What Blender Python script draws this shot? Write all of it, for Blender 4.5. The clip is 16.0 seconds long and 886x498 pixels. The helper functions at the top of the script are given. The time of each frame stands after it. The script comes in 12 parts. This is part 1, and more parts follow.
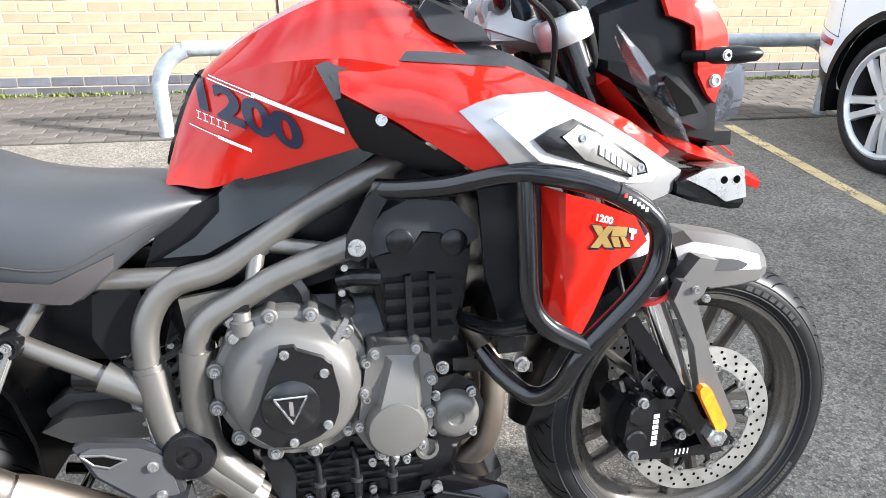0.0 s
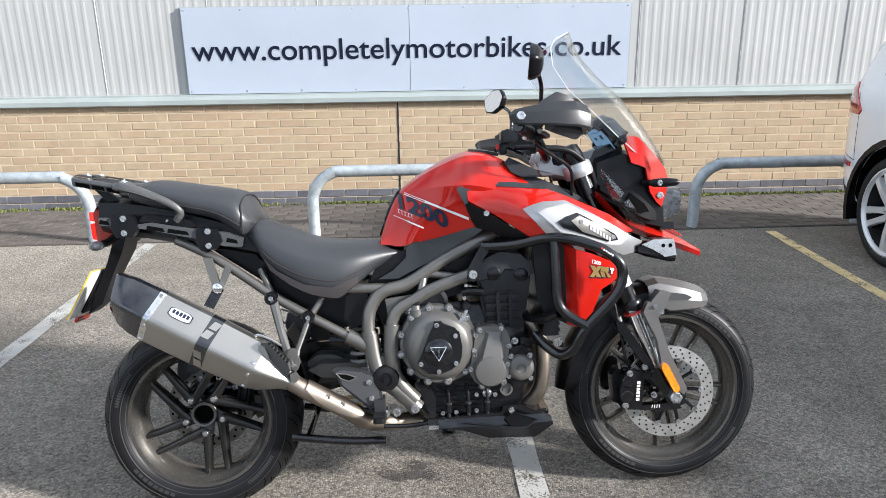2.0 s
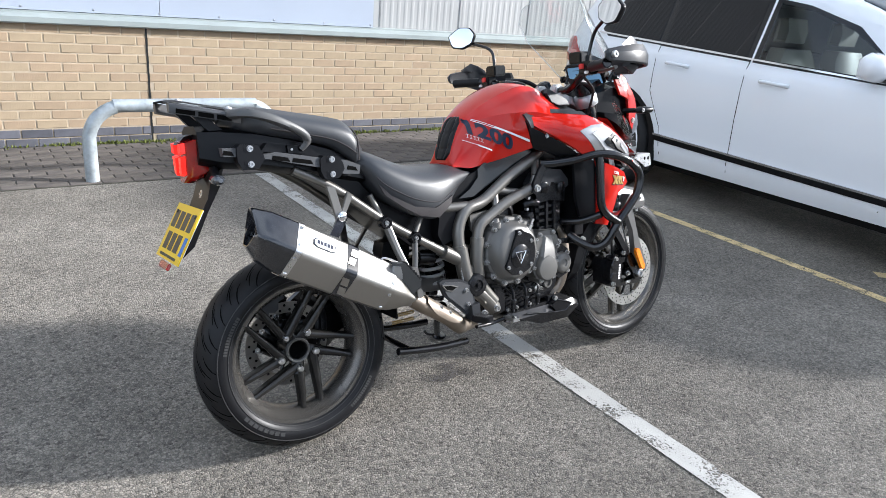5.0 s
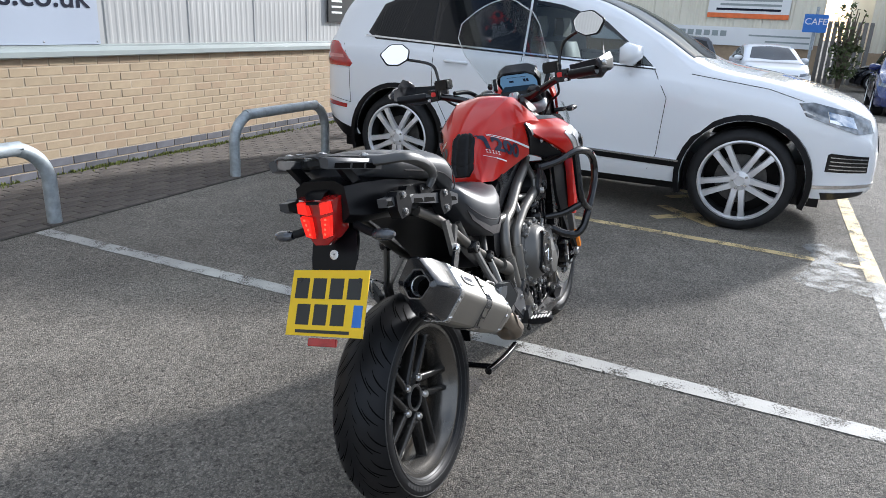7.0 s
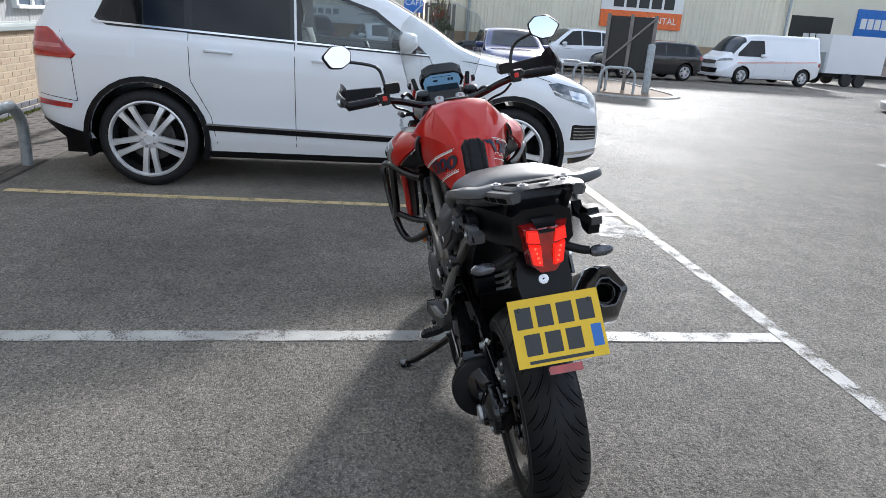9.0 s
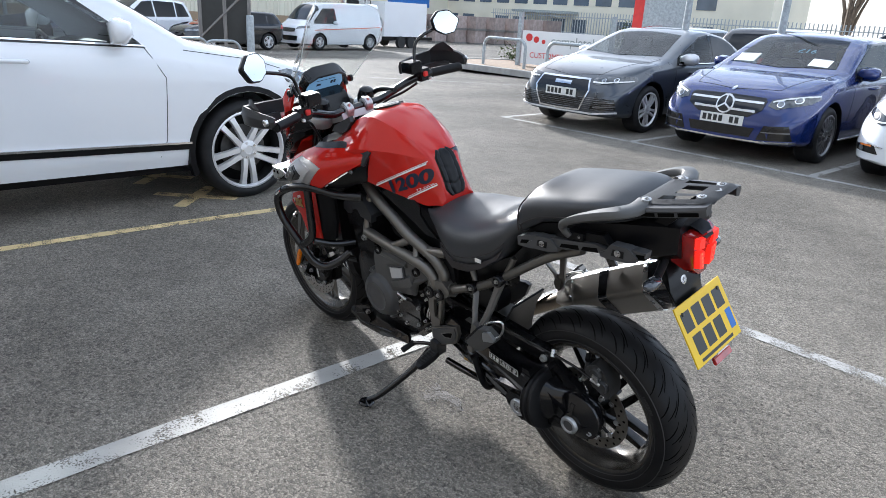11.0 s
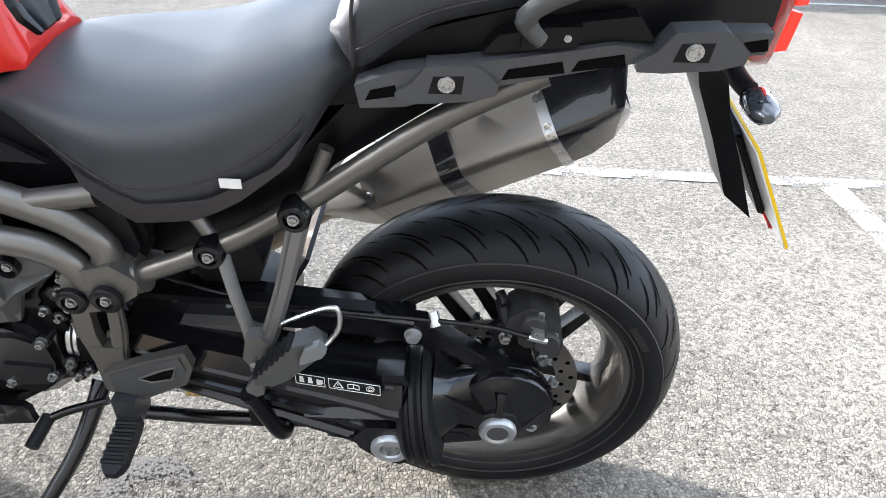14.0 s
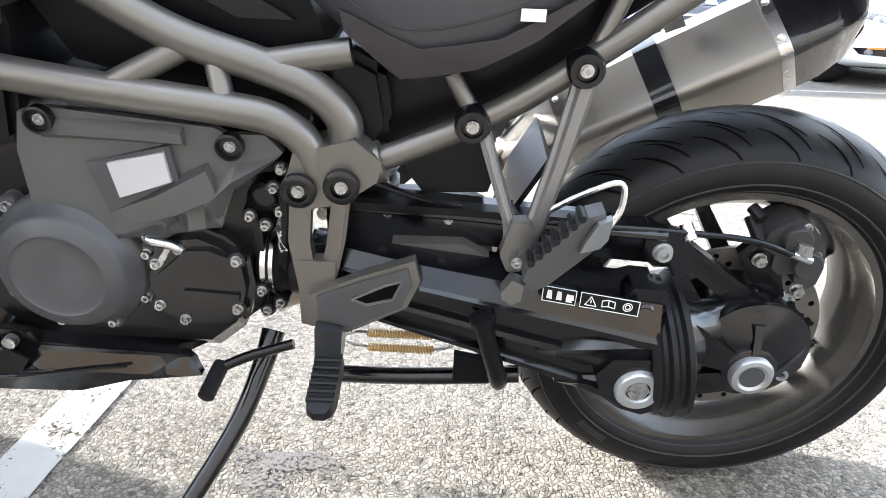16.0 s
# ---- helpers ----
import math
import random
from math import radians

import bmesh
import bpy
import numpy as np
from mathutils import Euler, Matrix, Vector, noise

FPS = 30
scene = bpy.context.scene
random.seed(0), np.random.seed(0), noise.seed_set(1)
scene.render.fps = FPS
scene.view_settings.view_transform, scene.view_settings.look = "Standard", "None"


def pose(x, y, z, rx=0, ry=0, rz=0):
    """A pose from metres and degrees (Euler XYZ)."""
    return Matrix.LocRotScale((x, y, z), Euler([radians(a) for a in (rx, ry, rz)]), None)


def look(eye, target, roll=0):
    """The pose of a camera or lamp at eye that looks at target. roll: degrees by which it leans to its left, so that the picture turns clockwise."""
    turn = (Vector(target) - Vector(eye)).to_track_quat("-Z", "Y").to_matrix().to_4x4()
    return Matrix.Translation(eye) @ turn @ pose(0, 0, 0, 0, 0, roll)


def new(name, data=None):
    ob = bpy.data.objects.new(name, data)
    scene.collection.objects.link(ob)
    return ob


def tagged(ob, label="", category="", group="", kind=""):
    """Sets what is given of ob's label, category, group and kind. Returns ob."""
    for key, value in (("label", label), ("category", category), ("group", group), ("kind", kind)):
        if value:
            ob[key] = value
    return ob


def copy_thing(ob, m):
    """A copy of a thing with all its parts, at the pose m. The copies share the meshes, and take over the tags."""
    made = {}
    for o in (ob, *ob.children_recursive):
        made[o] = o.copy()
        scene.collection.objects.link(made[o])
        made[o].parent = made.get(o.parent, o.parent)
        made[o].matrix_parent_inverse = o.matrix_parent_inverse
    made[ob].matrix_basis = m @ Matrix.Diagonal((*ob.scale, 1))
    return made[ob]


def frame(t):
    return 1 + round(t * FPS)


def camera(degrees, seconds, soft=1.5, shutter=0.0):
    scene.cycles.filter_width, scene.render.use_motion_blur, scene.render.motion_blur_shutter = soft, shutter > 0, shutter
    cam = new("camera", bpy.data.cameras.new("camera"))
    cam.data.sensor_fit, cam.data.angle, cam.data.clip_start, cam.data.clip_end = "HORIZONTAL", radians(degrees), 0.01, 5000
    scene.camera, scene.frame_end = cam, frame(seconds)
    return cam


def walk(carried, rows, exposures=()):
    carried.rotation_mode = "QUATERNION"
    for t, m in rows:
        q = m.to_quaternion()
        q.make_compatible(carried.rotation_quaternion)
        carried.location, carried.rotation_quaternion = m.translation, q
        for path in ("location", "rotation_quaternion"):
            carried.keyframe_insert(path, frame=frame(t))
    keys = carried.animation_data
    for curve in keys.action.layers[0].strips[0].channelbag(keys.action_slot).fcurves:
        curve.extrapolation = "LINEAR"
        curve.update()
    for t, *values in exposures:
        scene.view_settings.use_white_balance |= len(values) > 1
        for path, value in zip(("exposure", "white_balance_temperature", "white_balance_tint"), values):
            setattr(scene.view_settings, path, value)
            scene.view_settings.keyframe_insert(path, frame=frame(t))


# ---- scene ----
from mathutils.bvhtree import BVHTree

cam = camera(65.6, 16.0, 0.5)
PATH = [
    (0, (0.775, 0.154, 1.227), (1.1, 1.926, 0.36), 0.9),
    (0.5, (0.695, -0.162, 1.307), (0.897, 1.681, 0.557), 1.0),
    (1, (0.673, -0.462, 1.371), (0.748, 1.433, 0.734), -0.2),
    (1.5, (0.669, -0.737, 1.42), (0.707, 1.18, 0.85), -0.2),
    (2, (0.644, -0.885, 1.452), (0.724, 1.031, 0.884), -0.8),
    (2.5, (0.527, -0.991, 1.439), (0.746, 0.915, 0.874), 0.6),
    (3, (0.307, -1.058, 1.425), (0.625, 0.833, 0.856), 0.7),
    (3.5, (0.107, -0.971, 1.397), (0.633, 0.881, 0.853), 0.5),
    (4, (-0.148, -0.841, 1.392), (0.656, 0.886, 0.784), 3.1),
    (4.5, (-0.545, -0.771, 1.4), (0.424, 0.85, 0.741), 3.7),
    (4.7, (-0.669, -0.74, 1.406), (0.355, 0.839, 0.729), 4.2),
    (6.8, (-1.668, 0.185, 1.383), (0.0, 1.1, 0.765), 3.5),
    (7, (-1.694, 0.333, 1.396), (0.034, 1.117, 0.762), 2.8),
    (7.5, (-1.83, 0.667, 1.397), (-0.005, 1.184, 0.765), 3.3),
    (8, (-1.962, 1.015, 1.431), (-0.086, 1.268, 0.786), 3.6),
    (8.5, (-1.937, 1.382, 1.422), (-0.038, 1.418, 0.797), 2.1),
    (9, (-1.86, 1.75, 1.415), (0.016, 1.474, 0.779), 3.9),
    (9.2, (-1.819, 1.919, 1.425), (0.012, 1.462, 0.763), 3.3),
    (11.3, (-0.937, 2.96, 1.439), (0.338, 1.551, 0.816), 1.5),
    (11.5, (-0.827, 2.993, 1.433), (0.368, 1.513, 0.814), -0.2),
    (12, (-0.58, 3.001, 1.434), (0.441, 1.416, 0.767), -1.5),
    (12.5, (-0.338, 2.963, 1.427), (0.335, 1.203, 0.755), -0.4),
    (13, (-0.157, 2.807, 1.391), (0.094, 0.969, 0.644), 1.9),
    (13.5, (-0.063, 2.454, 1.269), (0.106, 0.64, 0.444), -1.7),
    (14, (-0.007, 2.146, 1.049), (0.068, 0.399, 0.079), 1.7),
    (14.5, (-0.004, 2.093, 0.77), (0.033, 0.277, -0.067), -3.7),
    (15, (0.003, 2.1, 0.679), (0.051, 0.231, -0.033), -1.5),
    (15.5, (0.127, 2.129, 0.687), (0.173, 0.252, -0.001), 0.2),
    (16, (0.336, 2.162, 0.738), (0.375, 0.281, 0.06), 1.8),
]
# the phone brightens and darkens its picture on the way
GAIN = [(0.0, 1.8), (0.5, 1.45), (1.0, 1.25), (1.5, 1.05), (3.0, 0.88), (4.5, 1.02), (7.0, 0.62), (9.0, 0.62), (11.5, 1.2), (12.5, 1.58), (13.5, 1.9), (14.0, 2.15), (14.5, 2.28), (15.0, 2.25), (15.5, 2.4), (16.0, 2.72)]
walk(cam, [(t, look(eye, target, roll)) for t, eye, target, roll in PATH], [(t, g, 6300 if t < 2 else 6220 if t < 4 else 6080 if t < 14.2 else 6260, 10) for t, g in GAIN])

# ---- world and sun ----
SUN_AZ, SUN_EL = radians(-22), radians(22)
world = bpy.data.worlds.new("sky")
scene.world = world
world.use_nodes = True
wt = world.node_tree
wt.nodes.clear()
sky = wt.nodes.new("ShaderNodeTexSky")
sky.sky_type, sky.sun_disc, sky.sun_elevation, sky.sun_rotation = "NISHITA", False, SUN_EL, math.pi / 2 - SUN_AZ
sky.air_density, sky.dust_density = 1.0, 1.5
wco = wt.nodes.new("ShaderNodeTexCoord")
wmap = wt.nodes.new("ShaderNodeMapping")
wmap.inputs["Scale"].default_value = (1.6, 1.6, 4.0)
wno = wt.nodes.new("ShaderNodeTexNoise")
wno.inputs["Scale"].default_value, wno.inputs["Detail"].default_value = 1.4, 6
wra = wt.nodes.new("ShaderNodeValToRGB")
wra.color_ramp.elements[0].position, wra.color_ramp.elements[1].position = 0.36, 0.58
wmx = wt.nodes.new("ShaderNodeMixRGB")
wmx.inputs[2].default_value = (6.4, 7.0, 7.9, 1)
wbg = wt.nodes.new("ShaderNodeBackground")
wbg.inputs["Strength"].default_value = 0.122
wou = wt.nodes.new("ShaderNodeOutputWorld")
wt.links.new(wco.outputs["Generated"], wmap.inputs["Vector"])
wt.links.new(wmap.outputs[0], wno.inputs["Vector"])
wt.links.new(wno.outputs["Fac"], wra.inputs[0])
wt.links.new(wra.outputs[0], wmx.inputs[0])
wt.links.new(sky.outputs[0], wmx.inputs[1])
wt.links.new(wmx.outputs[0], wbg.inputs[0])
wt.links.new(wbg.outputs[0], wou.inputs[0])
sun = new("sun", bpy.data.lights.new("sun", "SUN"))
sun.data.energy, sun.data.angle, sun.data.color = 5.0, radians(4), (1.0, 0.96, 0.91)
sun.matrix_world = look((0, 0, 0), (-math.cos(SUN_EL) * math.cos(SUN_AZ), -math.cos(SUN_EL) * math.sin(SUN_AZ), -math.sin(SUN_EL)))

# ---- materials ----
def mat(name, col, rough=0.5, metal=0.0, var=0.12, vscale=6.0, bump=0.0, bscale=300.0, coat=0.0, rand=0.0, dirt=0.0, trans=0.0, aniso=None, rvar=0.06, spec=0.5):
    """A surface with a base colour, soft stains, fine relief and, if wanted, a shift of tone from piece to piece."""
    m = bpy.data.materials.new(name)
    m.use_nodes = True
    nt = m.node_tree
    b = nt.nodes["Principled BSDF"]
    b.inputs["Metallic"].default_value = metal
    b.inputs["Coat Weight"].default_value = coat
    b.inputs["Coat Roughness"].default_value = 0.03
    b.inputs["Transmission Weight"].default_value = trans
    b.inputs["Specular IOR Level"].default_value = spec
    tc = nt.nodes.new("ShaderNodeTexCoord")
    src = tc.outputs["Object"]
    if aniso:
        mp = nt.nodes.new("ShaderNodeMapping")
        mp.inputs["Scale"].default_value = aniso
        nt.links.new(src, mp.inputs["Vector"])
        src = mp.outputs[0]
    n1 = nt.nodes.new("ShaderNodeTexNoise")
    n1.inputs["Scale"].default_value, n1.inputs["Detail"].default_value = vscale, 5
    nt.links.new(src, n1.inputs["Vector"])
    n2 = nt.nodes.new("ShaderNodeTexNoise")
    n2.inputs["Scale"].default_value, n2.inputs["Detail"].default_value = bscale, 3
    nt.links.new(src, n2.inputs["Vector"])
    mr = nt.nodes.new("ShaderNodeMapRange")
    mr.inputs["From Min"].default_value, mr.inputs["From Max"].default_value = 0.3, 0.7
    mr.inputs["To Min"].default_value, mr.inputs["To Max"].default_value = 1 - var, 1 + var
    nt.links.new(n1.outputs["Fac"], mr.inputs["Value"])
    out = mr.outputs[0]
    if rand:
        oi = nt.nodes.new("ShaderNodeObjectInfo")
        gi = nt.nodes.new("ShaderNodeNewGeometry")
        ad = nt.nodes.new("ShaderNodeMath")
        ad.operation = "ADD"
        nt.links.new(oi.outputs["Random"], ad.inputs[0])
        nt.links.new(gi.outputs["Random Per Island"], ad.inputs[1])
        fr = nt.nodes.new("ShaderNodeMath")
        fr.operation = "FRACT"
        nt.links.new(ad.outputs[0], fr.inputs[0])
        r2 = nt.nodes.new("ShaderNodeMapRange")
        r2.inputs["To Min"].default_value, r2.inputs["To Max"].default_value = 1 - rand, 1 + rand
        nt.links.new(fr.outputs[0], r2.inputs["Value"])
        mu = nt.nodes.new("ShaderNodeMath")
        mu.operation = "MULTIPLY"
        nt.links.new(out, mu.inputs[0])
        nt.links.new(r2.outputs[0], mu.inputs[1])
        out = mu.outputs[0]
    vm = nt.nodes.new("ShaderNodeVectorMath")
    vm.operation = "SCALE"
    vm.inputs[0].default_value = col[:3]
    nt.links.new(out, vm.inputs["Scale"])
    colour = vm.outputs[0]
    if dirt:
        mx = nt.nodes.new("ShaderNodeMixRGB")
        mx.inputs[2].default_value = (0.16, 0.14, 0.11, 1)
        rp = nt.nodes.new("ShaderNodeMapRange")
        rp.inputs["From Min"].default_value, rp.inputs["From Max"].default_value = 0.45, 0.75
        rp.inputs["To Max"].default_value = dirt
        n3 = nt.nodes.new("ShaderNodeTexNoise")
        n3.inputs["Scale"].default_value, n3.inputs["Detail"].default_value = vscale * 2.7, 7
        nt.links.new(src, n3.inputs["Vector"])
        nt.links.new(n3.outputs["Fac"], rp.inputs["Value"])
        nt.links.new(rp.outputs[0], mx.inputs[0])
        nt.links.new(colour, mx.inputs[1])
        colour = mx.outputs[0]
    nt.links.new(colour, b.inputs["Base Color"])
    rr = nt.nodes.new("ShaderNodeMapRange")
    rr.inputs["To Min"].default_value, rr.inputs["To Max"].default_value = max(0.0, rough - rvar), rough + rvar
    nt.links.new(n1.outputs["Fac"], rr.inputs["Value"])
    nt.links.new(rr.outputs[0], b.inputs["Roughness"])
    if bump:
        bp = nt.nodes.new("ShaderNodeBump")
        bp.inputs["Strength"].default_value, bp.inputs["Distance"].default_value = bump, 0.002 if bscale < 250 else 0.00035
        nt.links.new(n2.outputs["Fac"], bp.inputs["Height"])
        nt.links.new(bp.outputs[0], b.inputs["Normal"])
    return m


def glow(name, col, strength):
    m = mat(name, col, 0.3)
    b = m.node_tree.nodes["Principled BSDF"]
    b.inputs["Emission Color"].default_value, b.inputs["Emission Strength"].default_value = (*col, 1), strength
    return m


def glass(name, col, rough=0.02):
    """Clear sheet: lets light through and mirrors more at a glancing angle."""
    m = bpy.data.materials.new(name)
    m.use_nodes = True
    nt = m.node_tree
    nt.nodes.remove(nt.nodes["Principled BSDF"])
    tr = nt.nodes.new("ShaderNodeBsdfTransparent")
    tr.inputs[0].default_value = (*col, 1)
    gl = nt.nodes.new("ShaderNodeBsdfGlossy")
    gl.inputs["Roughness"].default_value = rough
    lw = nt.nodes.new("ShaderNodeLayerWeight")
    pw = nt.nodes.new("ShaderNodeMath")
    pw.operation, pw.inputs[1].default_value = "POWER", 4
    ad = nt.nodes.new("ShaderNodeMath")
    ad.operation, ad.inputs[1].default_value = "MULTIPLY_ADD", 0.5
    ad.inputs[2].default_value = 0.055
    mx = nt.nodes.new("ShaderNodeMixShader")
    nt.links.new(lw.outputs["Facing"], pw.inputs[0])
    nt.links.new(pw.outputs[0], ad.inputs[0])
    nt.links.new(ad.outputs[0], mx.inputs[0])
    nt.links.new(tr.outputs[0], mx.inputs[1])
    nt.links.new(gl.outputs[0], mx.inputs[2])
    nt.links.new(mx.outputs[0], nt.nodes["Material Output"].inputs[0])
    return m


def asphalt_mat():
    """Pale stones bedded in dark binder, with pits between them and broad stains."""
    m = mat("asphalt", (0.075, 0.075, 0.078), 0.8, var=0.2, vscale=0.9)
    nt = m.node_tree
    b = nt.nodes["Principled BSDF"]
    tc = nt.nodes.new("ShaderNodeTexCoord")

    def noise(scale, detail, rough=0.5):
        n = nt.nodes.new("ShaderNodeTexNoise")
        n.inputs["Scale"].default_value, n.inputs["Detail"].default_value, n.inputs["Roughness"].default_value = scale, detail, rough
        nt.links.new(tc.outputs["Object"], n.inputs["Vector"])
        return n.outputs["Fac"]

    def span(value, a0, a1, b0, b1):
        r = nt.nodes.new("ShaderNodeMapRange")
        for k, v in zip(("From Min", "From Max", "To Min", "To Max"), (a0, a1, b0, b1)):
            r.inputs[k].default_value = v
        nt.links.new(value, r.inputs["Value"])
        return r.outputs[0]

    def times(a, b_):
        x = nt.nodes.new("ShaderNodeMixRGB")
        x.blend_type, x.inputs[0].default_value = "MULTIPLY", 1
        nt.links.new(a, x.inputs[1])
        nt.links.new(b_, x.inputs[2])
        return x.outputs[0]

    def mathop(op, a, b_):
        x = nt.nodes.new("ShaderNodeMath")
        x.operation = op
        for i, v in enumerate((a, b_)):
            if isinstance(v, float):
                x.inputs[i].default_value = v
            else:
                nt.links.new(v, x.inputs[i])
        return x.outputs[0]

    cells = []
    for feature in ("F1", "DISTANCE_TO_EDGE"):
        v = nt.nodes.new("ShaderNodeTexVoronoi")
        v.feature = feature
        v.inputs["Scale"].default_value = 112
        nt.links.new(tc.outputs["Object"], v.inputs["Vector"])
        cells.append(v)
    sep = nt.nodes.new("ShaderNodeSeparateColor")
    nt.links.new(cells[0].outputs["Color"], sep.inputs[0])
    ra = nt.nodes.new("ShaderNodeValToRGB")
    ra.color_ramp.elements[0].color, ra.color_ramp.elements[1].color = (0.180, 0.166, 0.146, 1), (0.36, 0.326, 0.277, 1)
    ra.color_ramp.elements[1].position = 0.94
    nt.links.new(sep.outputs[0], ra.inputs[0])
    edge = span(cells[1].outputs["Distance"], 0.0, 0.20, 0.60, 1.0)
    grit = span(noise(210, 4, 0.6), 0.36, 0.62, 0.84, 1.08)
    pits = span(noise(64, 3, 0.55), 0.34, 0.45, 0.62, 1.02)
    broad_noise = noise(0.55, 8)
    broad = span(broad_noise, 0.3, 0.7, 0.70, 1.22)
    blot = span(noise(5.5, 4), 0.35, 0.65, 0.90, 1.08)
    colour = times(times(times(times(times(ra.outputs[0], edge), grit), pits), broad), blot)
    nt.links.new(colour, b.inputs["Base Color"])
    nt.links.new(span(broad_noise, 0.0, 1.0, 0.50, 0.74), b.inputs["Roughness"])
    b.inputs["Specular IOR Level"].default_value, b.inputs["Diffuse Roughness"].default_value = 0.04, 0.6
    high = mathop("ADD", mathop("ADD", edge, mathop("MULTIPLY", grit, 0.6)), mathop("MULTIPLY", pits, 1.6))
    bp_ = nt.nodes.new("ShaderNodeBump")
    bp_.inputs["Strength"].default_value, bp_.inputs["Distance"].default_value = 1.0, 0.0042
    nt.links.new(high, bp_.inputs["Height"])
    nt.links.new(bp_.outputs[0], b.inputs["Normal"])
    return m


def worn_paint(name, col, wear=0.5):
    """Road paint through which the asphalt shows where it is worn."""
    m = mat(name, col, 0.7, var=0.15, vscale=5, bump=0.6, bscale=160)
    nt = m.node_tree
    b = nt.nodes["Principled BSDF"]
    tc = nt.nodes.new("ShaderNodeTexCoord")
    n = nt.nodes.new("ShaderNodeTexNoise")
    n.inputs["Scale"].default_value, n.inputs["Detail"].default_value = 130, 4
    nt.links.new(tc.outputs["Object"], n.inputs["Vector"])
    k = nt.nodes.new("ShaderNodeTexNoise")
    k.inputs["Scale"].default_value, k.inputs["Detail"].default_value = 9.0, 4
    nt.links.new(tc.outputs["Object"], k.inputs["Vector"])
    ad = nt.nodes.new("ShaderNodeMath")
    ad.operation = "ADD"
    nt.links.new(n.outputs["Fac"], ad.inputs[0])
    nt.links.new(k.outputs["Fac"], ad.inputs[1])
    r = nt.nodes.new("ShaderNodeMapRange")
    r.inputs["From Min"].default_value, r.inputs["From Max"].default_value = 0.75 + 0.5 * wear - 0.09, 0.75 + 0.5 * wear + 0.05
    nt.links.new(ad.outputs[0], r.inputs["Value"])
    nt.links.new(r.outputs[0], b.inputs["Alpha"])
    return m


ASPHALT = asphalt_mat()
WHITE_LINE = worn_paint("white_road_paint", (0.37, 0.362, 0.338), 0.27)
YELLOW_LINE = worn_paint("yellow_road_paint", (0.64, 0.50, 0.26), 0.30)
SPILL = worn_paint("paint_spill", (0.25, 0.25, 0.24), 0.50)
FAINT_LINE = worn_paint("faded_road_paint", (0.33, 0.325, 0.31), 0.42)
BRICK = mat("buff_brick", (0.385, 0.295, 0.192), 0.85, var=0.10, vscale=9, bump=0.7, bscale=110, rand=0.05)
BRICK_PINK = mat("pink_buff_brick", (0.375, 0.275, 0.180), 0.85, var=0.10, vscale=9, bump=0.7, bscale=110, rand=0.06)
BLUE_BRICK = mat("blue_engineering_brick", (0.105, 0.105, 0.12), 0.6, var=0.2, vscale=12, bump=0.5, bscale=110, rand=0.3)
MORTAR = mat("mortar", (0.445, 0.362, 0.262), 0.95, var=0.12, vscale=14, bump=0.6, bscale=200)
DARK_MORTAR = mat("grey_mortar", (0.24, 0.23, 0.22), 0.95, var=0.2, vscale=14)
PAVER = mat("concrete_paver", (0.088, 0.076, 0.068), 0.9, var=0.22, vscale=7, bump=0.8, bscale=120, rand=0.22, dirt=0.35)
JOINT = mat("joint_sand", (0.064, 0.060, 0.048), 0.95, var=0.3, vscale=20)
MOSS = mat("moss", (0.17, 0.19, 0.05), 0.95, var=0.4, vscale=30, bump=0.9, bscale=90, rand=0.35)
CLAD = mat("white_cladding", (0.38, 0.38, 0.372), 0.42, var=0.05, vscale=1.2, spec=0.4)
CLAD_CREAM = mat("cream_cladding", (0.72, 0.675, 0.55), 0.5, var=0.06, vscale=0.6)
FLASH = mat("grey_green_flashing", (0.30, 0.335, 0.325), 0.4, var=0.08, vscale=3)
SIGN_BLUE = mat("pale_blue_sign", (0.37, 0.41, 0.48), 0.30, var=0.04, vscale=1.1, rvar=0.03)
SIGN_WHITE = mat("white_sign", (0.78, 0.78, 0.77), 0.35, var=0.04, vscale=1)
LETTER = mat("dark_lettering", (0.006, 0.009, 0.022), 0.5, var=0.05, spec=0.15)
GALV = mat("galvanised_steel", (0.38, 0.42, 0.44), 0.5, 0.35, var=0.22, vscale=16, bump=0.3, bscale=60, dirt=0.25)
STEEL = mat("bright_steel", (0.62, 0.62, 0.62), 0.28, 1.0, var=0.1, vscale=40)
CONCRETE = mat("concrete", (0.34, 0.33, 0.31), 0.9, var=0.2, vscale=5, bump=0.6, bscale=80)
BARK_CHIP = mat("bark_chips", (0.22, 0.16, 0.11), 0.95, var=0.45, vscale=25, bump=0.9, bscale=60)
RED_PAINT = mat("red_sign_paint", (0.62, 0.035, 0.03), 0.4)
ORANGE = mat("orange_sign", (0.78, 0.16, 0.035), 0.45)
BLUE_SIGN = mat("blue_sign", (0.03, 0.16, 0.52), 0.45)
GREEN_SIGN = mat("green_sign", (0.05, 0.42, 0.10), 0.45)
DARK_SIGN = mat("dark_sign", (0.02, 0.022, 0.022), 0.35)
TIMBER = mat("weathered_timber", (0.20, 0.19, 0.18), 0.9, var=0.25, vscale=8, aniso=(6, 6, 0.6))
PALLET = mat("stacked_block", (0.33, 0.27, 0.25), 0.9, var=0.2, vscale=4, rand=0.25)
HEDGE = mat("leaves", (0.075, 0.095, 0.035), 0.8, var=0.5, vscale=12, rand=0.45)
TWIG = mat("bare_twigs", (0.13, 0.10, 0.075), 0.9, var=0.3, vscale=5)
WINDOW_FAR = mat("far_window", (0.09, 0.12, 0.16), 0.1, var=0.2, vscale=0.8)

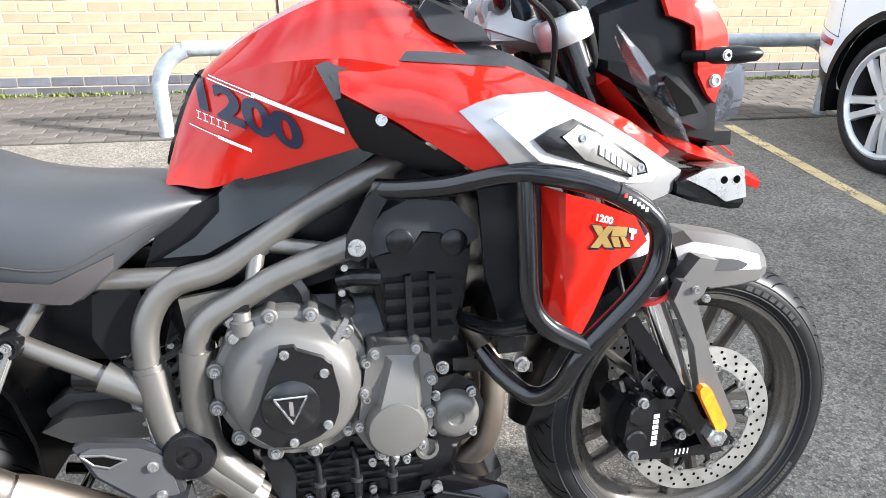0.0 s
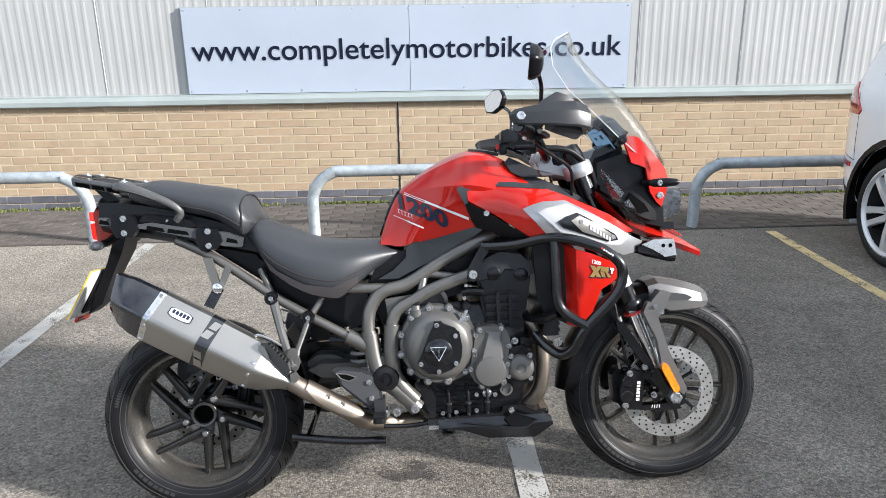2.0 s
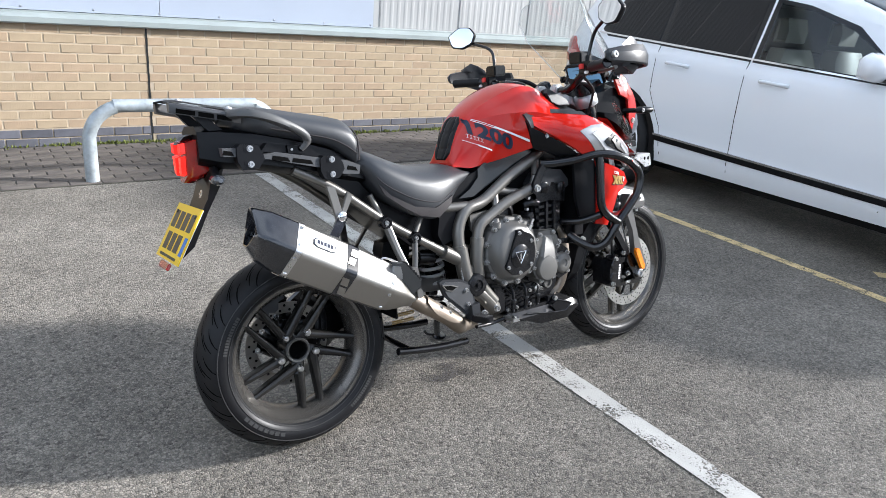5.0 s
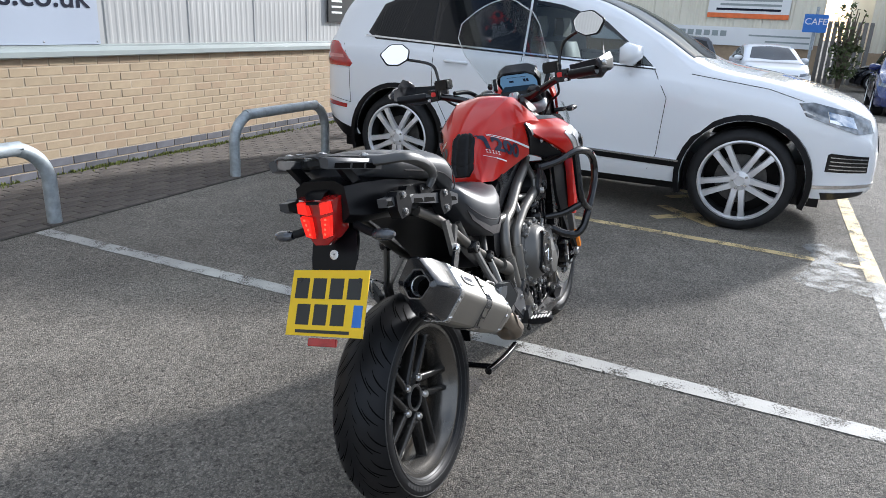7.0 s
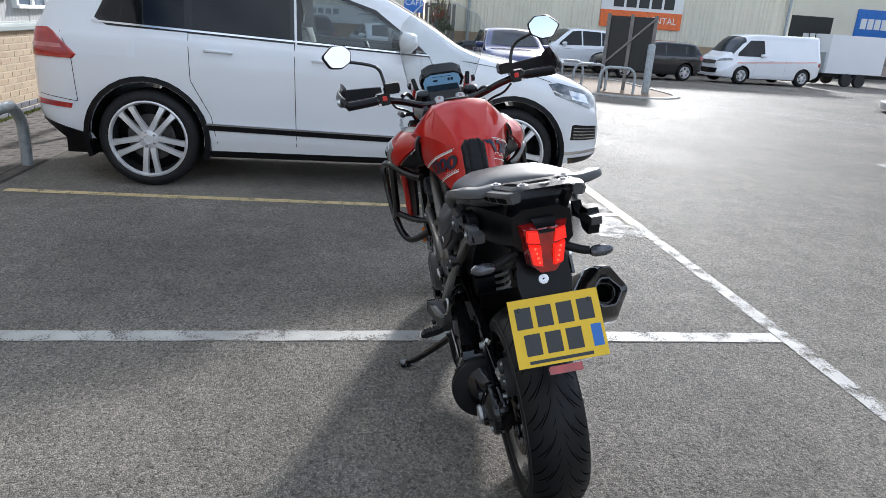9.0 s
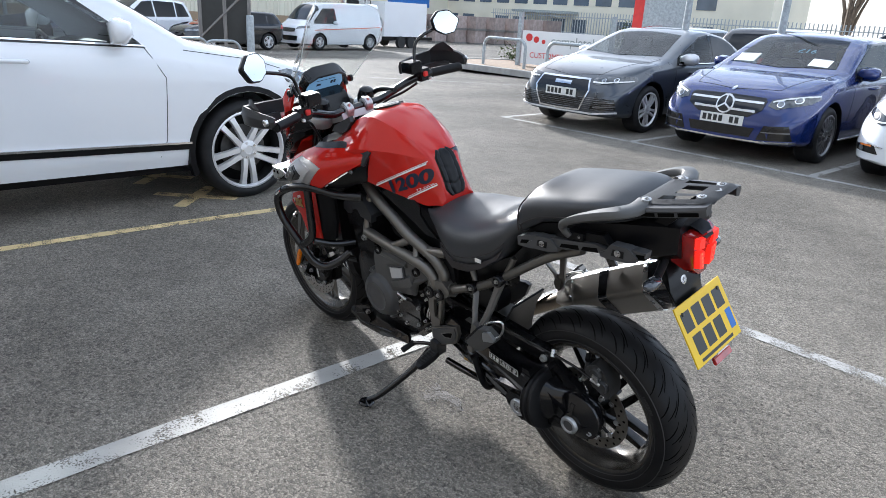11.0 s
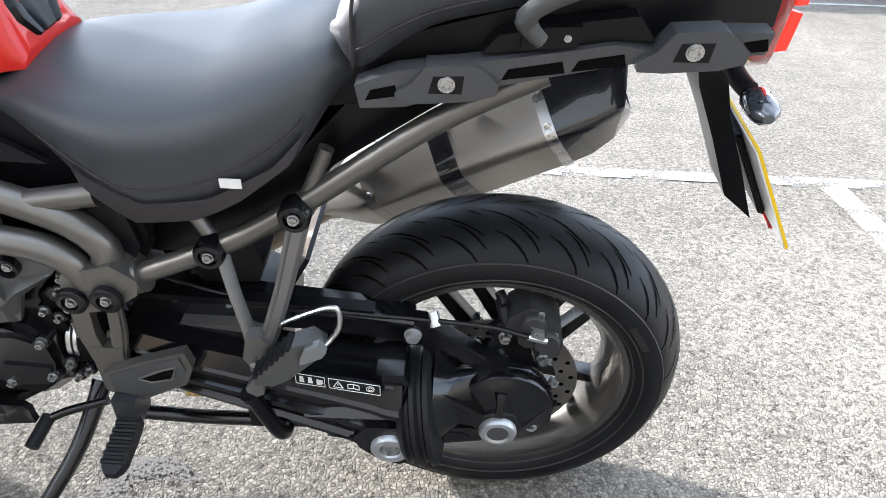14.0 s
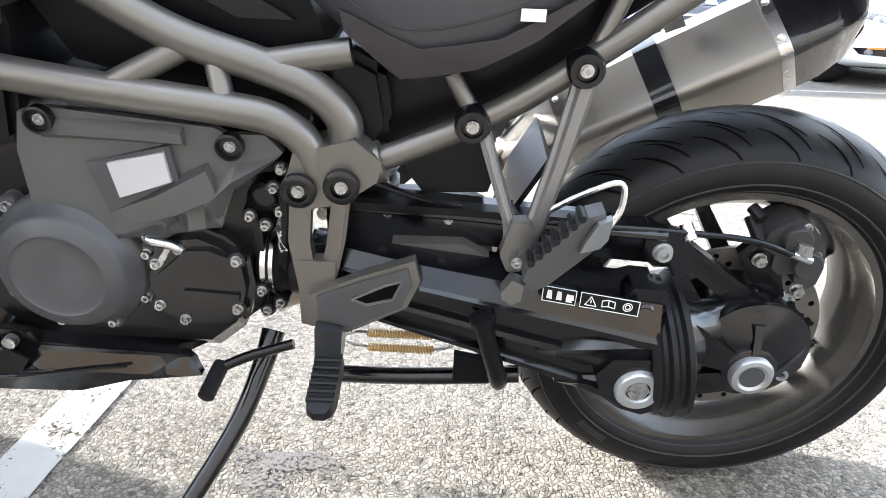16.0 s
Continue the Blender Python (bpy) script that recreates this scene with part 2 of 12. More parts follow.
# ---- building helpers ----
def part(name, bm, material, parent=None, label="", smooth=40, bevel=0.0):
    """One mesh object out of a bmesh, under a thing or part."""
    if bevel:
        es = [e for e in bm.edges if len(e.link_faces) == 2 and e.calc_face_angle(0) > 0.6]
        bmesh.ops.bevel(bm, geom=es, offset=bevel, segments=2, affect="EDGES", clamp_overlap=True)
    bmesh.ops.recalc_face_normals(bm, faces=bm.faces)
    me = bpy.data.meshes.new(name)
    bm.to_mesh(me)
    bm.free()
    if smooth:
        me.shade_smooth()
        me.set_sharp_from_angle(angle=radians(smooth))
    for q in (material if isinstance(material, (list, tuple)) else [material]):
        me.materials.append(q)
    ob = new(name, me)
    if parent is not None:
        ob.parent = parent
    if label:
        ob["label"] = label
    return ob


def thing(name, label, category, m=None, group="", kind=""):
    ob = tagged(new(name), label, category, group, kind)
    if m is not None:
        ob.matrix_basis = m
    return ob


def put(bm, other, m=None):
    """Adds one bmesh to another."""
    if m is not None:
        bmesh.ops.transform(other, matrix=m, verts=other.verts)
    me = bpy.data.meshes.new("tmp")
    other.to_mesh(me)
    other.free()
    bm.from_mesh(me)
    bpy.data.meshes.remove(me)
    return bm


def box(x0, x1, y0, y1, z0, z1, bm=None):
    bm = bm or bmesh.new()
    v = [bm.verts.new((x, y, z)) for x in (x0, x1) for y in (y0, y1) for z in (z0, z1)]
    for f in ((0, 1, 3, 2), (4, 6, 7, 5), (0, 4, 5, 1), (2, 3, 7, 6), (0, 2, 6, 4), (1, 5, 7, 3)):
        bm.faces.new([v[i] for i in f])
    return bm


def smooth_path(pts, n=6):
    """A Catmull-Rom curve through the points."""
    p = [Vector(q) for q in pts]
    out = []
    for i in range(len(p) - 1):
        a, b, c, d = p[max(i - 1, 0)], p[i], p[i + 1], p[min(i + 2, len(p) - 1)]
        for k in range(n):
            t = k / n
            out.append(0.5 * ((2 * b) + (c - a) * t + (2 * a - 5 * b + 4 * c - d) * t * t + (3 * b - a - 3 * c + d) * t ** 3))
    return out + [p[-1]]


def tube(pts, r, seg=12, bm=None, n=6):
    """A round tube swept along a smoothed path; r is one radius or a list for the path's ends."""
    bm = bm or bmesh.new()
    p = smooth_path(pts, n) if n > 1 else [Vector(q) for q in pts]
    up = Vector((0.123, 0.31, 0.94))
    rings = []
    for i, c in enumerate(p):
        d = (p[min(i + 1, len(p) - 1)] - p[max(i - 1, 0)]).normalized()
        a = d.cross(up)
        a = a.normalized() if a.length > 1e-4 else Vector((1, 0, 0))
        b = d.cross(a)
        up = up - d * up.dot(d)
        up.normalize()
        rr = r if isinstance(r, (int, float)) else r[0] + (r[1] - r[0]) * i / (len(p) - 1)
        rings.append([bm.verts.new(c + (a * math.cos(2 * math.pi * k / seg) + b * math.sin(2 * math.pi * k / seg)) * rr) for k in range(seg)])
    for u, v in zip(rings, rings[1:]):
        for k in range(seg):
            bm.faces.new((u[k], u[(k + 1) % seg], v[(k + 1) % seg], v[k]))
    bm.faces.new(rings[0][::-1])
    bm.faces.new(rings[-1])
    return bm


def lathe(profile, seg=32, axis="y", centre=(0, 0, 0), bm=None, closed=False, caps=True):
    """Turns a profile of (radius, height along the axis) round the axis."""
    bm = bm or bmesh.new()
    rings = []
    for r, h in profile:
        ring = []
        for k in range(seg):
            a = 2 * math.pi * k / seg
            c, s = r * math.cos(a), r * math.sin(a)
            q = {"y": (c, h, s), "z": (c, s, h), "x": (h, c, s)}[axis]
            ring.append(bm.verts.new(Vector(q) + Vector(centre)))
        rings.append(ring)
    pairs = list(zip(rings, rings[1:])) + ([(rings[-1], rings[0])] if closed else [])
    for u, v in pairs:
        for k in range(seg):
            bm.faces.new((u[k], u[(k + 1) % seg], v[(k + 1) % seg], v[k]))
    if not closed and caps:
        if profile[0][0] > 1e-5:
            bm.faces.new(rings[0][::-1])
        if profile[-1][0] > 1e-5:
            bm.faces.new(rings[-1])
    if min(r for r, h in profile) < 1e-5:
        bmesh.ops.remove_doubles(bm, verts=[v for ring in rings for v in ring], dist=1e-6)
    return bm


def rod(p, q, r, seg=12, bm=None):
    return tube([p, q], r, seg, bm, 1)


def plate(poly, y0, y1, bm=None):
    """A side-view outline of (x, z) points, thick from y0 to y1."""
    bm = bm or bmesh.new()
    a = [bm.verts.new((x, y0, z)) for x, z in poly]
    b = [bm.verts.new((x, y1, z)) for x, z in poly]
    n = len(poly)
    bm.faces.new(a)
    bm.faces.new(b[::-1])
    for i in range(n):
        bm.faces.new((a[i], b[i], b[(i + 1) % n], a[(i + 1) % n]))
    return bm


def loft(rings, bm=None, caps=True, ring_closed=True):
    """A skin over rings of equally many points."""
    bm = bm or bmesh.new()
    vs = [[bm.verts.new(q) for q in ring] for ring in rings]
    m = len(vs[0])
    for u, v in zip(vs, vs[1:]):
        for k in range(m if ring_closed else m - 1):
            bm.faces.new((u[k], u[(k + 1) % m], v[(k + 1) % m], v[k]))
    if caps and ring_closed:
        bm.faces.new(vs[0][::-1])
        bm.faces.new(vs[-1])
    return bm


def thicken(bm, t, along=None):
    """Gives a sheet a back, t behind it along its normals or along one direction, and a rim."""
    bm.normal_update()
    fs = bm.faces[:]
    rim = [e for e in bm.edges if len(e.link_faces) == 1]
    twin = {v: bm.verts.new(v.co - (Vector(along) if along else v.normal) * t) for v in bm.verts[:]}
    for f in fs:
        bm.faces.new([twin[v] for v in f.verts][::-1])
    for e in rim:
        a, b = e.verts
        bm.faces.new((a, b, twin[b], twin[a]))
    return bm


def words(name, body, size, material, parent, m, thick=0.002, squeeze=1.0, bold=0.0):
    """Raised lettering in the built-in font, centred on m, reading along m's x with m's y up."""
    cu = bpy.data.curves.new(name, "FONT")
    cu.body, cu.size, cu.extrude, cu.align_x, cu.align_y, cu.space_character = body, size, thick, "CENTER", "CENTER", 1.0
    cu.offset = bold
    tmp = new("tmp", cu)
    bpy.context.view_layer.update()
    me = bpy.data.meshes.new_from_object(tmp.evaluated_get(bpy.context.evaluated_depsgraph_get()))
    bpy.data.objects.remove(tmp)
    me.name = name
    me.materials.clear()
    me.materials.append(material)
    ob = new(name, me)
    ob.parent = parent
    ob.matrix_basis = m @ Matrix.Diagonal((squeeze, 1, 1, 1))
    return ob


def interp(pts, x):
    """Piecewise linear through (x, value) points."""
    if x <= pts[0][0]:
        return pts[0][1]
    for (a, u), (b, v) in zip(pts, pts[1:]):
        if x <= b:
            return u + (v - u) * (x - a) / (b - a)
    return pts[-1][1]


def bent(pts, x):
    """Smooth through (x, value) points."""
    if x <= pts[0][0]:
        return pts[0][1]
    if x >= pts[-1][0]:
        return pts[-1][1]
    for i in range(len(pts) - 1):
        if x <= pts[i + 1][0]:
            (x0, y0), (x1, y1) = pts[i], pts[i + 1]
            ya, yb = pts[max(i - 1, 0)], pts[min(i + 2, len(pts) - 1)]
            d0 = (y1 - ya[1]) / max(x1 - ya[0], 1e-6) if i > 0 else (y1 - y0) / (x1 - x0)
            d1 = (yb[1] - y0) / max(yb[0] - x0, 1e-6) if i + 2 < len(pts) else (y1 - y0) / (x1 - x0)
            h, t = x1 - x0, (x - x0) / (x1 - x0)
            return y0 * (1 + 2 * t) * (1 - t) ** 2 + d0 * h * t * (1 - t) ** 2 + y1 * t * t * (3 - 2 * t) + d1 * h * t * t * (t - 1)
    return pts[-1][1]


# ---- ground and lines ----
def ground_z(x, y):
    far = -0.02 * (min(x, 45) - 7) if x > 7 else 0.0
    return far + 0.0157 * (x - 0.45) * math.exp(-((x - 0.7) / 2.0) ** 2 - ((y - 1.1) / 1.5) ** 2)


def make_ground():
    near = [-3 + 0.25 * i for i in range(29)]
    xs = [-700, -200, -60, -20, -8] + near + [5.5, 7, 10, 14, 20, 30, 45, 90, 250, 700]
    ys = [-700, -250, -90, -40, -20, -10, -5] + near + [6, 10, 30, 90, 250, 700]
    bm = bmesh.new()
    g = [[bm.verts.new((x, y, ground_z(x, y))) for y in ys] for x in xs]
    for i in range(len(xs) - 1):
        for j in range(len(ys) - 1):
            bm.faces.new((g[i][j], g[i + 1][j], g[i + 1][j + 1], g[i][j + 1]))
    return tagged(part("ground", bm, ASPHALT), "dark grey worn asphalt of a car park with pale aggregate", "ground", kind="structure")


def line(name, x0, y0, x1, y1, w, material, label):
    """A painted stripe that follows the ground."""
    bm = bmesh.new()
    d = Vector((x1 - x0, y1 - y0))
    n = max(2, int(d.length / 0.2))
    s = Vector((-d.y, d.x)).normalized() * w / 2
    prev = None
    for i in range(n + 1):
        p = Vector((x0, y0)) + d * i / n
        k = 1 + 0.05 * math.sin(i * 2.3 + x0)
        row = []
        for q in (p + s * k, p - s * k):
            row.append(bm.verts.new((q.x, q.y, ground_z(q.x, q.y) + 0.004)))
        if prev:
            bm.faces.new((prev[0], row[0], row[1], prev[1]))
        prev = row
    return tagged(part(name, bm, material), label, "road marking", kind="structure")


make_ground()
W_LABEL = "worn white painted parking bay line on asphalt"
for bx in (-3.85, -1.41, 1.02):
    line("road_marking", bx, 4.36, bx, -0.39, 0.10, WHITE_LINE, W_LABEL)
line("road_marking", 3.462, 4.27, 3.237, -0.39, 0.085, YELLOW_LINE, "worn yellow painted parking bay line")
line("road_marking", 5.75, 4.26, 5.70, -0.39, 0.085, YELLOW_LINE, "worn yellow painted parking bay line")
line("road_marking", -9, -0.44, 2.95, -0.44, 0.09, FAINT_LINE, "faded white line along the bay ends")
line("road_marking", 2.95, -0.44, 8.5, -0.40, 0.10, YELLOW_LINE, "worn yellow line along the bay ends")
line("road_marking", -16, -4.94, 6.05, -4.94, 0.09, WHITE_LINE, "white line along the far bay ends")
for bx in (-9.7, -7.45, -5.2, -2.95, -0.71, 1.53, 3.77, 6.01):
    line("road_marking", bx, -4.99, bx, -9.6, 0.09, WHITE_LINE, W_LABEL)
for bx in (3.7, 4.5):
    line("road_marking", bx, 1.0, bx + 0.45, 0.55, 0.10, YELLOW_LINE, "yellow painted letters beneath a parked car")
    line("road_marking", bx + 0.45, 1.0, bx, 0.55, 0.10, YELLOW_LINE, "yellow painted letters beneath a parked car")
line("road_marking", 14.0, -6.0, 8.3, -10.9, 0.09, FAINT_LINE, "faded white line along the edge of the access road")

# ---- north wall: brick base, flashing, ribbed cladding ----
WX0, WX1 = -9.0, 8.2
wall = tagged(part("wall_north", box(WX0, WX1, 5.6238, 5.95, -0.05, 0.955), MORTAR), "low wall of buff bricks over three dark courses", "wall", kind="structure")


def ribbed(x0, x1, z0, z1, y, out, pitch, depth, panel, material, label, name="cladding", axis="x"):
    """Profiled metal sheet: small ribs with a groove at each panel joint."""
    pts = []
    x = x0
    while x < x1 - 1e-6:
        e = min(x + panel, x1)
        pts += [(x, 0.006), (x + 0.006, -depth * 1.2), (x + 0.012, 0.0)]
        k = x + 0.03
        while k < e - pitch:
            pts += [(k, 0.0), (k + 0.2 * pitch, depth), (k + 0.4 * pitch, depth), (k + 0.6 * pitch, 0.0)]
            k += pitch
        pts.append((e - 0.004, 0.0))
        x = e
    bm = bmesh.new()
    rows = []
    for z in (z0, z1):
        rows.append([bm.verts.new((px, y - out * d, z)) if axis == "x" else bm.verts.new((y - out * d, px, z)) for px, d in pts])
    for a in range(len(pts) - 1):
        bm.faces.new((rows[0][a], rows[0][a + 1], rows[1][a + 1], rows[1][a]))
    ob = part(name, bm, material, smooth=0)
    return tagged(ob, label, "cladding", kind="structure")


ribbed(WX0, WX1, 1.03, 6.2, 5.70, 1, 0.082, 0.0026, 0.98, CLAD, "off-white ribbed metal cladding in upright sheets")
bm = bmesh.new()
prof = [(5.72, 0.956), (5.575, 0.956), (5.565, 0.966), (5.565, 1.005), (5.60, 1.022), (5.66, 1.034), (5.66, 1.048), (5.72, 1.055)]
loft([[(x, y, z) for y, z in prof] for x in (WX0, WX1)], bm)
tagged(part("trim", bm, FLASH, bevel=0.004), "grey-green metal flashing ledge along the wall", "trim", kind="structure")
part("wall_core", box(WX0, WX1, 5.76, 5.95, 0.96, 6.2), CLAD)["kind"] = "structure"
tagged(part("trim", box(WX0, WX1, 5.5, 5.95, 6.2, 6.45), FLASH), "grey-green eaves trim of the shed", "trim", kind="structure")
tagged(part("trim", box(0.505, 0.519, 5.618, 5.64, 0.0, 0.955), DARK_SIGN), "dark movement joint in the brickwork", "trim", kind="structure")

sign = thing("wall_sign", "pale blue wide sign board with dark web address", "sign")
for a, b in ((-1.385, 0.637), (0.641, 2.662)):
    part("sign_panel", box(a, b, 5.655, 5.682, 1.052, 1.802), SIGN_BLUE, sign, bevel=0.003)
part("sign_frame", plate([(-1.40, 1.045), (2.68, 1.045), (2.68, 1.81), (-1.40, 1.81)], 5.678, 5.695), FLASH, sign)
for i in range(9):
    for z in (1.075, 1.78):
        x = -1.36 + i * 0.499
        part("screw", lathe([(0.008, 0), (0.007, -0.003), (0, -0.004)], 10, "y", (x, 5.655, z)), STEEL, sign)
UPRIGHT = Matrix(((1, 0, 0, 0), (0, 0, -1, 0), (0, 1, 0, 0), (0, 0, 0, 1)))
t = words("lettering", "www.completelymotorbikes.co.uk", 0.26, LETTER, sign, Matrix.Translation((0.632, 5.653, 1.425)) @ UPRIGHT, bold=0.002)
t.matrix_basis = t.matrix_basis @ Matrix.Diagonal((3.92 / t.dimensions.x, 1, 1, 1))

board = thing("notice_board", "small dark board with a green motif and bars of writing", "sign")
part("panel", box(6.12, 7.10, 5.655, 5.68, 1.29, 1.95), DARK_SIGN, board, bevel=0.004)
part("motif", plate([(6.60, 1.62), (6.71, 1.74), (6.97, 1.78), (7.01, 1.70), (6.83, 1.66), (6.71, 1.58)], 5.650, 5.656), GREEN_SIGN, board)
for k in range(5):
    part("writing_bar", box(6.19, 6.43, 5.651, 5.656, 1.40 + 0.07 * k, 1.425 + 0.07 * k), SIGN_WHITE, board)
part("writing_bar", box(6.65, 7.03, 5.651, 5.656, 1.46, 1.51), SIGN_WHITE, board)
part("writing_bar", box(6.65, 6.95, 5.651, 5.656, 1.40, 1.43), GREEN_SIGN, board)

win = thing("window", "tall white-framed window in the metal cladding", "window")
part("window_sill", box(7.24, 8.14, 5.615, 5.70, 1.20, 1.24), SIGN_WHITE, win, bevel=0.005)
for x in (7.24, 7.66, 8.08):
    part("window_frame", box(x, x + 0.06, 5.64, 5.70, 1.24, 2.40), SIGN_WHITE, win, bevel=0.005)
part("window_frame", box(7.30, 8.08, 5.64, 5.70, 2.34, 2.40), SIGN_WHITE, win, bevel=0.005)
for x in (7.30, 7.72):
    part("pane", box(x, x + 0.36, 5.668, 5.676, 1.24, 2.34), WINDOW_FAR, win)

shutter = thing("shutter_door", "galvanised metal roller shutter in a recess of the shed", "shutter")
for k in range(26):
    part("slat", lathe([(0.001, 0), (0.052, 0.0), (0.052, 2.3), (0.001, 2.3)], 8, "x", (8.26, 5.80, 0.06 + 0.1 * k)), GALV, shutter)
part("guide", box(8.2, 8.26, 5.62, 5.86, 0, 2.7), GALV, shutter)
part("head_box", box(8.2, 10.6, 5.62, 5.95, 2.65, 3.0), GALV, shutter, bevel=0.01)
tagged(part("wall_end", box(10.6, 12.5, 5.6, 5.95, -0.05, 6.2), CLAD), "off-white end of the shed wall", "wall", kind="structure")
tagged(part("wall_over", box(8.2, 10.6, 5.62, 5.95, 3.0, 6.2), CLAD), "off-white wall above the shutter", "wall", kind="structure")


# ---- steel hoops ----
def hoop(x0, x1, y, r=0.045, h=0.525, name="hoop_barrier"):
    th = thing(name, "galvanised steel hoop barrier set in the ground", "barrier", pose((x0 + x1) / 2, y, 0), group="hoops along the bays")
    w, k = (x1 - x0) / 2, 0.24
    pts = [(-w, 0, -0.05), (-w, 0, h - k)]
    pts += [(-w + k - k * math.cos(a), 0, h - k + k * math.sin(a)) for a in (0.2, 0.4, 0.6, 0.8, 1.0, 1.2, 1.4, 1.55)]
    pts += [(-x, yy, z) for x, yy, z in pts[::-1]]
    part("tube", tube(pts, r, 16, n=2), GALV, th)
    return th


for a, b in ((-6.3, -4.95), (-3.24, -1.87), (-0.15, 1.17), (2.90, 4.26), (5.95, 7.30)):
    hoop(a, b, 4.44)

# ---- block-paved strip: bed and moss line ----
tagged(part("pavement", box(WX0, 12, 4.38, 5.64, -0.05, 0.006), JOINT), "strip of weathered concrete block paving", "pavement", kind="structure")


# ---- far buildings ----
def far_wall(x, y0, y1, zb, z1, label):
    """A shed front that faces -x: brick base and cream ribbed sheet."""
    tagged(part("wall_brick", box(x, x + 0.4, y0, y1, -0.05, zb), BRICK_PINK), "brick base of the far shed", "wall", kind="structure")
    ribbed(y0, y1, zb, z1, x + 0.02, 1, 0.2, 0.03, 1.0, CLAD_CREAM, label, axis="y")
    tagged(part("wall_back", box(x + 0.1, x + 12, y0 + 0.02, y1 - 0.02, -0.05, z1), CLAD_CREAM), "plain body of the far shed", "wall", kind="structure")
    tagged(part("trim", box(x - 0.1, x + 0.3, y0 - 0.1, y1 + 0.1, z1, z1 + 0.3), FLASH), "grey eaves of the far shed", "trim", kind="structure")


far_wall(28.0, -0.9, 16.0, 1.1, 4.6, "cream ribbed metal cladding of a neighbouring shed")
far_wall(31.0, -19.4, -2.7, 0.9, 4.6, "cream ribbed metal cladding of a hire shop")
for py in (-3.5, -19.1):
    tagged(part("trim", tube([(30.85, py, -0.4), (30.85, py, 4.6)], 0.07, 10, n=1), GALV), "grey rainwater pipe", "pipe", kind="structure")
UP_X = Matrix(((0, 0, -1, 0), (-1, 0, 0, 0), (0, 1, 0, 0), (0, 0, 0, 1)))
hs = thing("shop_sign", "orange and white hire shop sign", "sign", pose(30.985, 0, 0))
part("orange_band", box(-0.06, 0, -13.75, -9.75, 1.55, 2.30), ORANGE, hs, bevel=0.01)
part("white_band", box(-0.05, 0, -13.75, -9.75, 2.30, 3.9), SIGN_WHITE, hs, bevel=0.01)
words("lettering", "RENTAL", 0.42, SIGN_WHITE, hs, Matrix.Translation((-0.07, -12.75, 1.92)) @ UP_X)
for k in range(5):
    part("writing_bar", box(-0.06, -0.05, -13.3 + 0.62 * k, -13.3 + 0.62 * k + 0.5, 2.45, 3.1), DARK_SIGN, hs)
ns = thing("wall_sign", "white sign with a blue picture strip and an orange edge", "sign", pose(27.985, 0, 0))
part("panel", box(-0.05, 0, 0.25, 3.10, 2.05, 4.2), SIGN_WHITE, ns, bevel=0.01)
part("orange_edge", box(-0.055, -0.045, 0.25, 3.10, 1.95, 2.12), ORANGE, ns)
for k in range(6):
    part("writing_bar", box(-0.056, -0.05, 0.55, 2.8 - 0.12 * k, 2.22 + 0.17 * k, 2.30 + 0.17 * k), FLASH if k else LETTER, ns)
fs = thing("fascia_sign", "long white fascia board with bars of writing", "sign", pose(27.985, 0, 0))
part("panel", box(-0.08, 0, -0.75, 7.5, 0.95, 1.62), SIGN_WHITE, fs, bevel=0.01)
for k in range(8):
    part("writing_bar", box(-0.088, -0.08, 2.3 + 0.3 * k, 2.3 + 0.3 * k + 0.22, 1.28, 1.48), FLASH, fs)
part("writing_bar", box(-0.088, -0.08, -0.6, 1.5, 1.32, 1.38), FLASH, fs)
part("writing_bar", box(-0.088, -0.08, -0.6, 0.9, 1.12, 1.18), FLASH, fs)
cf = thing("cafe_sign", "blue hanging sign on a post", "sign", pose(26.6, -0.55, 0))
part("panel", box(-0.03, 0.03, -0.45, 0.30, 1.55, 2.15), BLUE_SIGN, cf, bevel=0.01)
words("lettering", "CAFE", 0.30, SIGN_WHITE, cf, Matrix.Translation((-0.036, -0.08, 1.90)) @ UP_X)
part("post", rod((0.05, -0.08, -0.5), (0.05, -0.08, 2.4), 0.05), GALV, cf)


# ---- island, posts, boards and yard at the far side ----
def low_island(name, x0, x1, y0, y1, label, z=0.0):
    """A kerbed bed with a rounded outline."""
    pts = []
    r = min(x1 - x0, y1 - y0) / 2 - 0.01
    for cx, cy, a0 in ((x1 - r, y1 - r, 0), (x0 + r, y1 - r, 90), (x0 + r, y0 + r, 180), (x1 - r, y0 + r, 270)):
        pts += [(cx + r * math.cos(radians(a0 + 15 * k)), cy + r * math.sin(radians(a0 + 15 * k))) for k in range(7)]
    c = Vector(((x0 + x1) / 2, (y0 + y1) / 2))
    rings = []
    for k, zz in ((1.0, z - 0.05), (1.0, z + 0.10), (0.995, z + 0.115), (1.0 - 0.12 / r, z + 0.115), (1.0 - 0.125 / r, z + 0.05)):
        rings.append([(c.x + (x - c.x) * k, c.y + (y - c.y) * k, zz) for x, y in pts])
    tagged(part(name, loft(rings, None, False), CONCRETE, smooth=30), label, "kerb", kind="structure")
    bm = bmesh.new()
    bm.faces.new([bm.verts.new((c.x + (x - c.x) * (1 - 0.125 / r), c.y + (y - c.y) * (1 - 0.125 / r), z + 0.09)) for x, y in pts])
    tagged(part("planting_bed", bm, BARK_CHIP), "bed of brown bark chips", "planting bed", kind="structure")


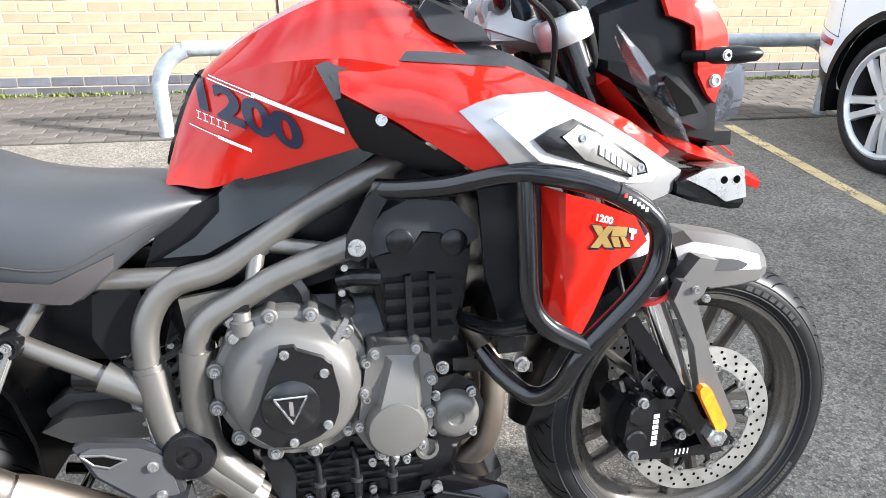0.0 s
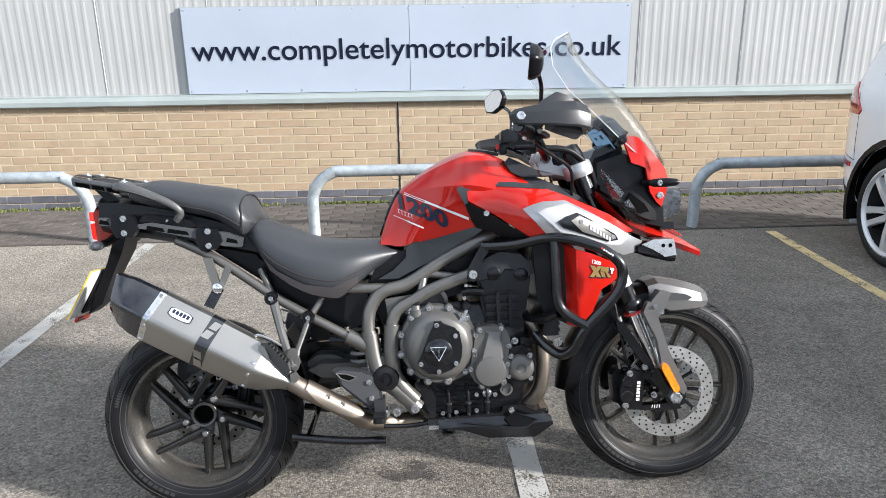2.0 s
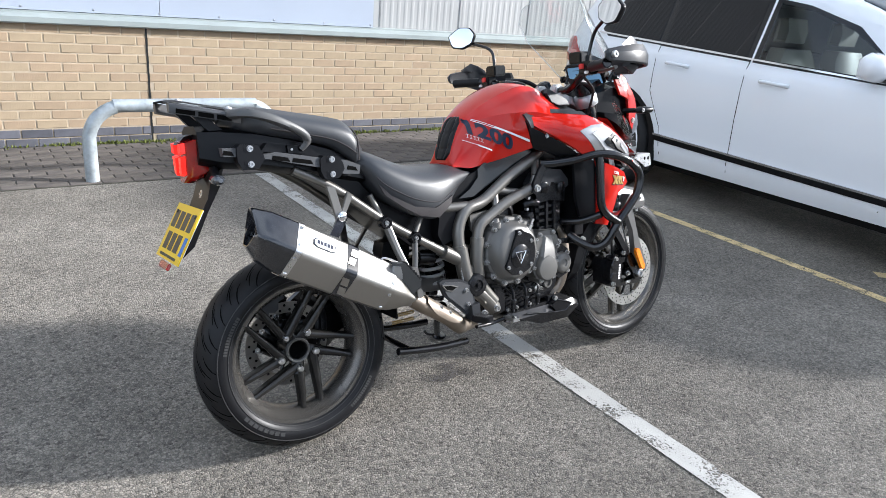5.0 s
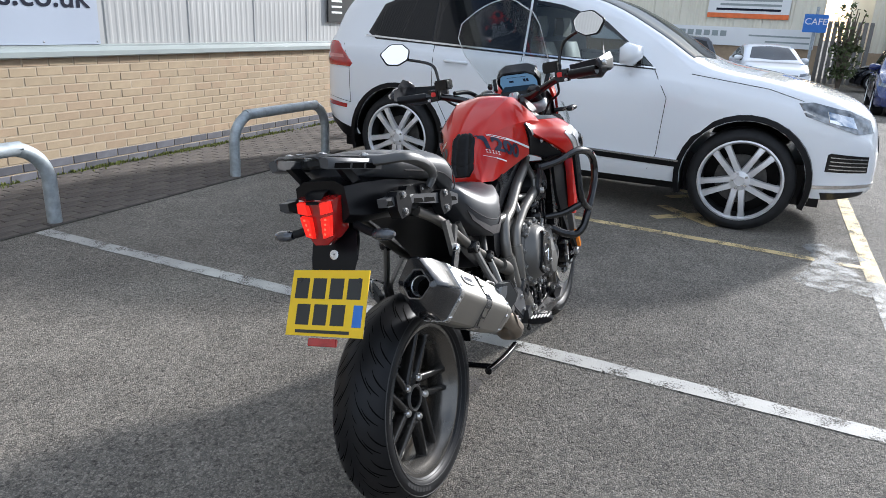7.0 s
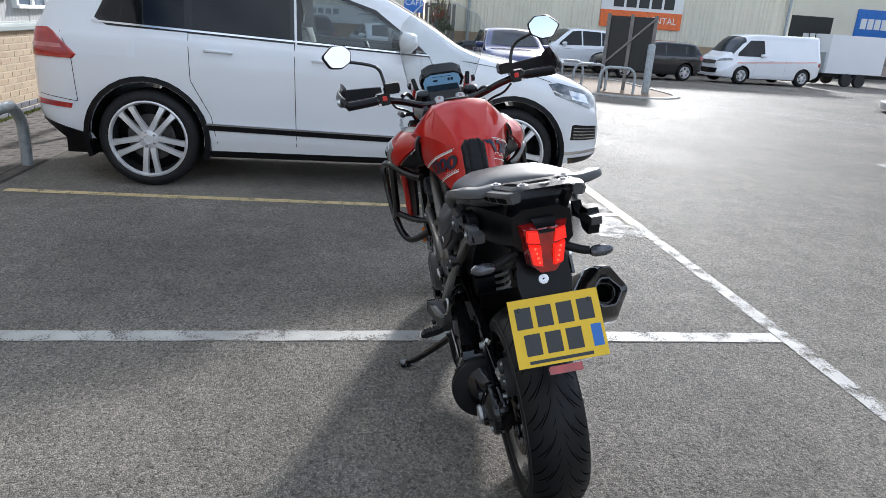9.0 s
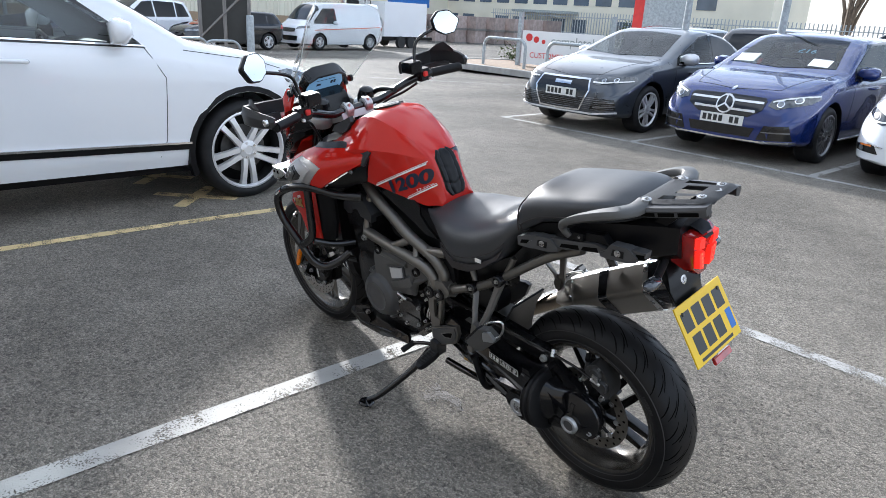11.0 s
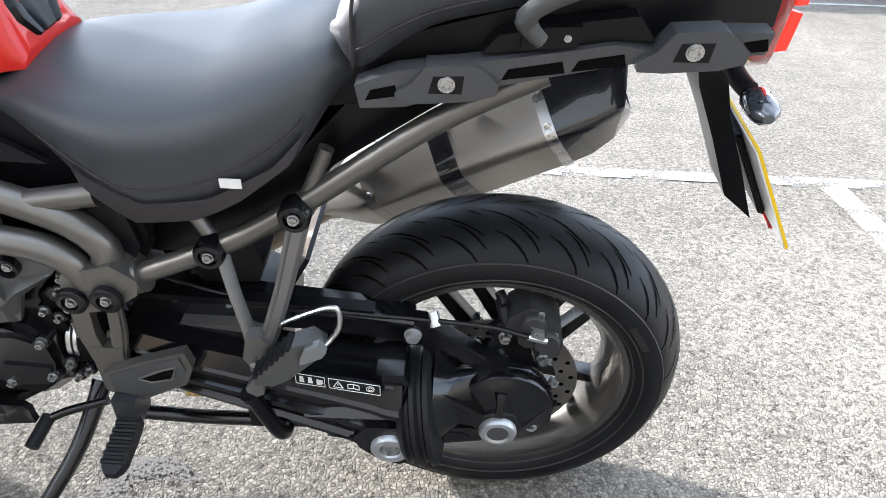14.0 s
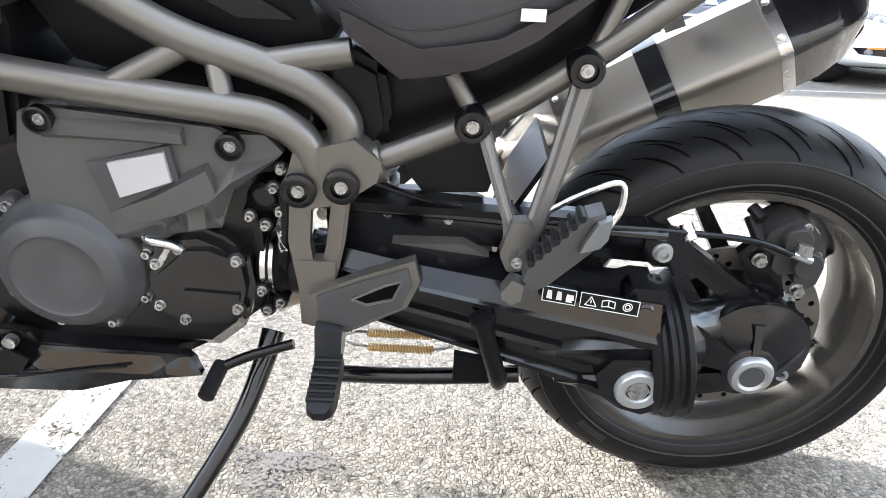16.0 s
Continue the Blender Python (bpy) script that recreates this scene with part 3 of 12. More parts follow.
low_island("kerb", 14.6, 21.0, -6.9, -3.9, "concrete kerb round a small island", -0.24)
for hx, hy in ((15.75, -5.1), (16.75, -4.7), (17.9, -4.4), (19.1, -4.15)):
    o = hoop(-0.45, 0.45, 0, 0.036, 0.66)
    o.matrix_basis = pose(hx, hy, -0.17, 0, 0, 82)
nb = thing("notice_board", "weathered timber board on three posts, seen from behind", "board", pose(16.9, -5.75, -0.17, 0, 0, 62))
part("panel", box(-0.62, 0.62, -0.03, 0.0, 0.55, 1.95), DARK_SIGN, nb)
for x in (-0.62, 0.0, 0.62):
    part("post", box(x - 0.045, x + 0.045, 0.0, 0.09, 0.0, 2.0), TIMBER, nb, bevel=0.006)
part("brace", rod((-0.6, 0.10, 1.9), (0.6, 0.10, 0.7), 0.03, 4), TIMBER, nb)
tagged(part("bollard", lathe([(0.10, -0.1), (0.10, 1.25), (0.085, 1.31), (0, 1.32)], 20, "z", (16.2, -6.1, -0.2)), GALV), "tall grey steel bollard on the island", "bollard")

low_island("kerb", -14.0, 6.4, -10.35, -8.92, "concrete kerb of the verge behind the bays")
for a in range(5):
    hoop(-10.03 + 3.7 * a, -7.93 + 3.7 * a, -10.05, h=0.68)
low_island("kerb", 8.2, 15.5, -15.6, -11.4, "concrete kerb of the corner verge")
for a in range(2):
    hoop(9.6 + 2.4 * a, 11.2 + 2.4 * a, -12.2, h=0.85)
cp_sign = thing("parking_sign", "white parking sign with red dots on two steel posts", "sign", pose(11.75, -13.55, 0.05, 0, 0, 12))
part("panel", box(-1.35, 1.35, -0.02, 0.02, 0.10, 1.05), SIGN_WHITE, cp_sign, bevel=0.006)
for s in (-1, 1):
    part("post", box(s * 1.45 - 0.06, s * 1.45 + 0.06, -0.06, 0.06, -0.05, 1.55), GALV, cp_sign, bevel=0.008)
LEFTWARD = Matrix(((-1, 0, 0, 0), (0, 0, 1, 0), (0, 1, 0, 0), (0, 0, 0, 1)))
words("lettering", "CUSTOMER PARKING", 0.22, RED_PAINT, cp_sign, Matrix.Translation((0.0, 0.024, 0.36)) @ LEFTWARD)
words("lettering", "completely", 0.34, FLASH, cp_sign, Matrix.Translation((-0.35, 0.024, 0.80)) @ LEFTWARD)
for k, r in ((0, 0.11), (1, 0.09), (2, 0.06)):
    part("red_dot", lathe([(r, 0.021), (r, 0.025), (0, 0.025)], 20, "y", (1.12 - 0.24 * k, 0, 0.86 - 0.05 * k)), RED_PAINT, cp_sign)
tt = thing("totem_sign", "tall red and grey totem sign", "sign", pose(10.4, -16.2, 0, 0, 0, 12))
part("red_side", box(0.45, 0.75, -0.15, 0.15, 0, 4.2), RED_PAINT, tt, bevel=0.01)
part("grey_side", box(-0.75, 0.45, -0.14, 0.14, 0, 4.2), GALV, tt, bevel=0.01)
for x, y in ((6.4, -10.6), (4.4, -10.4), (-3.1, -10.4)):
    tagged(part("lamp_post", tube([(x, y, 0), (x, y, 5.5)], [0.075, 0.05], 14, n=1), GALV), "slim galvanised post on the verge", "post")

yard = thing("far_building", "cream two-storey building with a row of windows", "building", pose(34, -46, -0.55))
part("wall", box(-14, 22, -6, 0, 0, 5.6), CLAD_CREAM, yard)
part("roof", box(-14.3, 22.3, -6.3, 0.3, 5.6, 5.9), FLASH, yard)
for k in range(14):
    part("window", box(-10 + 2.2 * k, -8.5 + 2.2 * k, -0.02, 0.04, 3.2, 4.5), WINDOW_FAR, yard)
    if k % 3 != 1:
        part("window", box(-10 + 2.2 * k, -8.5 + 2.2 * k, -0.02, 0.04, 0.9, 2.1), WINDOW_FAR, yard)
part("canopy", box(2, 8, 0, 1.5, 2.5, 2.7), FLASH, yard)
shed2 = thing("far_shed", "cream builders' merchant shed with an open door and a blue sign", "building", pose(52, -34, -0.76, 0, 0, 0))
part("wall", box(0, 18, -12, 14, 0, 7.0), CLAD_CREAM, shed2)
part("roof", box(-0.5, 18.5, -12.5, 14.5, 7.0, 7.5), FLASH, shed2)
part("doorway", box(-0.05, 0.02, -2.5, 3.0, 0, 4.2), DARK_SIGN, shed2)
part("sign_panel", box(-0.12, 0, -9.5, -4.5, 2.6, 5.0), BLUE_SIGN, shed2)
for k in range(7):
    part("writing_bar", box(-0.14, -0.12, -9.1 + 0.62 * k, -8.6 + 0.62 * k, 3.5, 4.3), SIGN_WHITE, shed2)
pal = thing("pallet", "shrink-wrapped pallet of grey blocks", "pallet", pose(40, -30, -0.66), group="stacked pallets")
part("load", box(-0.55, 0.55, -0.55, 0.55, 0.15, 1.0), PALLET, pal, bevel=0.02)
part("base", box(-0.6, 0.6, -0.6, 0.6, 0.0, 0.14), TIMBER, pal)
for i in range(9):
    for k in range(2):
        if i or k:
            copy_thing(pal, pose(40 - 1.05 * i * 0.7, -30 - 1.3 * i, -0.66 + 1.0 * k))
gh = thing("portal_shed", "low grey metal shed with a shallow gable roof", "building", pose(3.0, -52, 0))
part("wall", box(-7, 7, -6, 0, 0, 2.6), GALV, gh)
part("roof", loft([[(-7.4, y, z) for y, z in ((-6.3, 2.6), (-3, 3.7), (0.3, 2.6))], [(7.4, y, z) for y, z in ((-6.3, 2.6), (-3, 3.7), (0.3, 2.6))]]), SIGN_WHITE, gh)
part("doorway", box(2.5, 6, -0.03, 0.05, 0, 2.3), DARK_SIGN, gh)
wh = thing("warehouse", "long pale warehouse beyond the far rows", "building", pose(-22, -62, 0))
part("wall", box(-28, 16, -8, 0, 0, 6.0), CLAD_CREAM, wh)
part("roof", box(-28.5, 16.5, -8.5, 0.5, 6.0, 6.5), FLASH, wh)
fence = thing("palisade_fence", "grey steel palisade fence", "fence", pose(0, -44, 0))
bm = bmesh.new()
for k in range(300):
    x = -34 + 0.26 * k
    box(x - 0.035, x + 0.035, -0.01, 0.01, 0.05, 2.1, bm)
tagged(part("pale", bm, GALV, fence, smooth=0), kind="stuff")
for z in (0.5, 1.7):
    part("rail", box(-34, 44, 0.012, 0.05, z, z + 0.06), GALV, fence)


def bush(name, x, y, z, w, h, label, m=HEDGE, n=900, kind="shrub", leaf=0.10):
    """Twigs and many small leaves with an uneven outline."""
    th = thing(name, label, kind, pose(x, y, z))
    rnd = random.Random(int(x * 31 + y * 17))
    bm = bmesh.new()
    for k in range(14):
        a, t = rnd.uniform(0, 6.28), rnd.uniform(0.2, 0.9)
        tube([(0, 0, 0), (math.cos(a) * w * t * 0.4, math.sin(a) * w * t * 0.3, h * 0.5), (math.cos(a) * w * t, math.sin(a) * w * t * 0.6, h * rnd.uniform(0.7, 1.05))], [0.03 * h, 0.006 * h], 5, bm, 2)
    part("branchwork", bm, TWIG, th)
    if m:
        bm = bmesh.new()
        for k in range(n):
            a, t, q = rnd.uniform(0, 6.28), rnd.random() ** 0.5, rnd.random()
            lump = 0.75 + 0.35 * math.sin(3 * a + x) * math.sin(5 * q)
            c = Vector((math.cos(a) * w * t * lump, math.sin(a) * w * 0.7 * t * lump, h * (0.12 + 0.9 * q * lump)))
            r = Matrix.Rotation(rnd.uniform(0, 6.28), 3, Vector((rnd.uniform(-1, 1), rnd.uniform(-1, 1), rnd.uniform(-1, 1))).normalized())
            s = leaf * rnd.uniform(0.6, 1.4)
            bm.faces.new([bm.verts.new(c + r @ Vector(v)) for v in ((-s, 0, 0), (0, -s * 0.5, 0), (s, 0, 0), (0, s * 0.5, 0))])
        tagged(part("leaves", bm, m, th), kind="stuff")
    return th

# a spill of white paint by the corner of the yellow bay
random.seed(77)
spl = bmesh.new()
for cx, cy, r in ((2.92, -0.22, 0.27), (3.42, -0.22, 0.20)):
    ring = []
    for k in range(28):
        a = 2 * math.pi * k / 28
        q = r * (1 + 0.22 * math.sin(3 * a + cx * 9) + 0.10 * math.sin(7 * a) + random.uniform(-0.05, 0.05))
        ring.append(spl.verts.new((cx + q * 1.2 * math.cos(a), cy + q * 0.8 * math.sin(a), ground_z(cx, cy) + 0.0055)))
    spl.faces.new(ring)
me = bpy.data.meshes.new("paint_spill")
spl.to_mesh(me)
me.materials.append(SPILL)
spill = new("paint_spill", me)
tagged(spill, "pale splash of dried white paint on the asphalt", "marking", kind="structure")

OIL = worn_paint("old_oil", (0.075, 0.068, 0.063), 0.56)
ro = random.Random(21)
for ox, oy, orad in ((0.60, 1.24, 0.095), (0.69, 1.20, 0.04), (0.51, 1.28, 0.035)):
    bm = bmesh.new()
    pts = [(ox + orad * (1.35 if k % 24 < 12 else 1.2) * ro.uniform(0.72, 1.05) * math.cos(math.pi * k / 12), oy + orad * 0.8 * ro.uniform(0.72, 1.05) * math.sin(math.pi * k / 12)) for k in range(24)]
    bm.faces.new([bm.verts.new((x, y, ground_z(x, y) + 0.0042)) for x, y in pts])
    tagged(part("oil_stain", bm, OIL), "dark soaked-in oil stain on the asphalt", "stain", kind="structure")

# ---- cars ----
TYRE = mat("tyre_rubber", (0.018, 0.018, 0.019), 0.62, spec=0.25, var=0.25, vscale=14, bump=0.25, bscale=250)
ALLOY = mat("silver_alloy", (0.70, 0.70, 0.71), 0.30, 0.45, var=0.05)
CAST_IRON = mat("rusty_iron_disc", (0.10, 0.095, 0.09), 0.5, 0.6, var=0.3, vscale=20)
ALLOY_DARK = mat("grey_alloy", (0.20, 0.20, 0.21), 0.3, 0.8, var=0.08)
CAR_WHITE = mat("white_car_paint", (0.78, 0.80, 0.83), 0.22, var=0.02, vscale=1, coat=1.0, rvar=0.02)
CAR_BLUE = mat("blue_car_paint", (0.006, 0.020, 0.125), 0.25, 0.3, var=0.04, coat=1.0, rvar=0.02)
CAR_NAVY = mat("navy_car_paint", (0.004, 0.005, 0.012), 0.25, 0.15, var=0.04, coat=1.0, rvar=0.02)
CAR_GREY = mat("grey_car_paint", (0.045, 0.052, 0.064), 0.28, 0.45, var=0.04, coat=1.0, rvar=0.02)
CAR_BLACK = mat("black_car_paint", (0.012, 0.012, 0.014), 0.2, 0.1, var=0.05, coat=1.0, rvar=0.02)
CAR_RED = mat("red_car_paint", (0.36, 0.02, 0.025), 0.25, 0.1, var=0.05, coat=1.0)
CAR_SILVER = mat("silver_car_paint", (0.32, 0.33, 0.34), 0.3, 0.6, var=0.05, coat=1.0)
BLACK_PLASTIC = mat("black_plastic", (0.005, 0.005, 0.006), 0.30, spec=0.20, var=0.15, vscale=9, bump=0.25, bscale=400)
GLOSS_BLACK = mat("gloss_black", (0.012, 0.012, 0.013), 0.12, var=0.1)
DARK_GLASS = mat("tinted_glass", (0.004, 0.005, 0.007), 0.03, var=0.1, rvar=0.01, spec=0.4)
CLEAR_GLASS = mat("windscreen_glass", (0.012, 0.018, 0.024), 0.03, var=0.5, vscale=3, rvar=0.01, spec=0.6)
LAMP = mat("clear_lamp", (0.20, 0.21, 0.22), 0.10, 0.5, var=0.7, vscale=18, coat=1.0)
LAMP_RED = mat("red_lamp", (0.40, 0.018, 0.015), 0.15, var=0.2, vscale=20, coat=1.0)
RED_LENS_PALE = mat("pale_red_lamp", (0.55, 0.16, 0.14), 0.15, var=0.2, vscale=20, coat=1.0)
CHROME = mat("chrome", (0.75, 0.76, 0.78), 0.09, 1.0, var=0.05)
PLATE_WHITE = mat("white_plate", (0.72, 0.72, 0.70), 0.4, var=0.03)
PRICE_BLUE = mat("price_blue", (0.16, 0.42, 0.62), 0.5)
PAPER = mat("paper", (0.70, 0.74, 0.74), 0.8, var=0.05)
OLD_DISC = mat("browned_brake_disc", (0.20, 0.185, 0.165), 0.4, 0.8, var=0.2, vscale=25)
DISC = mat("brake_disc", (0.54, 0.53, 0.505), 0.35, 0.9, var=0.15, vscale=30)


def car_wheel(name, r, rim, w, parent, m, style="five", material=ALLOY, fine=True):
    """A wheel whose outer face looks towards -y."""
    h = part(name, lathe([(rim, w), (rim + 0.02, w + 0.008), (r - 0.03, w), (r, w - 0.03), (r, 0.04), (r - 0.012, 0.012), (r - 0.04, -0.004), (rim + 0.03, -0.008), (rim + 0.004, 0.0), (rim - 0.004, 0.012), (rim - 0.004, w)], 48, "y", closed=True), TYRE, parent, "black rubber tyre")
    h.matrix_basis = m
    part("rim", lathe([(rim + 0.004, -0.002), (rim - 0.008, -0.006), (rim - 0.02, 0.01), (rim - 0.022, 0.02)], 40, "y", caps=False), material, h)
    part("rim_barrel", lathe([(rim - 0.022, 0.02), (rim - 0.03, 0.06), (rim - 0.035, w - 0.02), (rim, w)], 40, "y", caps=False), TYRE if fine else material, h)
    n = {"five": 5, "ten": 10, "multi": 16}[style]
    for i in range(n):
        a = 2 * math.pi * i / n + 0.3
        bm = bmesh.new()
        for off in ((-rim * 0.175, rim * 0.175) if style == "five" else (0.0,)):
            wd = rim * 0.088 if style == "five" else 0.36 / n
            rings = []
            for rr, ww, y in ((0.05, wd * 1.1, 0.012), (rim * 0.5, wd * 0.9, 0.002), (rim * 0.8, wd * 0.95, 0.006), (rim - 0.008, wd * 1.25, 0.016)):
                o = off * (0.30 + 0.70 * rr / rim)
                rings.append([(rr, y + 0.03, o - ww), (rr, y, o - ww * 0.75), (rr, y, o + ww * 0.75), (rr, y + 0.03, o + ww)])
            loft(rings, bm)
        bmesh.ops.rotate(bm, verts=bm.verts, cent=(0, 0, 0), matrix=Matrix.Rotation(a, 3, "Y"))
        part("spoke", bm, material, h)
    part("hub", lathe([(0.075, 0.03), (0.07, 0.004), (0.034, -0.004), (0.032, 0.002), (0.0, 0.002)], 24, "y"), material, h)
    if fine:
        for i in range(5):
            a = 2 * math.pi * i / 5 + 0.62
            part("wheel_nut", lathe([(0.011, 0.01), (0.011, -0.006), (0, -0.006)], 6, "y", (0.054 * math.cos(a), 0.0, 0.054 * math.sin(a))), STEEL, h)
    part("disc", lathe([(rim * 0.62, 0.10), (rim * 0.62, 0.115), (0.05, 0.12)], 32, "y"), CAST_IRON, h)
    part("back_plate", lathe([(rim - 0.036, 0.13), (0.0, 0.13)], 32, "y"), BLACK_PLASTIC, h)
    return h


class Shell:
    """A car's skin. x runs from the rear axle forward, z up; built as one half, then mirrored."""

    def __init__(self, s):
        self.s = s
        x0, x1 = s["top"][0][0], s["top"][-1][0]
        xs = []
        n = s.get("n", 70)
        for i in range(n + 1):
            t = i / n
            xs.append(x0 + (x1 - x0) * (0.5 - 0.5 * math.cos(math.pi * t)) if s.get("ease", True) else x0 + (x1 - x0) * t)
        xs = sorted(set(xs) | {a + d for a in (0.0, s["base"]) for d in (-s["arch"], -s["arch"] * 0.7, 0, s["arch"] * 0.7, s["arch"])})
        self.half = bmesh.new()
        loft([self.section(x) for x in xs], self.half, False, False)
        n = len(self.section(xs[0]))
        self.half.verts.ensure_lookup_table()
        self.half.faces.new([self.half.verts[i] for i in range(n)])
        self.half.faces.new([self.half.verts[i] for i in range(len(self.half.verts) - 1, len(self.half.verts) - 1 - n, -1)])

    def section(self, x):
        s = self.s
        zt, zb, w = bent(s["top"], x), interp(s["low"], x), bent(s["wide"], x)
        zc = min(interp(s["belt"], x), zt - 0.05)
        zc = max(zc, zb + 0.1)
        h = max(zt - zc, 0.05)
        wr = w * 0.955 - s.get("tumble", 0.40) * h
        b = zc - zb
        key = [(0, zb), (w * 0.80, zb), (w * 0.95, zb + 0.03), (w * 0.985, zb + 0.16 * b), (w * 0.99, zb + 0.32 * b), (w * 1.0, zb + 0.55 * b), (w * 0.998, zc - 0.20 * b), (w * 0.985, zc - 0.06 * b), (w * 0.955, zc)]
        e = min(0.09, h * 0.6)
        key += [(wr + s.get("tumble", 0.40) * e * 0.7, zt - e), (wr * 0.95, zt - e * 0.45), (wr * 0.8, zt - e * 0.2), (wr * 0.4, zt - e * 0.04), (0, zt)]
        out = []
        sub = (3, 1, 2, 2, 3, 3, 2, 2, 5, 2, 2, 3, 3)
        for i in range(len(key) - 1):
            for k in range(sub[i]):
                t = k / sub[i]
                out.append((x, key[i][0] + (key[i + 1][0] - key[i][0]) * t, key[i][1] + (key[i + 1][1] - key[i][1]) * t))
        return out + [(x, 0.0, zt)]

    def body(self):
        s = self.s
        bm = self.half.copy()
        for a in (0.0, s["base"]):
            c = Vector((a, 0, s["r"] + 0.01))
            R = s["arch"]
            gone = []
            for f in bm.faces:
                if all(v.co.y > 0.4 and math.hypot(v.co.x - c.x, v.co.z - c.z) < R * 1.0001 for v in f.verts):
                    gone.append(f)
                elif f.calc_center_median().y > 0.4 and f.calc_center_median().z < c.z and abs(f.calc_center_median().x - a) < R * 0.98:
                    gone.append(f)
            bmesh.ops.delete(bm, geom=gone, context="FACES")
            for v in bm.verts:
                d = math.hypot(v.co.x - c.x, v.co.z - c.z)
                if v.co.y > 0.4 and d < R and v.co.z >= c.z - 0.02:
                    v.co.x, v.co.z = c.x + (v.co.x - c.x) * R / d, c.z + (v.co.z - c.z) * R / d
        if s.get("clear"):
            self.cut_out(bm, s["windows"][-1], "y")
            self.cut_out(bm, s["screen"], "z")
        return self.both(bm)

    def cut_out(self, bm, poly, view):
        """Cuts a convex outline, seen from the side ('y') or above ('z'), out of the skin."""
        if sum(a[0] * b[1] - b[0] * a[1] for a, b in zip(poly, poly[1:] + poly[:1])) < 0:
            poly = poly[::-1]
        ax = {"y": (0, 2), "z": (0, 1)}[view]
        planes = []
        for a, b in zip(poly, poly[1:] + poly[:1]):
            p, n = [0, 0, 0], [0, 0, 0]
            p[ax[0]], p[ax[1]] = a
            n[ax[0]], n[ax[1]] = b[1] - a[1], a[0] - b[0]
            planes.append((Vector(p), Vector(n)))
            bmesh.ops.bisect_plane(bm, geom=bm.verts[:] + bm.edges[:] + bm.faces[:], plane_co=p, plane_no=n)
        gone = []
        for f in bm.faces:
            c = f.calc_center_median()
            if all((c - p).dot(n) < 0 for p, n in planes) and (c.y > 0.25 * bent(self.s["wide"], c.x) if view == "y" else c.z > 0.7):
                gone.append(f)
        bmesh.ops.delete(bm, geom=gone, context="FACES")

    def both(self, bm):
        g = bmesh.ops.duplicate(bm, geom=bm.verts[:] + bm.edges[:] + bm.faces[:])
        for v in g["geom"]:
            if isinstance(v, bmesh.types.BMVert):
                v.co.y = -v.co.y
        bmesh.ops.reverse_faces(bm, faces=[f for f in g["geom"] if isinstance(f, bmesh.types.BMFace)])
        bmesh.ops.remove_doubles(bm, verts=bm.verts, dist=1e-4)
        return bm

    def panel(self, poly, view, off, side=1, zmin=-1, up=False, xlo=-99, xhi=99):
        """The piece of the skin inside a convex outline seen from the side ('y'), the front ('x') or above ('z')."""
        bm = self.half.copy()
        area = sum(a[0] * b[1] - b[0] * a[1] for a, b in zip(poly, poly[1:] + poly[:1]))
        if area < 0:
            poly = poly[::-1]
        ax = {"y": (0, 2), "x": (1, 2), "z": (0, 1)}[view]
        cuts = []
        for a, b in zip(poly, poly[1:] + poly[:1]):
            p, n = [0, 0, 0], [0, 0, 0]
            p[ax[0]], p[ax[1]] = a
            n[ax[0]], n[ax[1]] = b[1] - a[1], a[0] - b[0]
            cuts.append((p, n))
        cuts += [((xlo, 0, 0), (-1, 0, 0)), ((xhi, 0, 0), (1, 0, 0)), ((0, 0, zmin), (0, 0, -1))]
        for p, n in cuts:
            bmesh.ops.bisect_plane(bm, geom=bm.verts[:] + bm.edges[:] + bm.faces[:], plane_co=p, plane_no=n, clear_outer=True)
        if view == "y":
            bmesh.ops.delete(bm, geom=[f for f in bm.faces if f.calc_center_median().y < 0.25 * bent(self.s["wide"], f.calc_center_median().x)], context="FACES")
        if side == 0:
            self.both(bm)
        bm.normal_update()
        move = {v: v.normal.copy() for v in bm.verts}
        for v, q in move.items():
            o = Vector((v.co.x - self.s["base"] / 2, v.co.y, v.co.z - 0.6))
            v.co += q * off * (1 if q.dot(o) > 0 else -1)
        ed = [e for e in bm.edges if len(e.link_faces) == 1]
        if ed:
            ex = bmesh.ops.extrude_edge_only(bm, edges=ed)
            for v in ex["geom"]:
                if isinstance(v, bmesh.types.BMVert):
                    v.co -= (v.co - Vector((self.s["base"] / 2, 0, 0.7))).normalized() * off * 2.2
        if side == -1:
            for v in bm.verts:
                v.co.y = -v.co.y
            bmesh.ops.reverse_faces(bm, faces=bm.faces)
        return bm


def flip_side(bm):
    for v in bm.verts:
        v.co.y = -v.co.y
    bmesh.ops.reverse_faces(bm, faces=bm.faces)


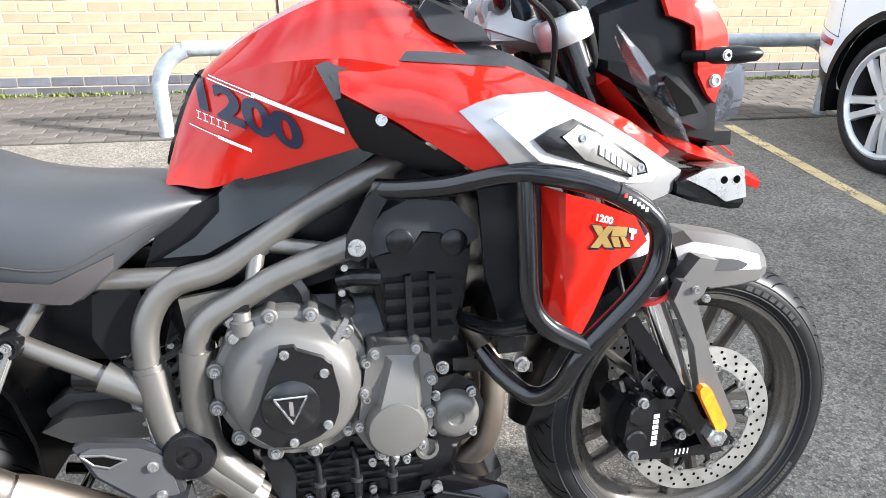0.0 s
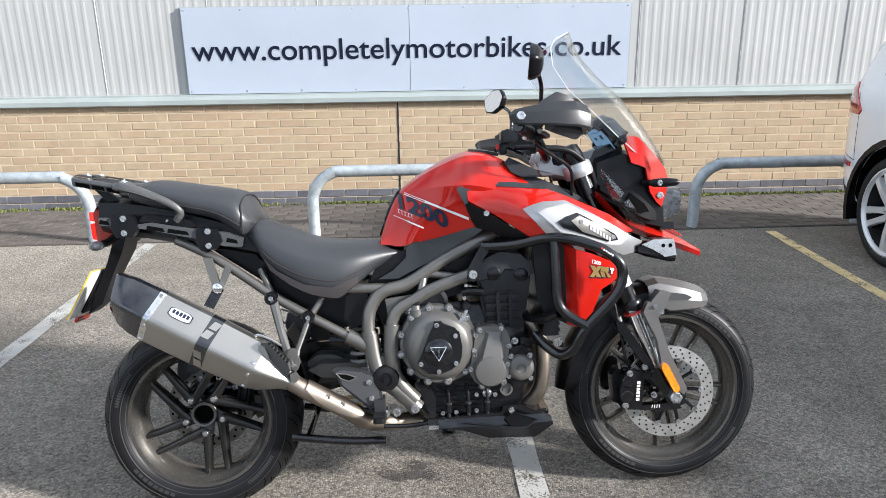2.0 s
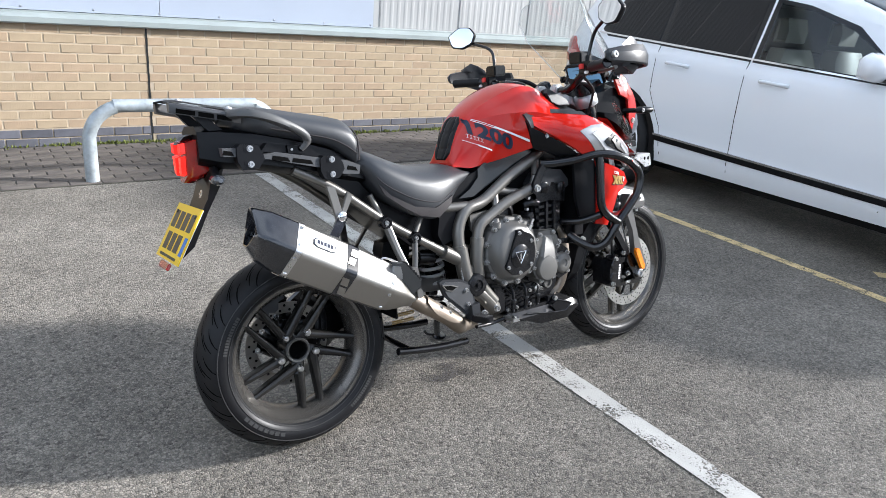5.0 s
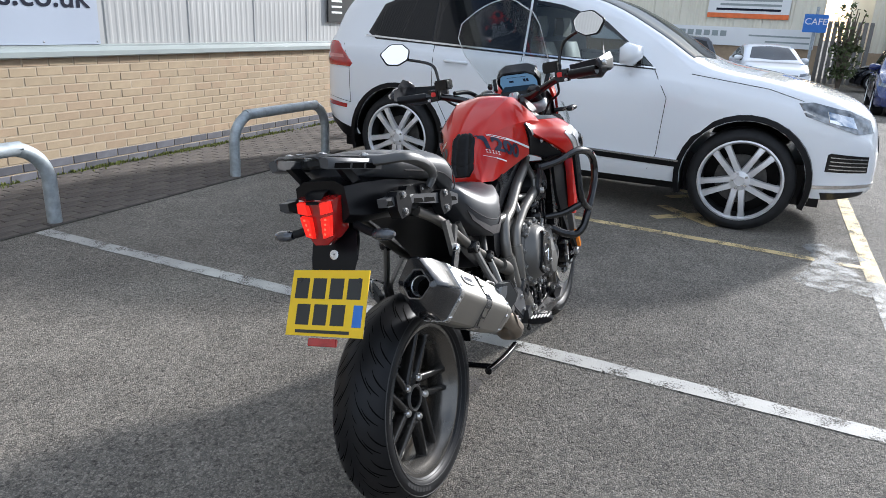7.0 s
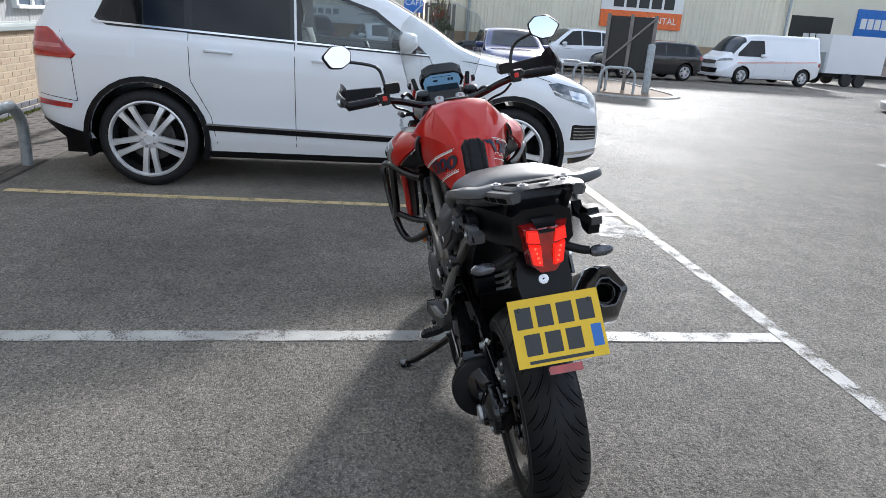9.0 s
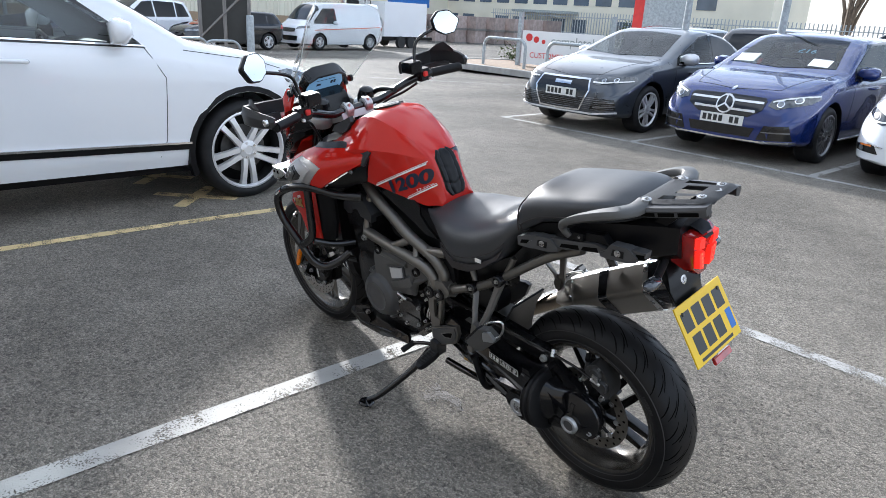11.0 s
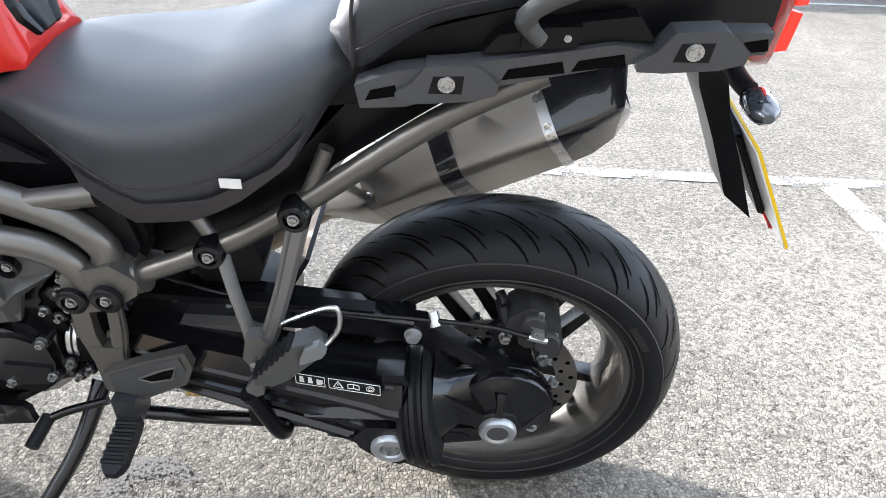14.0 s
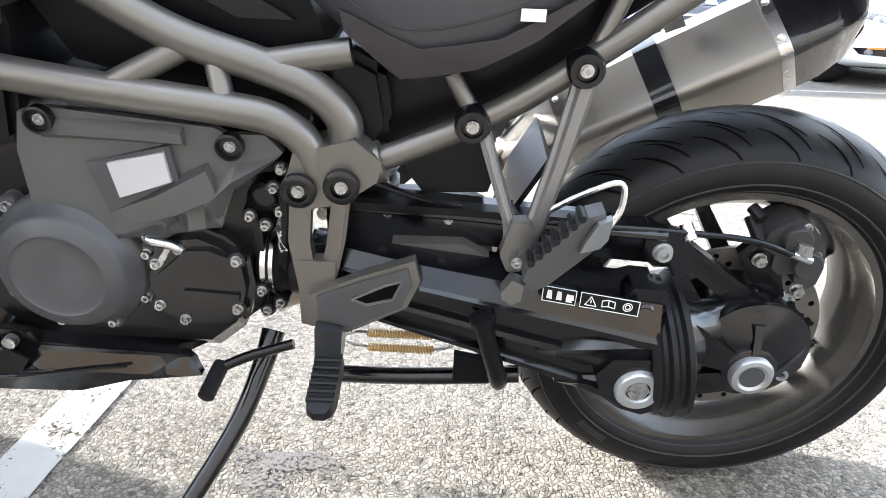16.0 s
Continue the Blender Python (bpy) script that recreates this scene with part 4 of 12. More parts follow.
def build_car(name, label, spec, m, paint, category="car", detail=True, group=""):
    """A whole car: skin, arches, glass, lamps, grille, wheels."""
    s = spec
    th = thing(name, label, category, m, group)
    sh = Shell(s)
    part("body", sh.body(), paint, th, smooth=50)
    r, base, half = s["r"], s["base"], s["half"]
    for a in (0.0, base):
        for sd in (-1, 1):
            fl = s.get("flare")
            pts = [(a + (s["arch"] + 0.004) * math.cos(t), 0, r + 0.01 + (s["arch"] + 0.004) * math.sin(t)) for t in [-0.35 + (math.pi + 0.7) * k / 20 for k in range(21)]]
            bm = bmesh.new()
            w0, w1 = half - 0.30, half + (0.012 if fl else 0.0)
            loft([[(x, sd * w0, z), (x, sd * w1, z)] for x, _, z in pts], bm, False, False)
            if fl:
                loft([[(x, sd * w1, z), (a + (x - a) * 1.09, sd * (w1 - 0.004), r + (z - r) * 1.09), (a + (x - a) * 1.105, sd * (w1 - 0.05), r + (z - r) * 1.105)] for x, _, z in pts], bm, False, False)
            part("wheel_arch", bm, BLACK_PLASTIC, th)
            wm = pose(a, sd * (half - 0.012), r) @ (Matrix.Rotation(math.pi, 4, "Z") if sd > 0 else Matrix.Identity(4))
            car_wheel("wheel", r, s["rim"], 0.24, th, wm, s.get("style", "five"), s.get("alloy", ALLOY), detail)
    part("underbody", box(-0.7, base + 0.55, -half + 0.28, half - 0.28, 0.2, 0.5), BLACK_PLASTIC, th)
    sides = (-1, 1)
    for w in s["windows"]:
        for sd in sides:
            if detail:
                c = Vector((sum(p[0] for p in w), sum(p[1] for p in w))) / len(w)
                big = [(c.x + (x - c.x) * (1 + 0.035 / max(abs(x - c.x), 0.12)), c.y + (z - c.y) * (1 + 0.03 / max(abs(z - c.y), 0.1))) for x, z in w]
                sur = sh.panel(big, "y", 0.003, sd)
                if s.get("clear") and w is s["windows"][-1]:
                    if sd < 0:
                        flip_side(sur)
                    sh.cut_out(sur, w, "y")
                    if sd < 0:
                        flip_side(sur)
                part("window_surround", sur, GLOSS_BLACK, th)
            part("side_window", sh.panel(w, "y", 0.006, sd), s.get("front_glass", DARK_GLASS) if w is s["windows"][-1] else DARK_GLASS, th)
    part("windscreen", sh.panel(s["screen"], "z", 0.006, 0, zmin=0.7), s.get("screen_glass", CLEAR_GLASS), th)
    if "back" in s:
        part("rear_window", sh.panel(s["back"], "z", 0.006, 0, zmin=0.8), DARK_GLASS, th)
    for nm, view, poly, mt, kw in s.get("panels", []):
        for sd in (kw.get("sides", sides)):
            part(nm, sh.panel(poly, view, kw.get("off", 0.006), sd, xlo=kw.get("xlo", -99), xhi=kw.get("xhi", 99), zmin=kw.get("zmin", -1)), mt, th)
    for x in s.get("seams", []):
        for sd in sides:
            for (xa, za), (xb, zb) in zip(x, x[1:]):
                n = max(2, int(math.hypot(xb - xa, zb - za) / 0.06))
                pts = []
                for k in range(n + 1):
                    X, Z = xa + (xb - xa) * k / n, za + (zb - za) * k / n
                    sec = sh.section(X)
                    y = 0.3
                    for p, q in zip(sec, sec[1:]):
                        if p[1] > 0.4 and min(p[2], q[2]) <= Z <= max(p[2], q[2]) and abs(q[2] - p[2]) > 1e-6:
                            y = p[1] + (q[1] - p[1]) * (Z - p[2]) / (q[2] - p[2])
                    pts.append((X, sd * (y - 0.0005), Z))
                part("door_seam", tube(pts, 0.0028, 6, n=1), GLOSS_BLACK, th)
    for x, z in s.get("handles", []):
        for sd in sides:
            sec = sh.section(x)
            y = max(p[1] for p in sec if abs(p[2] - z) < 0.12)
            part("door_handle", tube([(x - 0.10, sd * (y - 0.005), z), (x - 0.08, sd * (y + 0.03), z + 0.004), (x + 0.06, sd * (y + 0.03), z), (x + 0.09, sd * (y - 0.005), z - 0.004)], 0.014, 10), paint, th)
    mx, mz = s["mirror"]
    for sd in sides:
        bm = loft([[(mx + dx + ddx, sd * (half - 0.06 + yy), mz + dz) for ddx, dz in ((-0.05 * k, -0.075 * k), (0.03 * k, -0.08 * k), (0.085 * k, -0.02 * k), (0.07 * k, 0.06 * k), (-0.02 * k, 0.085 * k), (-0.06 * k, 0.05 * k))] for yy, k, dx in ((-0.03, 0.55, 0.02), (0.0, 0.8, 0.01), (0.06, 1.0, 0), (0.14, 1.0, -0.01), (0.19, 0.8, -0.02), (0.21, 0.5, -0.02))])
        mo = part("door_mirror", bm, s.get("mirror_mat", paint), th, smooth=60)
        part("mirror_foot", loft([[(mx + q * 0.05 + 0.02, sd * (half - 0.12 + k * 0.1), mz - 0.10 + k * 0.06 + p * 0.03) for q, p in ((-1, -1), (1, -1), (1, 1), (-1, 1))] for k in (0, 1)]), BLACK_PLASTIC, mo)
    for kind, x, z, w, h in s.get("plates", []):
        part("number_plate", box(x, x + 0.012, -w / 2, w / 2, z, z + h), PLATE_WHITE, th)
        for k in range(7):
            if k != 4:
                part("writing_bar", box(x + (0.012 if kind == "front" else -0.002), x + (0.014 if kind == "front" else 0.0), -w / 2 + 0.03 + k * (w - 0.06) / 7, -w / 2 + 0.03 + k * (w - 0.06) / 7 + 0.045, z + 0.02, z + h - 0.02), DARK_SIGN, th)
    for poly in s.get("papers", []):
        part("price_card", sh.panel(poly, "z", 0.008, 1 if poly[0][1] > 0 else -1, zmin=0.7) if poly[0][1] > 0 else sh.panel([(x, -y) for x, y in poly], "z", 0.008, -1, zmin=0.7), PAPER, th)
    if "price" in s:
        body, x, y, z, a = s["price"]
        words("price_lettering", body, 0.15, PRICE_BLUE, th, Matrix.Translation((x, y, z)) @ Matrix(((0, -math.cos(a), math.sin(a), 0), (1, 0, 0, 0), (0, math.sin(a), math.cos(a), 0), (0, 0, 0, 1))), 0.001)
    return th


FRONT_GLASS = glass("light_tinted_glass", (0.50, 0.55, 0.56))
SEAT_TRIM = mat("pale_seat_leather", (0.36, 0.34, 0.30), 0.5, var=0.08, vscale=6)
CABIN_TRIM = mat("dark_cabin_trim", (0.03, 0.03, 0.032), 0.6, var=0.12, vscale=8)
SUV = dict(front_glass=FRONT_GLASS, screen_glass=FRONT_GLASS, clear=True, base=2.865, r=0.375, rim=0.292, half=0.955, arch=0.425, n=90, flare=True,
    top=[(-0.885, 0.62), (-0.88, 0.80), (-0.86, 1.02), (-0.82, 1.14), (-0.77, 1.28), (-0.68, 1.50), (-0.60, 1.59), (-0.3, 1.665), (0.3, 1.70), (0.9, 1.705), (1.4, 1.665), (1.75, 1.585), (2.15, 1.39), (2.46, 1.205), (2.60, 1.155), (3.0, 1.095), (3.35, 1.02), (3.55, 0.955), (3.64, 0.905), (3.70, 0.83), (3.73, 0.70), (3.745, 0.55)],
    low=[(-0.885, 0.50), (-0.6, 0.30), (-0.4, 0.27), (3.3, 0.27), (3.45, 0.27), (3.60, 0.29), (3.745, 0.33)],
    belt=[(-0.95, 1.16), (0.0, 1.175), (1.2, 1.135), (2.3, 1.085), (2.6, 1.05), (3.0, 0.99), (3.4, 0.89), (3.65, 0.74), (3.745, 0.55)],
    wide=[(-0.885, 0.60), (-0.86, 0.72), (-0.78, 0.815), (-0.62, 0.89), (-0.40, 0.935), (-0.1, 0.955), (0.5, 0.965), (2.5, 0.965), (3.05, 0.95), (3.3, 0.915), (3.48, 0.855), (3.60, 0.775), (3.69, 0.68), (3.735, 0.58), (3.745, 0.50)],
    windows=[[(-0.31, 1.285), (-0.20, 1.47), (-0.08, 1.525), (0.28, 1.555), (0.30, 1.215), (-0.22, 1.235)], [(0.36, 1.212), (0.34, 1.557), (0.8, 1.568), (1.06, 1.553), (1.08, 1.180)], [(1.17, 1.178), (1.15, 1.548), (1.40, 1.515), (1.70, 1.415), (2.02, 1.235), (2.13, 1.142)]],
    screen=[(1.62, -0.62), (1.55, 0.0), (1.62, 0.62), (2.40, 0.76), (2.50, 0.0), (2.40, -0.76)],
    back=[(-0.68, -0.58), (-0.68, 0.58), (-0.80, 0.68), (-0.80, -0.68)],
    panels=[("headlamp", "y", [(3.22, 0.875), (3.16, 0.955), (3.24, 0.965), (3.48, 0.915), (3.62, 0.855), (3.655, 0.775), (3.56, 0.765)], LAMP, dict(off=0.008)),
            ("lamp_reflector", "y", [(3.36, 0.845), (3.34, 0.91), (3.50, 0.875), (3.54, 0.80)], CHROME, dict(off=0.011)),
            ("lamp_strip", "y", [(3.20, 0.900), (3.17, 0.945), (3.19, 0.948), (3.26, 0.885), (3.52, 0.800), (3.51, 0.785)], SIGN_WHITE, dict(off=0.010)),
            ("tail_lamp", "y", [(-0.90, 0.955), (-0.90, 1.155), (-0.70, 1.165), (-0.655, 1.14), (-0.49, 0.985), (-0.52, 0.955)], LAMP_RED, dict(off=0.008)),
            ("tail_lamp_band", "y", [(-0.90, 1.025), (-0.58, 1.025), (-0.60, 1.055), (-0.90, 1.055)], RED_LENS_PALE, dict(off=0.011)),
            ("bumper_reflector", "y", [(-0.90, 0.60), (-0.56, 0.585), (-0.55, 0.620), (-0.90, 0.645)], LAMP_RED, {}),
            ("air_intake", "y", [(3.40, 0.505), (3.40, 0.625), (3.42, 0.635), (3.66, 0.615), (3.67, 0.50)], GLOSS_BLACK, dict(off=0.004)),
            ("chrome_strip", "y", [(0.44, 0.508), (2.42, 0.462), (2.42, 0.476), (0.44, 0.522)], CHROME, dict(off=0.011)),
            ("sill_strip", "y", [(0.44, 0.468), (2.42, 0.422), (2.42, 0.462), (0.44, 0.508)], BLACK_PLASTIC, dict(off=0.008)),
            ("window_trim", "y", [(-0.36, 1.222), (0.2, 1.198), (2.16, 1.118), (2.16, 1.132), (0.2, 1.212), (-0.36, 1.236)], CHROME, dict(off=0.010)),
            ("roof_trim", "y", [(-0.24, 1.500), (-0.10, 1.552), (0.3, 1.582), (0.3, 1.595), (-0.12, 1.565), (-0.26, 1.512)], CHROME, dict(off=0.008)),
            ("lower_valance", "y", [(3.30, 0.375), (3.74, 0.395), (3.74, 0.42), (3.30, 0.40)], CHROME, dict(off=0.006)),
            ("fog_lamp_recess", "y", [(3.42, 0.295), (3.66, 0.325), (3.68, 0.365), (3.40, 0.350)], GLOSS_BLACK, dict(off=0.005)),
            ("rear_valance", "y", [(-0.88, 0.40), (-0.42, 0.28), (-0.46, 0.40), (-0.88, 0.50)], BLACK_PLASTIC, dict(off=0.006)),
            ("fuel_flap", "y", [(-0.30, 0.99), (-0.06, 0.98), (-0.05, 1.12), (-0.28, 1.13)], CAR_WHITE, dict(off=0.0025, sides=(-1,))),
            ("grille", "x", [(-0.01, 0.62), (0.48, 0.62), (0.50, 0.74), (-0.01, 0.74)], GLOSS_BLACK, dict(xlo=3.4))]
           + [("intake_bar", "y", [(3.42, 0.522 + 0.027 * k), (3.655, 0.514 + 0.026 * k), (3.655, 0.521 + 0.026 * k), (3.42, 0.529 + 0.027 * k)], CHROME, dict(off=0.008)) for k in range(4)],
    seams=[[(0.33, 1.20), (0.34, 0.84), (0.48, 0.58), (0.52, 0.36)], [(1.115, 1.17), (1.13, 0.36)], [(2.15, 1.12), (2.27, 0.92), (2.25, 0.50), (2.20, 0.38)], [(2.42, 1.10), (2.95, 1.035), (3.18, 0.97)], [(-0.50, 0.64), (-0.86, 0.68)], [(-0.60, 1.15), (-0.52, 0.97), (-0.50, 0.64)]],
    handles=[(0.56, 1.065), (1.36, 1.035)], mirror=(1.98, 1.215), plates=[])
# right-hand side faces -x; nose towards -y
suv = build_car("suv", "large white five-door estate-type off-roader with silver alloy wheels", SUV, pose(4.655, 3.295, 0, 0, 0, -90.2), CAR_WHITE)
part("cabin_floor", loft([[(x, -0.72, z), (x, -0.76, 0.95), (x, -0.70, 0.95), (x, -0.66, z + 0.05), (x, 0.66, z + 0.05), (x, 0.70, 0.95), (x, 0.76, 0.95), (x, 0.72, z)] for x, z in ((0.30, 0.42), (2.2, 0.42))]), CABIN_TRIM, suv)
part("dashboard", loft([[(x, y, z) for x, z in ((1.95, 0.62), (1.86, 0.90), (1.93, 1.06), (2.16, 1.10), (2.36, 1.07), (2.40, 0.65))] for y in (-0.74, 0.74)]), CABIN_TRIM, suv, bevel=0.02)
part("rear_bulkhead", box(0.34, 0.44, -0.74, 0.74, 0.5, 1.18), CABIN_TRIM, suv, bevel=0.02)
for sy in (-0.38, 0.38):
    st_ = part("seat_back", loft([[(x - 0.07, sy - w, z), (x + 0.05, sy - w, z), (x + 0.09, sy - w * 0.7, z), (x + 0.09, sy + w * 0.7, z), (x + 0.05, sy + w, z), (x - 0.07, sy + w, z)] for x, z, w in ((1.22, 0.70, 0.25), (1.17, 0.95, 0.26), (1.10, 1.18, 0.22), (1.08, 1.25, 0.16))]), SEAT_TRIM, suv, "pale leather front seat", bevel=0.02)
    part("head_rest", loft([[(1.045 + a * k, sy - 0.13 * k + 0.0, 1.375 + b * k) for a, b in ((-0.045, -0.085), (0.05, -0.085), (0.06, 0.0), (0.035, 0.085), (-0.04, 0.08))] + [] for k in (0.8, 1.0)] + [[(1.045 + a * k, sy + 0.13 * k, 1.375 + b * k) for a, b in ((-0.045, -0.085), (0.05, -0.085), (0.06, 0.0), (0.035, 0.085), (-0.04, 0.08))] for k in (1.0, 0.8)]), SEAT_TRIM, st_, bevel=0.01)
    part("seat_cushion", box(1.15, 1.68, sy - 0.25, sy + 0.25, 0.55, 0.72), SEAT_TRIM, suv, bevel=0.04)
part("steering_wheel", put(bmesh.new(), lathe([(0.175 + 0.015 * math.cos(q), 0.015 * math.sin(q)) for q in [2 * math.pi * k / 8 for k in range(8)]], 32, "x", closed=True), Matrix.Translation((1.74, -0.38, 1.02)) @ Matrix.Rotation(radians(-25), 4, "Y")), BLACK_PLASTIC, suv)
part("steering_hub", rod((1.73, -0.38, 1.02), (1.88, -0.38, 0.95), 0.06, 16), BLACK_PLASTIC, suv)


def spec(kind, wb, h, ro, fo, half, r, hood, rim, style="ten", alloy=ALLOY, belt=0.90, front=(), n=44):
    """Outline, glass and lamps of an ordinary car."""
    L = wb + fo
    nose = [(wb - 0.30, hood), (wb + 0.15, hood - 0.05), (L - 0.28, hood - 0.15), (L - 0.10, hood - 0.26), (L - 0.02, hood - 0.40), (L, 0.45)]
    if kind == "saloon":
        top = [(-ro, 0.55), (-ro + 0.03, 0.82), (-ro + 0.12, 0.97), (-0.30, 1.05), (0.10, 1.24), (0.45, h - 0.05), (0.95, h), (wb - 1.30, h - 0.05), (wb - 0.48, hood + 0.06)]
        win = [[(0.02, belt + 0.06), (0.30, h - 0.20), (0.50, h - 0.13), (0.92, h - 0.09), (0.92, belt + 0.04)], [(0.98, belt + 0.04), (0.98, h - 0.09), (wb - 1.35, h - 0.13), (wb - 0.72, belt + 0.12), (wb - 0.66, belt + 0.02)]]
        back = [(-0.18, -0.48), (-0.18, 0.48), (0.34, 0.52), (0.34, -0.52)]
    elif kind == "van":
        top = [(-ro, 0.55), (-ro + 0.02, 1.2), (-ro + 0.05, h - 0.1), (-ro + 0.15, h - 0.01), (0.6, h), (wb - 0.55, h - 0.03), (wb - 0.10, h - 0.20), (wb + 0.42, hood + 0.08)]
        nose = [(wb + 0.50, hood), (L - 0.12, hood - 0.20), (L - 0.02, hood - 0.42), (L, 0.45)]
        win = [[(wb - 1.0, belt + 0.04), (wb - 1.0, h - 0.26), (wb - 0.35, h - 0.28), (wb + 0.20, belt + 0.14), (wb + 0.22, belt + 0.02)]]
        back = [(-ro + 0.005, -0.6), (-ro + 0.005, 0.6), (-ro + 0.05, 0.6), (-ro + 0.05, -0.6)]
    else:
        top = [(-ro, 0.55), (-ro + 0.03, 0.86), (-ro + 0.10, 1.02), (-ro + 0.34, h - 0.10), (-ro + 0.50, h - 0.03), (0.5, h), (0.95, h), (wb - 1.25, h - 0.05), (wb - 0.46, hood + 0.06)]
        win = [[(-ro + 0.30, belt + 0.08), (-ro + 0.48, h - 0.18), (-0.05, h - 0.11), (-0.02, belt + 0.06)], [(0.04, belt + 0.06), (0.02, h - 0.11), (0.88, h - 0.09), (0.88, belt + 0.04)], [(0.95, belt + 0.04), (0.94, h - 0.09), (wb - 1.30, h - 0.13), (wb - 0.70, belt + 0.12), (wb - 0.64, belt + 0.02)]]
        back = [(-ro + 0.12, -0.55), (-ro + 0.12, 0.55), (-ro + 0.33, 0.5), (-ro + 0.33, -0.5)]
    if kind == "van":
        screen = [(wb - 0.15, -0.70), (wb - 0.2, 0), (wb - 0.15, 0.70), (wb + 0.42, 0.78), (wb + 0.46, 0), (wb + 0.42, -0.78)]
    else:
        screen = [(wb - 1.22, -0.52), (wb - 1.28, 0), (wb - 1.22, 0.52), (wb - 0.52, 0.66), (wb - 0.42, 0), (wb - 0.52, -0.66)]
    w = half + 0.005
    return dict(base=wb, r=r, rim=rim, half=half, arch=r + 0.055, n=n, top=top + nose, style=style, alloy=alloy,
        low=[(-ro, 0.42), (-0.4, 0.22), (wb + 0.4, 0.20), (L, 0.24)], belt=[(-ro, belt + 0.04), (0.5, belt + 0.02), (wb - 0.5, belt), (wb, belt - 0.05), (L, 0.45)],
        wide=[(-ro, w * 0.70), (-ro + 0.06, w * 0.84), (-ro + 0.35, w * 0.96), (0.2, w), (wb - 0.2, w), (wb + 0.40, w * 0.985), (L - 0.24, w * 0.93), (L - 0.09, w * 0.82), (L - 0.02, w * 0.70), (L, w * 0.62)],
        windows=win, screen=screen, back=back, panels=list(front) + [("tail_lamp", "y", [(-ro - 0.02, 0.80), (-ro - 0.02, 0.98), (-ro + 0.22, 0.96), (-ro + 0.26, 0.82)], LAMP_RED, dict(off=0.008))],
        seams=[[(0.92, belt + 0.02), (0.94, 0.30)], [(wb - 0.60, belt), (wb - 0.52, 0.30)]], handles=[(0.62, belt - 0.09), (1.60 if wb > 2.4 else 1.4, belt - 0.10)], mirror=(wb - 0.85, belt + 0.08), tumble=0.36)


def band(name, pts, w, material, x, off=0.012):
    """A raised strip of the nose along a line seen from ahead."""
    out = []
    for (ya, za), (yb, zb) in zip(pts, pts[1:]):
        d = math.hypot(yb - ya, zb - za)
        ny, nz, ey, ez = -(zb - za) / d * w, (yb - ya) / d * w, (yb - ya) / d * w * 0.4, (zb - za) / d * w * 0.4
        out.append((name, "x", [(ya - ey + ny, za - ez + nz), (ya - ey - ny, za - ez - nz), (yb + ey - ny, zb + ez - nz), (yb + ey + ny, zb + ez + nz)], material, dict(off=off, xlo=x)))
    return out


def disc_at(name, y, z, r, material, x, off, n=10):
    """A round lamp or emblem on the nose."""
    return (name, "x", [(max(y + r * math.cos(2 * math.pi * k / n + 0.3), -0.005 if y == 0 else -9), z + r * math.sin(2 * math.pi * k / n + 0.3)) for k in range(n)], material, dict(off=off, xlo=x))


def face(wb, fo, lamp, grille, intake, chrome=True, bars=4, bar_h=0.008, bar_mat=None, trim=(), eyes=(), drl=(), bonnet=None):
    """Front panels: lamps, grille and lower intakes as outlines seen from ahead."""
    x = wb + fo - 0.55
    out = [("headlamp", "x", lamp, LAMP_HOUSE if eyes else LAMP, dict(off=0.008, xlo=x)), ("air_intake", "x", intake, GLOSS_BLACK, dict(off=0.005, xlo=x))]
    if chrome and not trim:
        c = (0.0, sum(p[1] for p in grille) / len(grille))
        out.append(("grille_frame", "x", [(-0.01 if y <= 0 else y + 0.018, z + (0.016 if z > c[1] else -0.016)) for y, z in grille], CHROME, dict(off=0.005, xlo=x)))
    out.append(("grille", "x", grille, GLOSS_BLACK, dict(off=0.009, xlo=x)))
    zz = [p[1] for p in grille]
    wide = max(p[0] for p in grille)
    for k in range(bars):
        z = min(zz) + (max(zz) - min(zz)) * (k + 0.6) / (bars + 0.4)
        reach = wide - 0.04
        for a, b in zip(grille, grille[1:]):
            if a[0] > 0.1 and b[0] > 0.1 and min(a[1], b[1]) <= z <= max(a[1], b[1]) and a[1] != b[1]:
                reach = a[0] + (b[0] - a[0]) * (z - a[1]) / (b[1] - a[1]) - 0.02
        out.append(("grille_bar", "x", [(-0.01, z), (reach, z), (reach, z + bar_h), (-0.01, z + bar_h)], bar_mat or ALLOY_DARK, dict(off=0.013, xlo=x)))
    if trim:
        out += band("grille_trim", trim, 0.011, CHROME, x, 0.016)
    for y, z, r in eyes:
        out += [disc_at("lamp_ring", y, z, r, CHROME, x, 0.012), disc_at("lamp_projector", y, z, r * 0.72, LAMP, x, 0.015)]
    if drl:
        out += band("lamp_strip", drl, 0.008, SIGN_WHITE, x, 0.014)
    if bonnet:
        for (xa, ya), (xb, yb) in zip(bonnet, bonnet[1:]):
            out.append(("bonnet_seam", "z", [(xa, ya), (xb, yb), (xb - 0.004, yb - 0.003), (xa - 0.004, ya - 0.003)], GLOSS_BLACK, dict(off=0.003, zmin=0.6)))
    return out


LAMP_HOUSE = mat("dark_lamp_housing", (0.07, 0.075, 0.08), 0.10, 0.4, var=0.6, vscale=22, coat=1.0)


